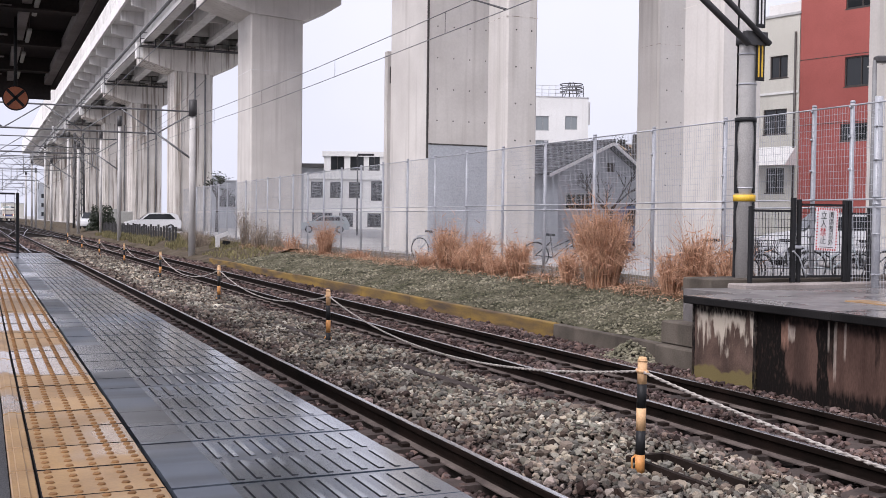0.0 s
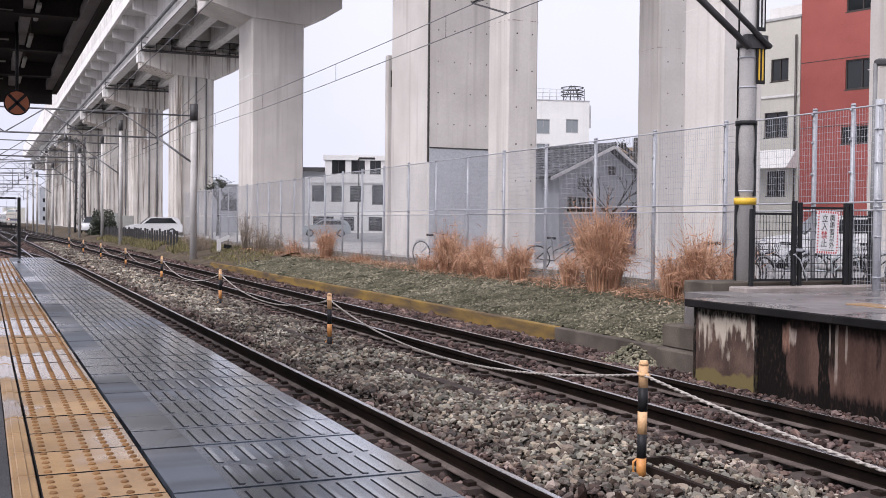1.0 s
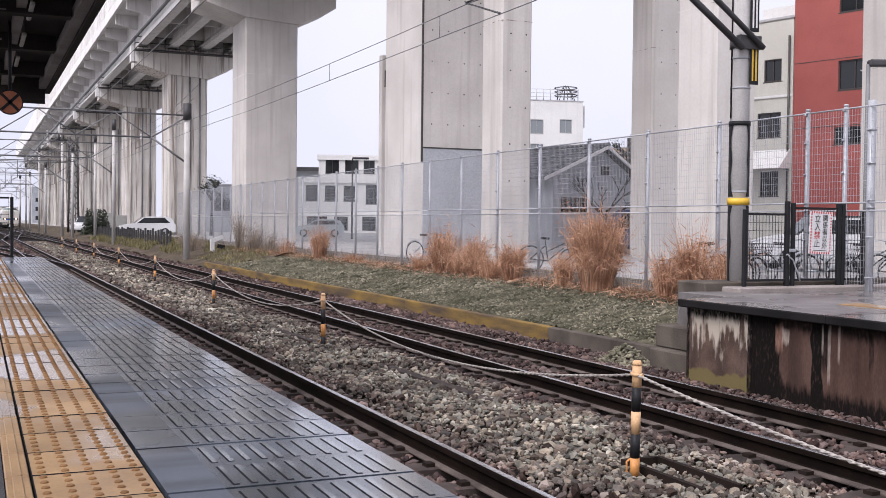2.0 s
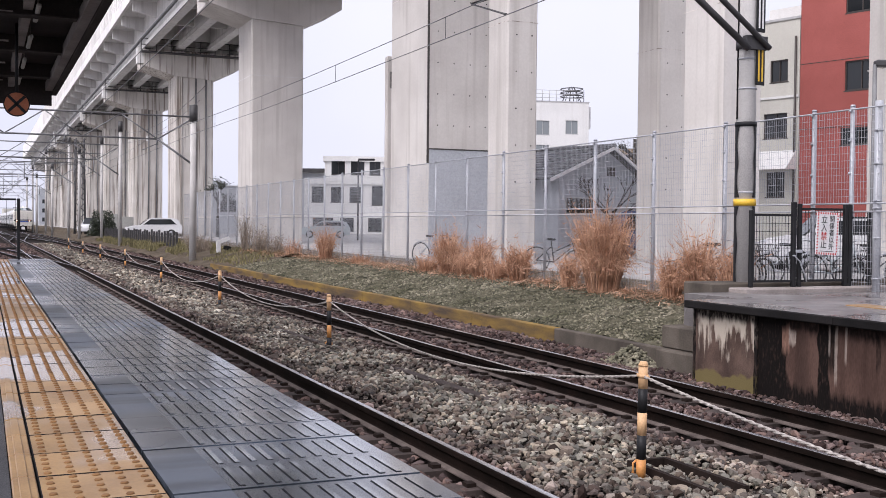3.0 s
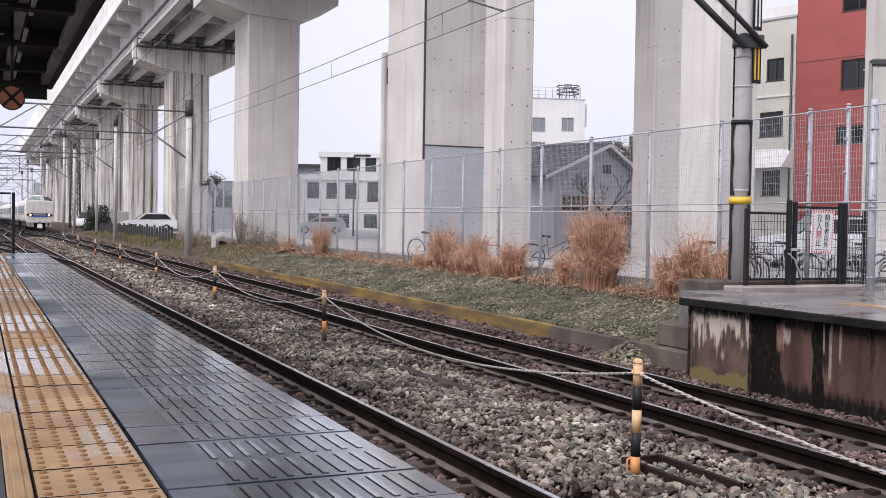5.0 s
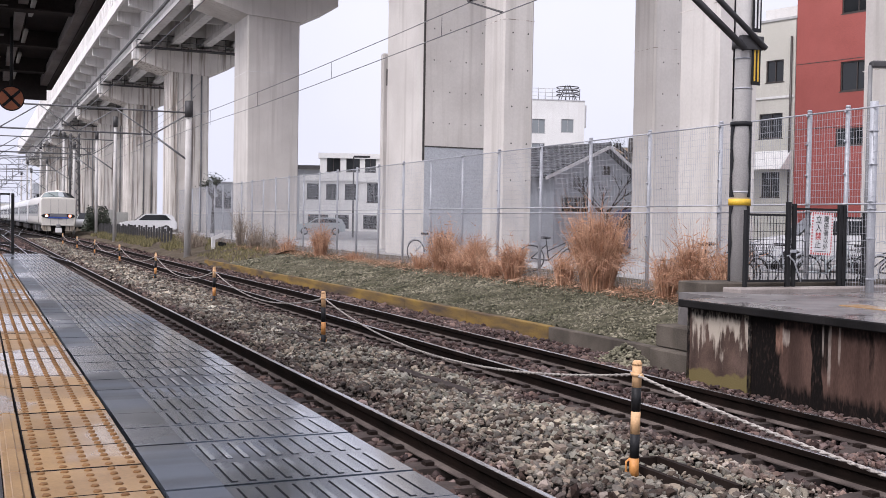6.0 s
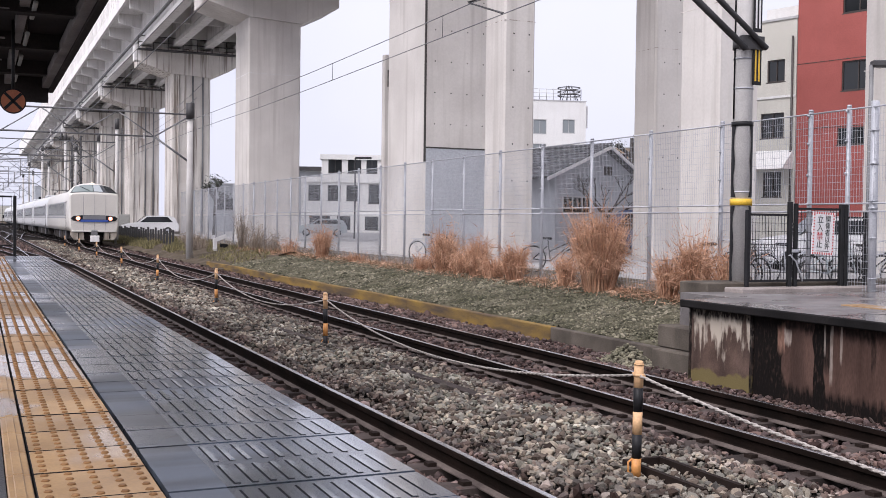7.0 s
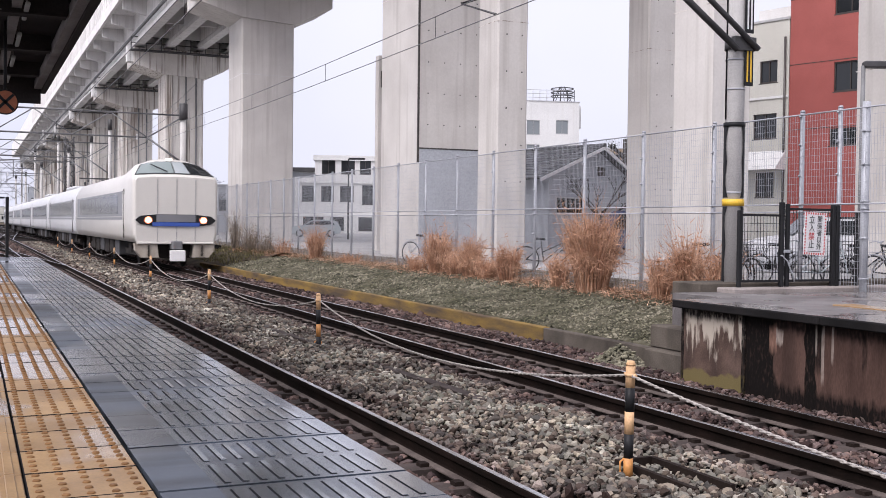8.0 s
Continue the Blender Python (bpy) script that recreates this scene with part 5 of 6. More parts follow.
    tube_bm(bm, (-0.25, 0.1, -2.8), (-0.25, 0.1, 0.2), 0.05, 0.05, 10)
    part("post", bm, M_GREYMETAL, l)


build_striped_posts()
build_duct_boards()
build_right_platform()
build_gate()
build_near_pole()
build_fence()
build_reeds()
build_gantry(46.2, 8.32, 6.5, 6.15, 1.0)
build_gantry(74.0, 8.5, 8.2, 6.75, 1.0, r=0.13)
build_gantry(90.0, 8.9, 8.4, 7.1, 0.8, xl=-9.0, r=0.12)
build_gantry(104.0, 8.3, 8.4, 6.9, 1.1, r=0.14)
build_gantry(121.0, 8.6, 10.5, 8.3, 1.3, xl=-11.0, r=0.16)
build_gantry(140.0, 8.0, 8.6, 7.0, 1.1, r=0.15)
build_gantry(158.0, 8.2, 11.5, 9.4, 1.3, xl=-12.0, r=0.16)
build_gantry(176.0, 7.8, 8.8, 7.1, 1.2, r=0.16)
build_gantry(190.0, 7.8, 10.8, 8.1, 1.2, xl=-14.0, r=0.16)
build_gantry(215.0, 7.8, 9.8, 7.6, 1.2, xl=-14.0, r=0.18)
build_wires()
build_canopy()


# ---------------------------------------------------------------- beyond the fence
HEAD = 0.4093
FWD, RGT = Vector((math.sin(HEAD), math.cos(HEAD), 0)), Vector((math.cos(HEAD), -math.sin(HEAD), 0))


def out(fwd, right, z=0.45, rz=0.0):
    """A pose so far ahead and to the right of the platform's viewpoint, turned rz degrees from facing it."""
    p = FWD * fwd + RGT * right
    return pose(p.x, p.y, z, 0, 0, -math.degrees(HEAD) + rz)


def window(parent, x, z, w, h, frame_m, glass_m, bars=1, sill=True, dep=0.09, y=0.0):
    fr = bmesh.new()
    t = 0.06
    box_bm(fr, x, x + w, y - 0.03, y + dep, z, z + t)
    box_bm(fr, x, x + w, y - 0.03, y + dep, z + h - t, z + h)
    box_bm(fr, x, x + t, y - 0.03, y + dep, z + t, z + h - t)
    box_bm(fr, x + w - t, x + w, y - 0.03, y + dep, z + t, z + h - t)
    for i in range(bars):
        c = x + w * (i + 1) / (bars + 1)
        box_bm(fr, c - 0.025, c + 0.025, y - 0.01, y + dep, z + t, z + h - t)
    wob = part("window", fr, frame_m, parent)
    for i in range(bars + 1):
        a, b = x + w * i / (bars + 1) + 0.03, x + w * (i + 1) / (bars + 1) - 0.03
        bx("pane", a, b, y + 0.02 + 0.02 * (i % 2), y + 0.03 + 0.02 * (i % 2), z + t, z + h - t, glass_m, wob)
    if sill:
        bx("sill", x - 0.06, x + w + 0.06, y - 0.09, y - 0.031, z - 0.05, z + 0.0, frame_m, wob)
    return wob


def holed_wall_bm(x0, x1, z0, z1, holes, dep=0.25, y=0.0):
    """A wall of thickness dep with rectangular openings."""
    xs = sorted({x0, x1, *(h[0] for h in holes), *(h[0] + h[2] for h in holes)})
    zs = sorted({z0, z1, *(h[1] for h in holes), *(h[1] + h[3] for h in holes)})
    bm = bmesh.new()
    nx, nz = len(xs) - 1, len(zs) - 1
    memo = {}

    def vert(i, k, t):
        if (i, k, t) not in memo:
            memo[(i, k, t)] = bm.verts.new((xs[i], y + dep * t, zs[k]))
        return memo[(i, k, t)]

    def solid(i, k):
        if not (0 <= i < nx and 0 <= k < nz):
            return False
        mx, mz = (xs[i] + xs[i + 1]) / 2, (zs[k] + zs[k + 1]) / 2
        return not any(h[0] < mx < h[0] + h[2] and h[1] < mz < h[1] + h[3] for h in holes)
    for i in range(nx):
        for k in range(nz):
            if not solid(i, k):
                continue
            for t in (0, 1):
                bm.faces.new([vert(i, k, t), vert(i + 1, k, t), vert(i + 1, k + 1, t), vert(i, k + 1, t)])
            for (di, dk), (p, q) in (((-1, 0), ((i, k), (i, k + 1))), ((1, 0), ((i + 1, k), (i + 1, k + 1))), ((0, -1), ((i, k), (i + 1, k))), ((0, 1), ((i, k + 1), (i + 1, k + 1)))):
                if not solid(i + di, k + dk):
                    bm.faces.new([vert(*p, 0), vert(*q, 0), vert(*q, 1), vert(*p, 1)])
    return bm


def block(name, label, m, w, d, h, wall_m, wins, frame_m, glass_m, z_base=0.0, bars=1, parent=None, parapet=True, group=""):
    root = parent or empty(name, label, "building", m, group)
    holes = [(x, z, ww, hh) for x, z, ww, hh in wins]
    part("wall", holed_wall_bm(0, w, z_base, h, holes), wall_m, root)
    bx("wall", 0, 0.25, 0.25, d, z_base, h, wall_m, root)
    bx("wall", w - 0.25, w, 0.25, d, z_base, h, wall_m, root)
    bx("wall", 0.25, w - 0.25, d - 0.25, d, z_base, h, wall_m, root)
    bx("room_backing", 0.25, w - 0.25, 1.6, 1.7, z_base, h - 0.2, M_DARKMETAL, root)
    bx("roof", 0.25, w - 0.25, 0.25, d - 0.25, h - 0.35, h - 0.2, M_DECK, root)
    if parapet:
        bx("parapet_cap", -0.06, w + 0.06, -0.06, 0.3, h, h + 0.12, M_FRAMEW, root)
        bx("parapet_cap", -0.06, 0.3, 0.3, d, h, h + 0.12, M_FRAMEW, root)
    for x, z, ww, hh in wins:
        window(root, x, z, ww, hh, frame_m, glass_m, bars, y=0.08)
    return root


def build_white_offices():
    # three-storey white building seen between the piers; metres per unit from its storeys
    s = 125 / 1882
    r = block("office_building", "white three-storey building with a set-back top floor", out(125, (538 - 784) * s, 0.45, 3), 16.0, 9, 6.1, M_WHITE,
              [(0.85, 3.7, 1.4, 1.85), (3.1, 3.7, 1.5, 1.85), (5.3, 3.7, 1.6, 1.85), (7.9, 3.4, 1.5, 2.3), (1.0, 0.3, 2.4, 1.6), (4.2, 0.3, 1.6, 1.6), (7.5, 0.3, 1.6, 1.6)], M_FRAMEB, M_WINDARK)
    top = [(2.2 + 0.9, 7.0, 1.6, 1.75), (2.2 + 3.2, 7.0, 1.6, 1.75), (2.2 + 5.4, 7.0, 1.3, 1.75)]
    part("upper_wall", holed_wall_bm(2.3, 16, 6.1, 8.6, top, y=0.9), M_WHITE, r)
    for x, z, w, h in top:
        window(r, x, z, w, h, M_FRAMEB, M_WINDARK, 1, y=0.98)
    bx("upper_side", 2.3, 2.55, 1.15, 8, 6.1, 8.6, M_WHITE, r)
    bx("upper_roof", 2.1, 16.2, 0.7, 8.2, 8.6, 9.2, M_WHITE, r)
    bx("balcony_wall", 0.0, 16, -0.15, -0.02, 5.85, 6.5, M_WHITE, r)
    bx("room_backing", 2.6, 15.9, 2.5, 2.6, 6.2, 8.5, M_DARKMETAL, r)
    # dark neighbour with a metal roof
    block("low_grey_building", "low blue-grey building behind the fence", out(118, (332 - 784) * 118 / 1882, 0.45), 6.6, 6, 5.2, M_GREYWALL, [(0.8, 2.4, 1.8, 1.2), (3.6, 2.4, 1.8, 1.2)], M_FRAMEB, M_WINDARK)
    r2 = block("shed_building", "dark grey low building with a flat metal roof", out(132, (500 - 784) * 132 / 1882, 0.45), 9, 8, 7.4, M_GREYWALL, [(3.2, 4.6, 2.0, 1.2), (6.0, 4.6, 2.0, 1.2)], M_FRAMEB, M_WINDARK)
    bx("flat_roof", -0.5, 9.5, -0.6, 8, 7.52, 8.0, M_DARKMETAL, r2)


def build_apartments():
    s = 140 / 1882
    r = block("apartment_block", "white apartment block with a rooftop frame", out(140, (905 - 784) * s, 0.45, 10), 10.4, 9, 17.6, M_WHITE,
              [(3.2, 13.2, 1.8, 1.9), (7.2, 13.4, 1.7, 1.8), (3.2, 10.0, 1.8, 1.9), (7.2, 10.0, 1.7, 1.9)], M_FRAMEW, M_WINPALE)
    bx("side_wing", 9.0, 10.9, 0.8, 8, 14.2, 17.2, M_WHITE, r)
    for i in range(8):
        x = 3.2 + 0.95 * i
        bm = bmesh.new()
        tube_bm(bm, (x, 0.6, 17.7), (x, 0.6, 19.2 + 0.1 * (i % 2)), 0.05, 0.05, 5)
        part("railing_post", bm, M_DARKMETAL if i > 3 else M_FRAMEW, r)
    bm = bmesh.new()
    for z in (18.2, 18.7, 19.2):
        tube_bm(bm, (3.2, 0.6, z), (9.85, 0.6, z), 0.035, 0.035, 5)
    part("roof_railing", bm, M_FRAMEW, r)
    # round trellis on the roof
    for k in range(3):
        bm = bmesh.new()
        pts = [Vector((8.6 + 1.5 * math.cos(a), 2 + 1.5 * math.sin(a), 18.6 + 0.5 * k)) for a in [2 * math.pi * i / 16 for i in range(17)]]
        path_bm(bm, pts, 0.07, 5)
        part("trellis_ring", bm, M_DARKMETAL, r)
    for k in range(6):
        a = k * math.pi / 3
        bm = bmesh.new()
        tube_bm(bm, (8.6 + 1.5 * math.cos(a), 2 + 1.5 * math.sin(a), 17.5), (8.6 + 0.3 * math.cos(a), 2 + 0.3 * math.sin(a), 19.9), 0.05, 0.05, 5)
        part("trellis_leg", bm, M_DARKMETAL, r)
    # ochre building behind the house
    s = 110 / 1882
    block("ochre_building", "low ochre building with dark windows behind the house", out(110, (1062 - 784) * s, 0.45, 0), 7, 6, 9.2, mat("ochre_wall", (0.45, 0.33, 0.22), None, 0.5, 0.8, 0.05),
          [(2.0, 7.0, 1.0, 1.6), (3.3, 7.0, 1.0, 1.6)], M_FRAMEB, M_WINDARK)


def build_red_and_cream():
    # two street blocks whose fronts run away from the line
    rz = 90 - 15
    base = Vector((37.7, 44.7, 0.45))
    d = Vector((0.259, -0.966, 0))
    m = Matrix.Translation(base + d * -4.0) @ pose(0, 0, 0, 0, 0, -75)
    r = block("cream_building", "cream tiled building with dark framed windows", m, 6.08, 9, 11.9, M_CREAM,
              [(4.35, 8.75, 1.05, 1.15), (4.0, 5.85, 1.4, 1.3), (4.2, 2.8, 1.1, 1.3), (1.2, 8.75, 1.05, 1.15), (1.2, 5.85, 1.5, 1.3)], M_FRAMEB, M_WINDARK)
    bx("belt_course", -0.02, 6.06, -0.06, -0.003, 7.9, 8.02, M_WHITE, r)
    bm = bmesh.new()
    prism_bm(bm, [(-1.0, 4.2), (-0.02, 5.2), (-0.02, 4.2)], 3.6, 6.0, "x")
    part("porch_roof", bm, M_WHITE, r)
    bx("roof_box", 3.2, 6.0, 1.5, 5, 11.6, 12.9, M_WHITE, r)
    bm = bmesh.new()
    tube_bm(bm, (5.9, -0.1, 0), (5.9, -0.1, 11), 0.06, 0.06, 8)
    part("down_pipe", bm, M_FRAMEB, r)
    m2 = Matrix.Translation(base + d * 2.12) @ pose(0, 0, 0, 0, 0, -75)
    r2 = block("red_building", "tall red-brown tiled building with dark windows", m2, 12.0, 9, 16.5, M_RED,
               [(2.48, 11.75, 1.7, 1.5), (2.48, 7.95, 1.7, 1.45), (2.3, 5.3, 1.9, 0.85), (7.0, 11.75, 1.7, 1.5), (7.0, 7.95, 1.7, 1.45)], M_FRAMEB, M_WINDARK)
    for z in (6.2, 9.5, 12.8):
        bx("expansion_joint", 0, 12, -0.012, -0.003, z, z + 0.03, M_JOINT, r2)


def build_house():
    s = 60 / 1882
    h = empty("gabled_house", "grey house with a dark tiled gable roof", "house", out(58, (972 - 784) * s, 1.2, 38))
    # gable faces the line; ridge runs away to the side
    w = 6.2
    z_e, z_p = 2.55, 4.95
    bm = bmesh.new()
    prism_bm(bm, [(0.4, -0.8), (w + 1.9, -0.8), (w + 1.9, z_e), (4.25, z_p - 0.25), (0.4, z_e + 0.72)], 0, 0.2)
    part("gable_wall", bm, M_GREYWALL, h)
    bx("wall", 0.4, 0.6, 0.2, 9, -0.8, z_e + 0.72, M_GREYWALL, h)
    wn1 = bx("window_frame", 0.9, 3.2, -0.05, -0.003, 1.1, 2.05, M_FRAMEW, h)
    for i in range(3):
        bx("pane", 0.97 + 0.75 * i, 1.63 + 0.75 * i, -0.07, -0.052, 1.17, 1.98, M_WINDARK, h)
    bx("window_frame", 4.2, 4.8, -0.05, -0.003, 3.3, 3.8, M_FRAMEB, h)
    # tiled roof: courses that overlap, and pale barge boards
    n = 11
    for side in (0, 1):
        bm = bmesh.new()
        x0, zz0 = (-0.7, 3.0) if side == 0 else (8.6, 2.5)
        for i in range(n):
            t0, t1 = i / n, (i + 1) / n
            a = Vector((x0 + (4.25 - x0) * t0, 0, zz0 + (z_p - zz0) * t0))
            b = Vector((x0 + (4.25 - x0) * t1, 0, zz0 + (z_p - zz0) * t1))
            for k in range(24):
                ya, yb = -0.45 + 0.4 * k, -0.45 + 0.4 * (k + 1) - 0.02
                v = [bm.verts.new(q) for q in ((a.x, ya, a.z + 0.09), (a.x, yb, a.z + 0.09), (b.x, yb, b.z + 0.03), (b.x, ya, b.z + 0.03),
                                               (a.x, ya, a.z - 0.02), (a.x, yb, a.z - 0.02))]
                bm.faces.new(v[:4])
                bm.faces.new((v[0], v[4], v[5], v[1]))
        part("roof_slope", bm, M_ROOF, h)
        bm = bmesh.new()
        a, b = Vector((x0, -0.5, zz0 - 0.05)), Vector((4.25, -0.5, z_p - 0.05))
        prism_bm(bm, [(a.x, a.z - 0.12), (b.x, b.z - 0.12), (b.x, b.z + 0.06), (a.x, a.z + 0.06)], -0.55, -0.46)
        part("barge_board", bm, M_SIGNW, h)
        bm = bmesh.new()
        prism_bm(bm, [(a.x, a.z - 0.02), (b.x, b.z - 0.02), (b.x, b.z + 0.04), (a.x, a.z + 0.04)], -0.45, 9.2)
        part("roof_board", bm, M_DARKMETAL, h)
    bm = bmesh.new()
    tube_bm(bm, (4.25, -0.55, z_p + 0.06), (4.25, 9.2, z_p + 0.06), 0.13, 0.13, 8)
    part("ridge_tile", bm, M_ROOF, h)
    # white van roof and wall along the lane
    bx("garden_wall", 5.2, 9.4, -1.2, -1.05, -0.8, 1.1, M_WHITE, h)


def tree(name, label, m, h, crown_r, leaf_m, seed, bare=False, leaves=900):
    root = empty(name, label, "tree", m)
    rng = random.Random(seed)
    bm = bmesh.new()
    tips = []
    tube_bm(bm, (0, 0, 0), (0.1, 0, h * 0.5), 0.045 * h * 0.5, 0.03 * h * 0.5, 8)

    def limb(p, d, ln, r, depth):
        q = p + d * ln
        tube_bm(bm, p, q, r, r * 0.6, 5, False)
        if depth == 0:
            tips.append(q)
            return
        for i in range(3):
            nd = (d + Vector((rng.uniform(-1, 1), rng.uniform(-1, 1), rng.uniform(-0.3, 0.7))) * 0.75).normalized()
            limb(q, nd, ln * rng.uniform(0.55, 0.8), r * 0.6, depth - 1)
    for i in range(6):
        a = i * 1.05 + rng.random()
        limb(Vector((0.08, 0, h * (0.3 + 0.035 * i))), Vector((math.cos(a) * 0.8, math.sin(a) * 0.8, 0.75)).normalized(), crown_r * 0.55, 0.014 * h, 3 if bare else 2)
    part("trunk", bm, M_BARK, root)
    if not bare:
        bm = bmesh.new()
        for i in range(leaves):
            c = tips[i % len(tips)] + Vector((rng.gauss(0, 1), rng.gauss(0, 1), rng.gauss(0, 0.6))) * crown_r * 0.18
            a, b = rng.uniform(0, 6.28), rng.uniform(-1, 1)
            u = Vector((math.cos(a), math.sin(a), b)).normalized() * rng.uniform(0.06, 0.14) * crown_r * 0.6
            v = u.orthogonal().normalized() * u.length * 0.5
            bm.faces.new([bm.verts.new(c + q) for q in (-u, v, u, -v)])
        part("crown", bm, leaf_m, root)


def car(label, m, paint, ln=4.3, w=1.75, h=1.6, van=False):
    root = empty("car", label, "car", m, group="parked cars")
    k = ln / 4.3
    low = [(0.03, 0.28), (0.0, 0.55), (0.06, 0.78), (0.4, 0.9), (1.1, 1.0), (4.2, 1.03), (4.3, 0.8), (4.27, 0.28)]
    cab = [(1.1, 1.0), (1.8, h - 0.06), (2.2, h), (3.5, h), (3.95, h - 0.12), (4.2, 1.03)]
    if van:
        cab = [(0.75, 1.0), (1.35, h - 0.1), (1.6, h), (4.0, h), (4.2, h - 0.2), (4.22, 1.03)]
    bm = bmesh.new()
    prism_bm(bm, [(x * k, z) for x, z in low], -w / 2, w / 2)
    bmesh.ops.bevel(bm, geom=bm.edges[:], offset=0.05, segments=2, affect="EDGES")
    part("body", bm, paint, root)
    bm = bmesh.new()
    prism_bm(bm, [(x * k, z - 0.02) for x, z in cab], -w * 0.42, w * 0.42)
    bmesh.ops.bevel(bm, geom=bm.edges[:], offset=0.04, segments=2, affect="EDGES")
    part("cabin", bm, paint, root)
    for s in (-1, 1):
        bm = bmesh.new()
        poly = [(1.3 * k, 1.02), (1.85 * k, h - 0.14), (3.4 * k, h - 0.12), (3.85 * k, 1.05)]
        yy = s * (w * 0.42 + 0.004)
        prism_bm(bm, poly, yy - 0.01, yy + 0.01)
        part("side_window", bm, M_WINDARK, root)
        for x in (0.8, 3.45):
            bm = bmesh.new()
            tube_bm(bm, (x * k, s * (w / 2 - 0.18), 0.32), (x * k, s * (w / 2 + 0.012), 0.32), 0.32, 0.32, 18)
            wh = part("wheel", bm, M_RUBBER, root)
            bm = bmesh.new()
            tube_bm(bm, (x * k, s * (w / 2 + 0.012), 0.32), (x * k, s * (w / 2 + 0.02), 0.32), 0.2, 0.17, 14)
            part("rim", bm, M_FENCE, wh)
    bm = bmesh.new()
    prism_bm(bm, [(-w * 0.36, 0), (w * 0.36, 0), (w * 0.32, 0.55), (-w * 0.32, 0.55)], -0.01, 0.01, "z")
    for v in bm.verts:
        v.co = Vector((1.08 * k + v.co.y * 1.15, v.co.x, 1.02 + v.co.y * 1.0 + v.co.z))
    part("windscreen", bm, M_WINDARK, root)
    for s in (-1, 1):
        bx("headlight", -0.01, 0.12, s * w * 0.36 - 0.16, s * w * 0.36 + 0.16, 0.66, 0.8, M_SIGNW, root)
    return root


def bicycle(m, frame_m, label):
    root = empty("bicycle", label, "bicycle", m, group="bicycles behind the fence")
    for i, x in enumerate((0, 1.05)):
        bm = bmesh.new()
        pts = [Vector((x + 0.33 * math.cos(a), 0, 0.34 + 0.33 * math.sin(a))) for a in [2 * math.pi * k / 24 for k in range(25)]]
        path_bm(bm, pts, 0.018, 5)
        wh = part("wheel", bm, M_RUBBER, root)
        bm = bmesh.new()
        for k in range(10):
            a = math.pi * 2 * k / 10
            tube_bm(bm, (x, 0, 0.34), (x + 0.31 * math.cos(a), 0, 0.34 + 0.31 * math.sin(a)), 0.003, 0.003, 4, False)
        part("spokes", bm, M_FENCE, wh)
        bm = bmesh.new()
        pts = [Vector((x + 0.37 * math.cos(a), 0, 0.34 + 0.37 * math.sin(a))) for a in [radians(20 + 130 * k / 10) for k in range(11)]]
        path_bm(bm, pts, 0.014, 5)
        part("mudguard", bm, M_FENCE, root)
    bm = bmesh.new()
    for a, b in (((0, 0, 0.34), (0.45, 0, 0.32)), ((0.45, 0, 0.32), (0.35, 0, 0.85)), ((0, 0, 0.34), (0.36, 0, 0.7)), ((0.45, 0, 0.32), (0.88, 0, 0.72)),
                 ((1.05, 0, 0.34), (0.85, 0, 0.95)), ((0.4, 0, 0.55), (0.86, 0, 0.8))):
        tube_bm(bm, a, b, 0.017, 0.017, 6)
    part("frame", bm, frame_m, root)
    bm = bmesh.new()
    path_bm(bm, [Vector(p) for p in ((0.7, -0.27, 0.98), (0.83, -0.2, 1.02), (0.85, 0, 0.97), (0.83, 0.2, 1.02), (0.7, 0.27, 0.98))], 0.013, 6)
    part("handlebar", bm, M_FENCE, root)
    bx("saddle", 0.2, 0.46, -0.07, 0.07, 0.86, 0.92, M_BLACK, root, bev=0.02)
    bm = bmesh.new()
    for k in range(7):
        tube_bm(bm, (0.95 + 0.04 * k, -0.17, 0.72), (0.93 + 0.06 * k, -0.19, 0.95), 0.005, 0.005, 4)
        tube_bm(bm, (0.95 + 0.04 * k, 0.17, 0.72), (0.93 + 0.06 * k, 0.19, 0.95), 0.005, 0.005, 4)
    for z in (0.72, 0.83, 0.95):
        e = (z - 0.72) * 0.35
        path_bm(bm, [Vector(p) for p in ((0.93 - e * 0.3, -0.17 - e, z), (1.2 + e, -0.17 - e, z), (1.2 + e, 0.17 + e, z), (0.93 - e * 0.3, 0.17 + e, z), (0.93 - e * 0.3, -0.17 - e, z))], 0.006, 4)
    part("basket", bm, M_DARKMETAL, root)
    bm = bmesh.new()
    for y in (-0.05, 0.05):
        tube_bm(bm, (-0.25, y, 0.74), (0.25, y, 0.76), 0.008, 0.008, 5)
        tube_bm(bm, (-0.15, y, 0.74), (0, y, 0.36), 0.006, 0.006, 5)
    part("carrier", bm, M_FENCE, root)
    return root


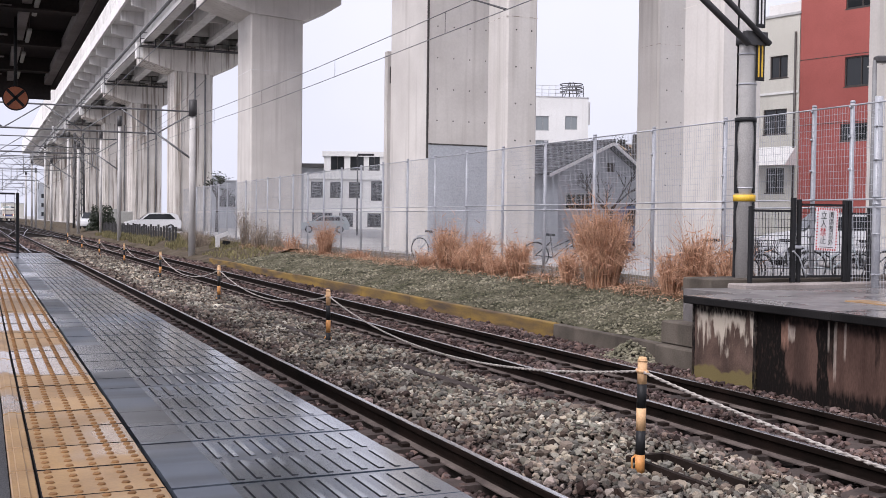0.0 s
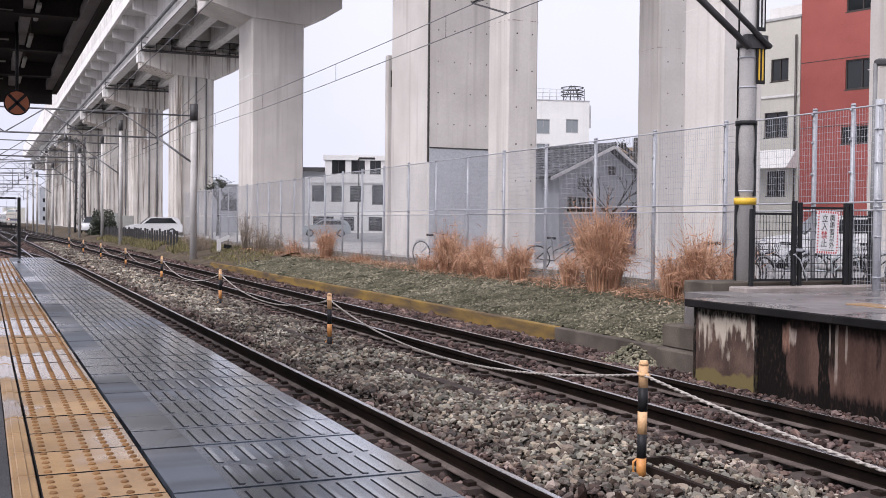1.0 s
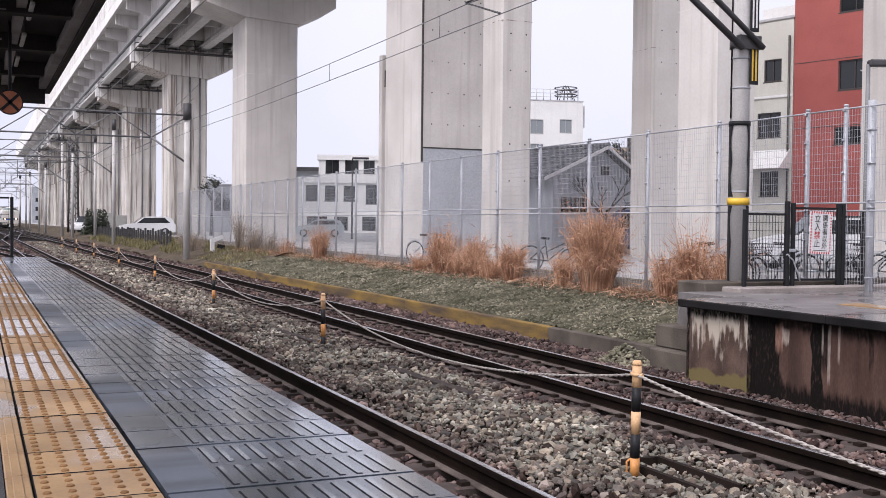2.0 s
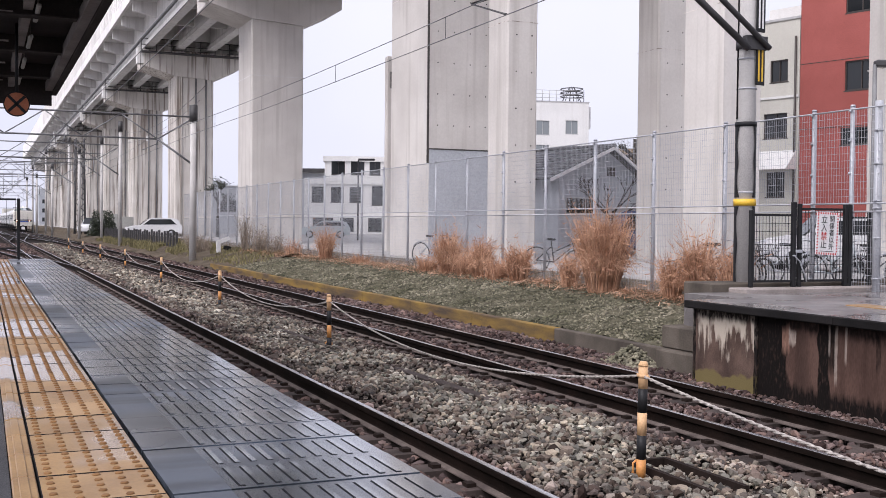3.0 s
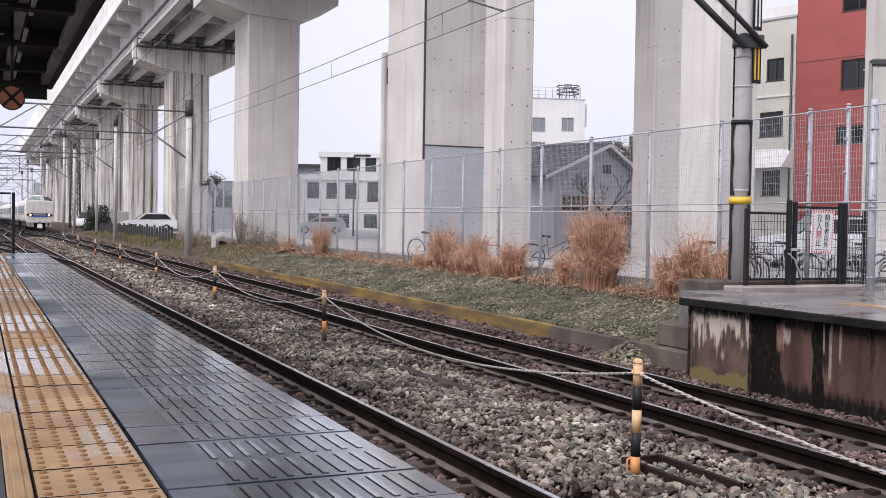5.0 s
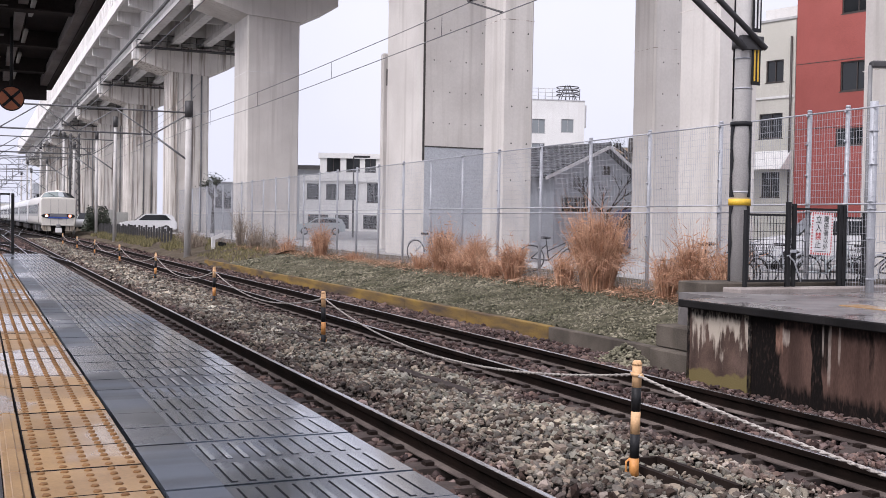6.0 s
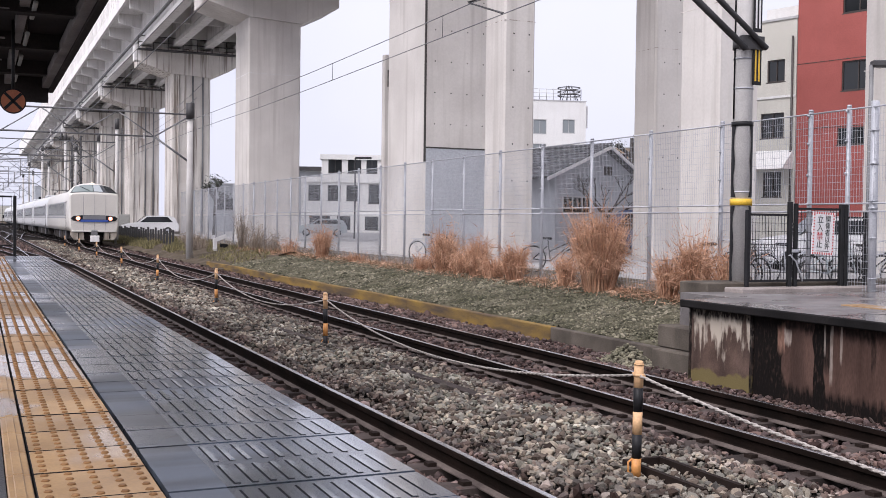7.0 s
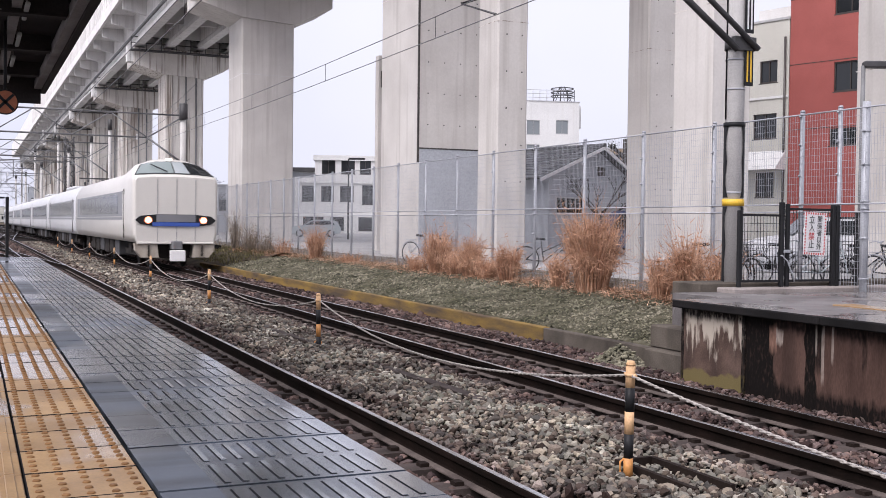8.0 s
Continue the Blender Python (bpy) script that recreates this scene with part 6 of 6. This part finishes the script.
def build_behind_fence():
    car("white estate car with dark windows parked under the viaduct", pose(10.9, 91.0, 0.40, 0, 0, -4), M_CARW, 4.5, 1.8, 1.6)
    car("silver-blue car parked on the asphalt behind the fence", pose(24.6, 87.0, 0.43, 0, 0, -15), M_CARS, 4.2, 1.7, 1.5)
    car("dark blue small van parked beside the grey house", pose(24.5, 40.0, 0.44, 0, 0, -30), mat("dark_blue_car_paint", (0.08, 0.11, 0.2), None, 1, 0.3, 0), 3.6, 1.6, 1.9, True)
    car("white car parked far along the line", pose(9.0, 105, 0.4, 0, 0, 70), M_CARW, 4.2, 1.7, 1.5)
    car("white van parked behind the big piers", pose(27.5, 42.0, 0.44, 0, 0, -20), M_CARW, 4.2, 1.7, 1.9, True)
    car("white hatchback parked in front of the red building", pose(*(FWD * 30 + RGT * 9.0).xy, 0.44, 0, 0, -24), M_CARW, 3.9, 1.7, 1.55)
    for i, (y, x, rz, fm, lb) in enumerate(((29.6, 12.1, -62, M_FENCE, "silver city bicycle leaning on its stand"), (17.0, 12.6, -20, M_BLACK, "black city bicycle with wire basket"),
                                           (16.3, 12.9, 10, M_DARKMETAL, "dark city bicycle with wire basket"), (17.6, 15.0, -28, M_FENCE, "silver city bicycle with wire basket"),
                                           (17.0, 15.6, -18, M_CARS, "pale blue city bicycle with wire basket"), (16.8, 16.4, -30, M_BLACK, "black city bicycle with wire basket"),
                                           (16.3, 16.9, -12, M_DARKMETAL, "dark city bicycle with wire basket"), (15.4, 16.9, -22, M_FENCE, "silver city bicycle with wire basket"), (12.0, 13.6, -24, M_FENCE, "silver city bicycle with wire basket"),
                                           (17.9, 13.4, -40, M_CARS, "pale blue city bicycle with wire basket"), (24.0, 13.0, -35, M_DARKMETAL, "dark city bicycle with wire basket"))):
        bicycle(pose(x, y, 0.42, 0, 3, rz), fm, lb)
    # street lamp and mast lights behind the fence
    for (f, r, h, arm) in ((78, (633 - 784) * 78 / 1882, 5.9, 1.2), (24, (1543 - 784) * 24 / 1882, 4.9, 0.8), (76, (512 - 784) * 76 / 1882, 4.9, -0.5)):
        l = empty("street_lamp", "slim grey street lamp with a flat head", "street lamp", out(f, r, 0.43), group="street lamps")
        bm = bmesh.new()
        tube_bm(bm, (0, 0, 0), (0, 0, h), 0.07, 0.05, 8)
        part("pole", bm, M_DARKMETAL if f > 70 else M_GREYMETAL, l)
        bx("head", min(0, arm), max(0, arm), -0.12, 0.12, h - 0.05, h + 0.1, M_DARKMETAL, l, bev=0.03)
    # cabinet, hedge and rails under the viaduct
    for dx in (0, 1.05):
        c = empty("electric_cabinet", "pale grey steel equipment cabinet on a base", "cabinet", pose(10.5 + dx, 99.0, 0.4), group="equipment cabinets")
        bx("body", 0, 1.0, 0, 0.6, 0.25, 1.9 - 0.2 * dx, M_TARP, c, bev=0.02)
        bx("door", 0.08, 0.92, -0.025, -0.002, 0.4, 1.6, M_TARP, c, bev=0.01)
        bx("plinth", 0.02, 0.98, 0.02, 0.58, 0, 0.25, M_CONC_OLD, c)
    bush = empty("evergreen_bush", "dark dense evergreen bush by the cabinets", "bush", pose(9.5, 95, 0.3))
    rb = random.Random(5)
    bm = bmesh.new()
    for i in range(12):
        tube_bm(bm, (0, 0, 0), (rb.uniform(-0.9, 0.9), rb.uniform(-0.6, 0.6), rb.uniform(0.8, 1.6)), 0.05, 0.015, 5)
    part("stems", bm, M_BARK, bush)
    bm = bmesh.new()
    for i in range(2600):
        a, q = rb.uniform(0, 6.283), rb.random() ** 0.4
        hz = rb.random()
        c = Vector((math.cos(a) * q * (1.35 - 0.5 * hz), math.sin(a) * q * 1.0, 0.1 + hz * (1.7 + 0.5 * math.sin(a * 3))))
        u = Vector((rb.gauss(0, 1), rb.gauss(0, 1), rb.gauss(0, 1))).normalized() * rb.uniform(0.06, 0.13)
        v = u.orthogonal().normalized() * u.length * 0.55
        bm.faces.new([bm.verts.new(c + t) for t in (-u, v, u, -v)])
    part("foliage", bm, M_LEAF, bush)
    tree("pine_tree", "sparse dark pine behind the piers", out(88, (385 - 784) * 88 / 1882, 0.4), 7.6, 1.25, M_LEAF, 6, leaves=600)
    tree("pine_tree", "dark pine top beside a tall pier", out(70, (1121 - 784) * 70 / 1882, 0.4), 14.0, 1.2, M_LEAF, 7, leaves=420)
    tree("bare_tree", "leafless shrub in front of the house", out(52, (1080 - 784) * 52 / 1882, 0.4), 4.0, 2.0, M_LEAF, 8, bare=True)
    # old sleepers set upright as a low fence beside the car
    for i in range(37):
        y = 59 + 1.0 * i
        ob = bx("fence_stake", -0.06, 0.06, -0.05, 0.05, 0, 0.92 + 0.08 * math.sin(i * 2.3), M_DARKMETAL, bev=0.01)
        ob.location = (9.75 + track_bend(y) - 0.004 * i, y, 0.18)
        tagged(ob, "dark weathered sleeper stake standing in the bank", "stake", group="stakes along the bank")
    # white marker with an inclined arm
    g = empty("gradient_post", "white post with a tilted white arm beside the bank", "marker post", pose(9.75, 47.8, 0.1))
    bx("post", -0.09, 0.09, -0.05, 0.05, -0.2, 0.72, M_SIGNW, g, bev=0.01)
    bm = bmesh.new()
    box_bm(bm, -0.06, 0.52, -0.075, -0.051, -0.09, 0.09, pose(0, 0, 0.66, 0, -22, 0), 0.006)
    part("arm", bm, M_SIGNW, g)
    bm = bmesh.new()
    box_bm(bm, 0.25, 0.6, -0.048, -0.03, -0.28, -0.1, pose(0, 0, 0.66, 0, 10, 0), 0.006)
    part("rear_arm", bm, M_BLACK, g)
    # lattice pylon under the viaduct
    t = empty("lattice_tower", "grey steel lattice tower beside the piers", "tower", pose(9.0, 112, 0.4))
    for sx in (-0.5, 0.5):
        for sy in (-0.5, 0.5):
            bm = bmesh.new()
            tube_bm(bm, (sx, sy, 0), (sx * 0.75, sy * 0.75, 9.5), 0.07, 0.06, 6)
            part("leg", bm, M_DARKMETAL, t)
    for i in range(9):
        for sx, sy, tx, ty in ((-0.5, -0.5, 0.5, -0.5), (0.5, -0.5, -0.5, -0.5), (-0.5, -0.5, -0.5, 0.5)):
            bm = bmesh.new()
            tube_bm(bm, (sx, sy, i * 1.05), (tx, ty, (i + 1) * 1.05), 0.045, 0.045, 5)
            part("lattice_bar", bm, M_DARKMETAL, t)
    # distant town that closes the line
    rng = random.Random(17)
    for i in range(16):
        x = -70 + i * 11 + rng.uniform(-2, 2)
        y = rng.uniform(300, 380)
        w, h = rng.uniform(8, 14), rng.uniform(5, 14)
        if -16 < x < 12:
            y, h = 470, rng.uniform(6, 9)
        wins = [(1.0 + 2.4 * a, 1.2 + 3.0 * b, 1.3, 1.3) for a in range(int((w - 1.5) / 2.4)) for b in range(int((h - 1) / 3.0))]
        block("town_building", "far pale town building beyond the line", pose(x, y, 0.3, 0, 0, rng.uniform(-8, 8)), w, 8, h, (M_WHITE, M_CREAM, M_GREYWALL)[i % 3], wins, M_FRAMEB, M_WINDARK, bars=0, group="distant town")


# ---------------------------------------------------------------- the train
SQUARE = [(1.36, 0.9), (1.43, 1.15), (1.45, 1.6), (1.45, 2.5), (1.45, 3.1), (1.43, 3.34), (1.36, 3.46), (0.75, 3.53), (0.0, 3.55)]
SECTION = [(1.36, 0.9), (1.43, 1.15), (1.45, 1.6), (1.45, 2.5), (1.41, 2.85), (1.28, 3.15), (1.02, 3.38), (0.55, 3.52), (0.0, 3.55)]
NOSE = [(0.0, 0.93, 3.14), (0.04, 0.965, 3.19), (0.12, 0.985, 3.22), (0.30, 1.0, 3.25), (0.55, 1.0, 3.38), (0.8, 1.0, 3.52), (1.0, 1.0, 3.62), (1.25, 1.0, 3.74), (1.7, 1.0, 3.84), (2.6, 1.0, 3.84), (3.6, 1.0, 3.72), (5.0, 1.0, 3.57), (6.0, 1.0, 3.55)]


def section(w, top, y=9.0):
    k = min(max((y - 0.25) / 1.4, 0.0), 1.0)
    half = [((a + (x - a) * k) * w, b + (z - b) * k) for (x, z), (a, b) in zip(SECTION, SQUARE)]
    half = [(x, z if z <= 2.5 else 2.5 + (z - 2.5) * (top - 2.5) / 1.05) for x, z in half]
    return half + [(-x, z) for x, z in half[-2::-1]]


def loft(rows):
    bm = bmesh.new()
    rings = [[bm.verts.new((x, y, z)) for x, z in sec] for y, sec in rows]
    n = len(rings[0])
    for a, b in zip(rings, rings[1:]):
        for i in range(n):
            bm.faces.new((a[i], a[(i + 1) % n], b[(i + 1) % n], b[i]))
    bm.faces.new(rings[0])
    bm.faces.new(rings[-1][::-1])
    return bm


def nose_top(y, x):
    """Height of the cab's upper surface at y behind the face and x from the middle."""
    for (a, wa, ta), (b, wb, tb) in zip(NOSE, NOSE[1:]):
        if a <= y <= b:
            t = (y - a) / (b - a)
            sec = section(wa + (wb - wa) * t, ta + (tb - ta) * t, y)[:9]
            for (x1, z1), (x2, z2) in zip(sec[::-1], sec[::-1][1:]):
                if x1 <= abs(x) <= x2:
                    return z1 + (z2 - z1) * (abs(x) - x1) / max(x2 - x1, 1e-6)
    return 3.2


def build_train():
    tr = empty("express_train", "white express train with blue stripe and lit headlights", "train")
    length, gap = 20.6, 0.55
    for c in range(7):
        y0 = c * (length + gap)
        if c == 0:
            rows = [(y0 + y, section(w, t, y)) for y, w, t in NOSE] + [(y0 + length, section(1.0, 3.55))]
        else:
            rows = [(y0, section(0.98, 3.5)), (y0 + 0.12, section(1.0, 3.55)), (y0 + length - 0.12, section(1.0, 3.55)), (y0 + length, section(0.98, 3.5))]
        body = part("car_body", loft(rows), M_TRAIN if c == 0 else M_TRAINB, tr)
        for f in body.data.polygons:
            f.use_smooth = abs(f.normal.y) < 0.7 and len(f.vertices) == 4
        w0 = 2.6 if c == 0 else 0.9
        for s in (-1, 1):
            xo = s * 1.458
            bm = bmesh.new()
            box_bm(bm, min(xo, xo - s * 0.02), max(xo, xo - s * 0.02), y0 + w0, y0 + length - 0.8, 1.78, 2.68)
            part("window_band", bm, M_TRAINGREY, body)
            n = 8
            for i in range(n):
                a = y0 + w0 + 1.2 + (length - w0 - 3.2) * i / n
                bx("side_window", min(xo + s * 0.008, xo), max(xo + s * 0.008, xo), a + 0.05, a + (length - w0 - 3.2) / n - 0.05, 1.88, 2.6, M_WINTRAIN, body)
            bx("blue_stripe", min(xo + s * 0.004, xo - s * 0.015), max(xo + s * 0.004, xo - s * 0.015), y0 + w0, y0 + length - 0.4, 1.66, 1.75, M_TRAINGREY, body)
            for yd in ((2.2,) if c == 0 else (1.6, length - 1.9)):
                bx("door_gap", min(xo + s * 0.003, xo - s * 0.02), max(xo + s * 0.003, xo - s * 0.02), y0 + yd - 0.03, y0 + yd + 0.03, 1.0, 2.75, M_UNDER, body)
        # underfloor boxes and bogies
        for i in range(6):
            yb = y0 + 5.4 + 1.7 * i
            bx("equipment_box", -1.2, 1.2, yb, yb + 1.3, 0.3 + 0.05 * (i % 2), 0.92, M_UNDER if i % 3 else M_DARKMETAL, body, bev=0.03)
        for yb in (3.0, length - 3.2):
            bm = bmesh.new()
            for s in (-1, 1):
                box_bm(bm, s * 0.98 - 0.1, s * 0.98 + 0.1, y0 + yb - 1.5, y0 + yb + 1.5, 0.42, 0.62)
                box_bm(bm, s * 0.98 - 0.14, s * 0.98 + 0.14, y0 + yb - 0.4, y0 + yb + 0.4, 0.5, 0.82)
            box_bm(bm, -0.95, 0.95, y0 + yb - 0.25, y0 + yb + 0.25, 0.45, 0.75)
            part("bogie_frame", bm, M_UNDER, body)
            for dy in (-1.05, 1.05):
                bm = bmesh.new()
                for s in (-1, 1):
                    tube_bm(bm, (s * 0.54, y0 + yb + dy, 0.43), (s * 0.66, y0 + yb + dy, 0.43), 0.43, 0.43, 20)
                tube_bm(bm, (-0.6, y0 + yb + dy, 0.43), (0.6, y0 + yb + dy, 0.43), 0.08, 0.08, 8)
                part("wheelset", bm, M_UNDER, body)
        if c:
            bx("gangway", -0.8, 0.8, y0 - gap, y0, 0.9, 3.2, M_RUBBER, body)
        # roof equipment
        if c:
            bx("air_unit", -0.9, 0.9, y0 + 8, y0 + 12.5, 3.45, 3.62, M_TRAINB, body, bev=0.06)
        if c == 1:
            bm = bmesh.new()
            for s in (-0.6, 0.6):
                tube_bm(bm, (s, y0 + 4, 3.55), (s, y0 + 4, 3.75), 0.06, 0.06, 6)
                tube_bm(bm, (s * 0.8, y0 + 3.3, 3.75), (s * 0.5, y0 + 5.0, 3.95), 0.04, 0.04, 6)
            tube_bm(bm, (-0.8, y0 + 5.0, 3.98), (0.8, y0 + 5.0, 3.98), 0.04, 0.04, 6)
            part("pantograph", bm, M_DARKMETAL, body)
        if c == 0:
            lead = body
    # cab windscreen: side and centre panes over the sloping brow
    def brow(x0, x1, ya, yb, lift, name, m):
        bm = bmesh.new()
        nx, ny = 8, 6
        g = []
        for j in range(ny + 1):
            row = []
            for i in range(nx + 1):
                t = j / ny
                y = ya + (yb - ya) * t
                taper = 1 - 0.24 * t
                x = (x0 + (x1 - x0) * i / nx) * taper
                row.append(bm.verts.new((x, y - lift * 0.7, nose_top(y, x) + lift)))
            g.append(row)
        for j in range(ny):
            for i in range(nx):
                bm.faces.new((g[j][i], g[j][i + 1], g[j + 1][i + 1], g[j + 1][i]))
        return part(name, bm, m, lead, smooth=True)
    brow(-1.36, 1.36, 0.27, 1.22, 0.012, "windscreen_surround", M_RUBBER)
    # left and centre panes have reflected sky painted into their base colour
    brow(-1.3, -0.02, 0.34, 1.17, 0.024, "windscreen_pane", glass_mat("sky_sheen_windscreen", (0.20, 0.24, 0.23), 0.05))
    brow(0.02, 0.52, 0.34, 1.17, 0.024, "windscreen_pane", glass_mat("sky_pale_windscreen", (0.34, 0.37, 0.38), 0.05))
    brow(0.54, 1.3, 0.34, 1.17, 0.024, "windscreen_pane", M_WINDARK)
    bm = bmesh.new()
    path_bm(bm, [Vector((-0.25, 0.36, 3.34)), Vector((-0.75, 0.8, 3.60))], 0.02, 5)
    part("wiper", bm, M_BLACK, lead)
    bx("roof_lamp", -0.11, 0.11, 1.45, 1.6, 3.79, 3.86, M_ROOFLAMP, lead, bev=0.015)
    # face: seams of the gangway door, band with lamps
    for x in (-0.62, 0.02, 0.66):
        bx("face_seam", x - 0.008, x + 0.008, -0.012, 0.01, 0.85, 3.06, M_TRAINGREY, lead)
    bm = bmesh.new()
    prism_bm(bm, [(-1.36, 1.66), (-1.2, 1.52), (-0.7, 1.45), (0.7, 1.45), (1.2, 1.52), (1.36, 1.66), (1.2, 1.80), (0.6, 1.86), (-0.6, 1.86), (-1.2, 1.80)], -0.035, 0.12)
    part("lamp_band", bm, M_BLACK, lead)
    bx("band_centre", -0.66, 0.66, -0.05, -0.03, 1.60, 1.85, M_TRAINGREY, lead)
    bx("band_blue", -0.80, 0.80, -0.052, -0.03, 1.45, 1.585, M_TRAINBLUE, lead)
    for s in (-1, 1):
        # glowing disc added as the lens's halo, with the lit lens in front
        bm = bmesh.new()
        tube_bm(bm, (s * 0.93, -0.02, 1.66), (s * 0.93, -0.06, 1.66), 0.125, 0.125, 18)
        hl = part("headlight", bm, M_LAMP_HALO, lead, "lit round headlight")
        bm = bmesh.new()
        tube_bm(bm, (s * 0.93, -0.06, 1.66), (s * 0.93, -0.075, 1.66), 0.08, 0.08, 18)
        part("lens", bm, M_LAMP, hl)
        bm = bmesh.new()
        prism_bm(bm, [(s * 0.56, 0.38), (s * 0.62, 0.86), (s * 1.34, 0.86), (s * 1.32, 0.62), (s * 1.14, 0.38)], 0.05, 0.55)
        part("front_skirt", bm, M_SKIRT, lead)
        bx("step_iron", s * 0.9 - 0.03, s * 0.9 + 0.03, 0.02, 0.06, 0.42, 0.8, M_UNDER, lead)
    bx("face_lip", -1.3, 1.3, -0.03, 0.3, 0.84, 0.92, M_TRAIN, lead, bev=0.02)
    bx("coupler_head", -0.17, 0.17, -0.35, 0.4, 0.66, 0.95, M_GREYMETAL, lead, bev=0.03)
    bx("coupler_plate", -0.26, 0.26, -0.42, -0.34, 0.26, 0.64, M_PARAPET, lead, bev=0.02)
    bx("under_nose", -1.1, 1.1, 0.5, 1.2, 0.35, 0.9, M_UNDER, lead)
    return tr


build_white_offices()
build_apartments()
build_red_and_cream()
build_house()
build_behind_fence()
train = build_train()


# ---------------------------------------------------------------- paving pieces, last
def build_paving():
    # yellow tile with five rows of studs, and the narrow tile with the inner line
    bm = bmesh.new()
    box_bm(bm, 0.003, 0.297, 0.004, 0.296, -0.03, 0.0, bev=0.0025)
    bm.normal_update()
    for f in bm.faces:
        f.material_index = 2 if abs(f.normal.z) < 0.9 else 0
    for i in range(5):
        for j in range(5):
            cx, cy = 0.03 + 0.06 * i, 0.03 + 0.06 * j
            stud = tube_bm(bm, (cx, cy, -0.001), (cx, cy, 0.0045), 0.0125, 0.0085, 8)
            for f in {f for v in stud for f in v.link_faces}:
                f.material_index = 1
    tile = bpy.data.meshes.new("tactile_tile")
    bmesh.ops.recalc_face_normals(bm, faces=bm.faces[:])
    bm.to_mesh(tile)
    bm.free()
    tile.materials.append(M_TACT)
    tile.materials.append(M_DOT)
    tile.materials.append(M_SLOT)
    bm = bmesh.new()
    box_bm(bm, 0.036, 0.0965, 0.0045, 0.2955, -0.03, 0.0, bev=0.003)
    box_bm(bm, 0.052, 0.078, 0.004, 0.296, -0.001, 0.0045, bev=0.002)
    line = bpy.data.meshes.new("line_tile")
    bmesh.ops.recalc_face_normals(bm, faces=bm.faces[:])
    bm.to_mesh(line)
    bm.free()
    line.materials.append(M_TACT)
    k = 0
    y = 3.024 - 0.3 * 30
    rng = random.Random(9)
    while y + 0.3 < PLAT_END:
        dz = rng.uniform(-0.0015, 0.0015)
        share("tactile_tile", tile, platform, (0.129, y, PLAT_Z + dz))
        share("line_tile", line, platform, (0.030, y, PLAT_Z + dz))
        y += 0.3
    # grey edge panels with rows of low ribs and grooves
    w = PLAT_EDGE - 0.435
    panels = []
    for v in range(3):
        bm = bmesh.new()
        box_bm(bm, 0.15, w, 0.004, 0.276, -0.04, 0.0)
        inner = box_bm(bm, 0.002, 0.15, 0.004, 0.276, -0.04, 0.0)
        for f in {f for q in inner for f in q.link_faces}:
            f.material_index = 3
        r = random.Random(30 + v)
        for i in range(10):
            x = 0.178 + 0.0485 * i
            rib = box_bm(bm, x, x + 0.014, 0.03, 0.03 + 0.215, -0.001, 0.0022)
            for f in {f for v in rib for f in v.link_faces}:
                f.material_index = 1
            slot = box_bm(bm, x - 0.0045, x + 0.0145, 0.025, 0.03 + 0.2155, -0.0005, 0.0006)
            for f in {f for v in slot for f in v.link_faces}:
                f.material_index = 2
        me = bpy.data.meshes.new("edge_panel")
        bmesh.ops.recalc_face_normals(bm, faces=bm.faces[:])
        bm.to_mesh(me)
        bm.free()
        for m in (M_PANEL, M_RIB, M_SLOT, M_INNER):
            me.materials.append(m)
        panels.append(me)
    y, k = 2.979 - 0.28 * 32, 0
    while y + 0.28 < PLAT_END:
        share("edge_panel", panels[k % 3], platform, (0.435, y, PLAT_Z + rng.uniform(-0.0015, 0.001)))
        y += 0.28
        k += 1


build_paving()


def motions():
    """The train runs towards the platform at about 28 m/s."""
    near = {6.0: 95.5, 6.5: 83.2, 7.0: 67.3, 7.5: 51.4, 8.0: 37.0}
    rows = []
    for k in range(17):
        t = k * 0.5
        y = near[t] if t in near else 108.5 + 28.5 * (5.5 - t)
        a, b = track_bend(y), track_bend(y + 60)
        rows.append((t, pose(6.44 + a, y, 0.0, 0, 0, -math.degrees(math.atan2(b - a, 60)))))
    walk(train, rows)


motions()
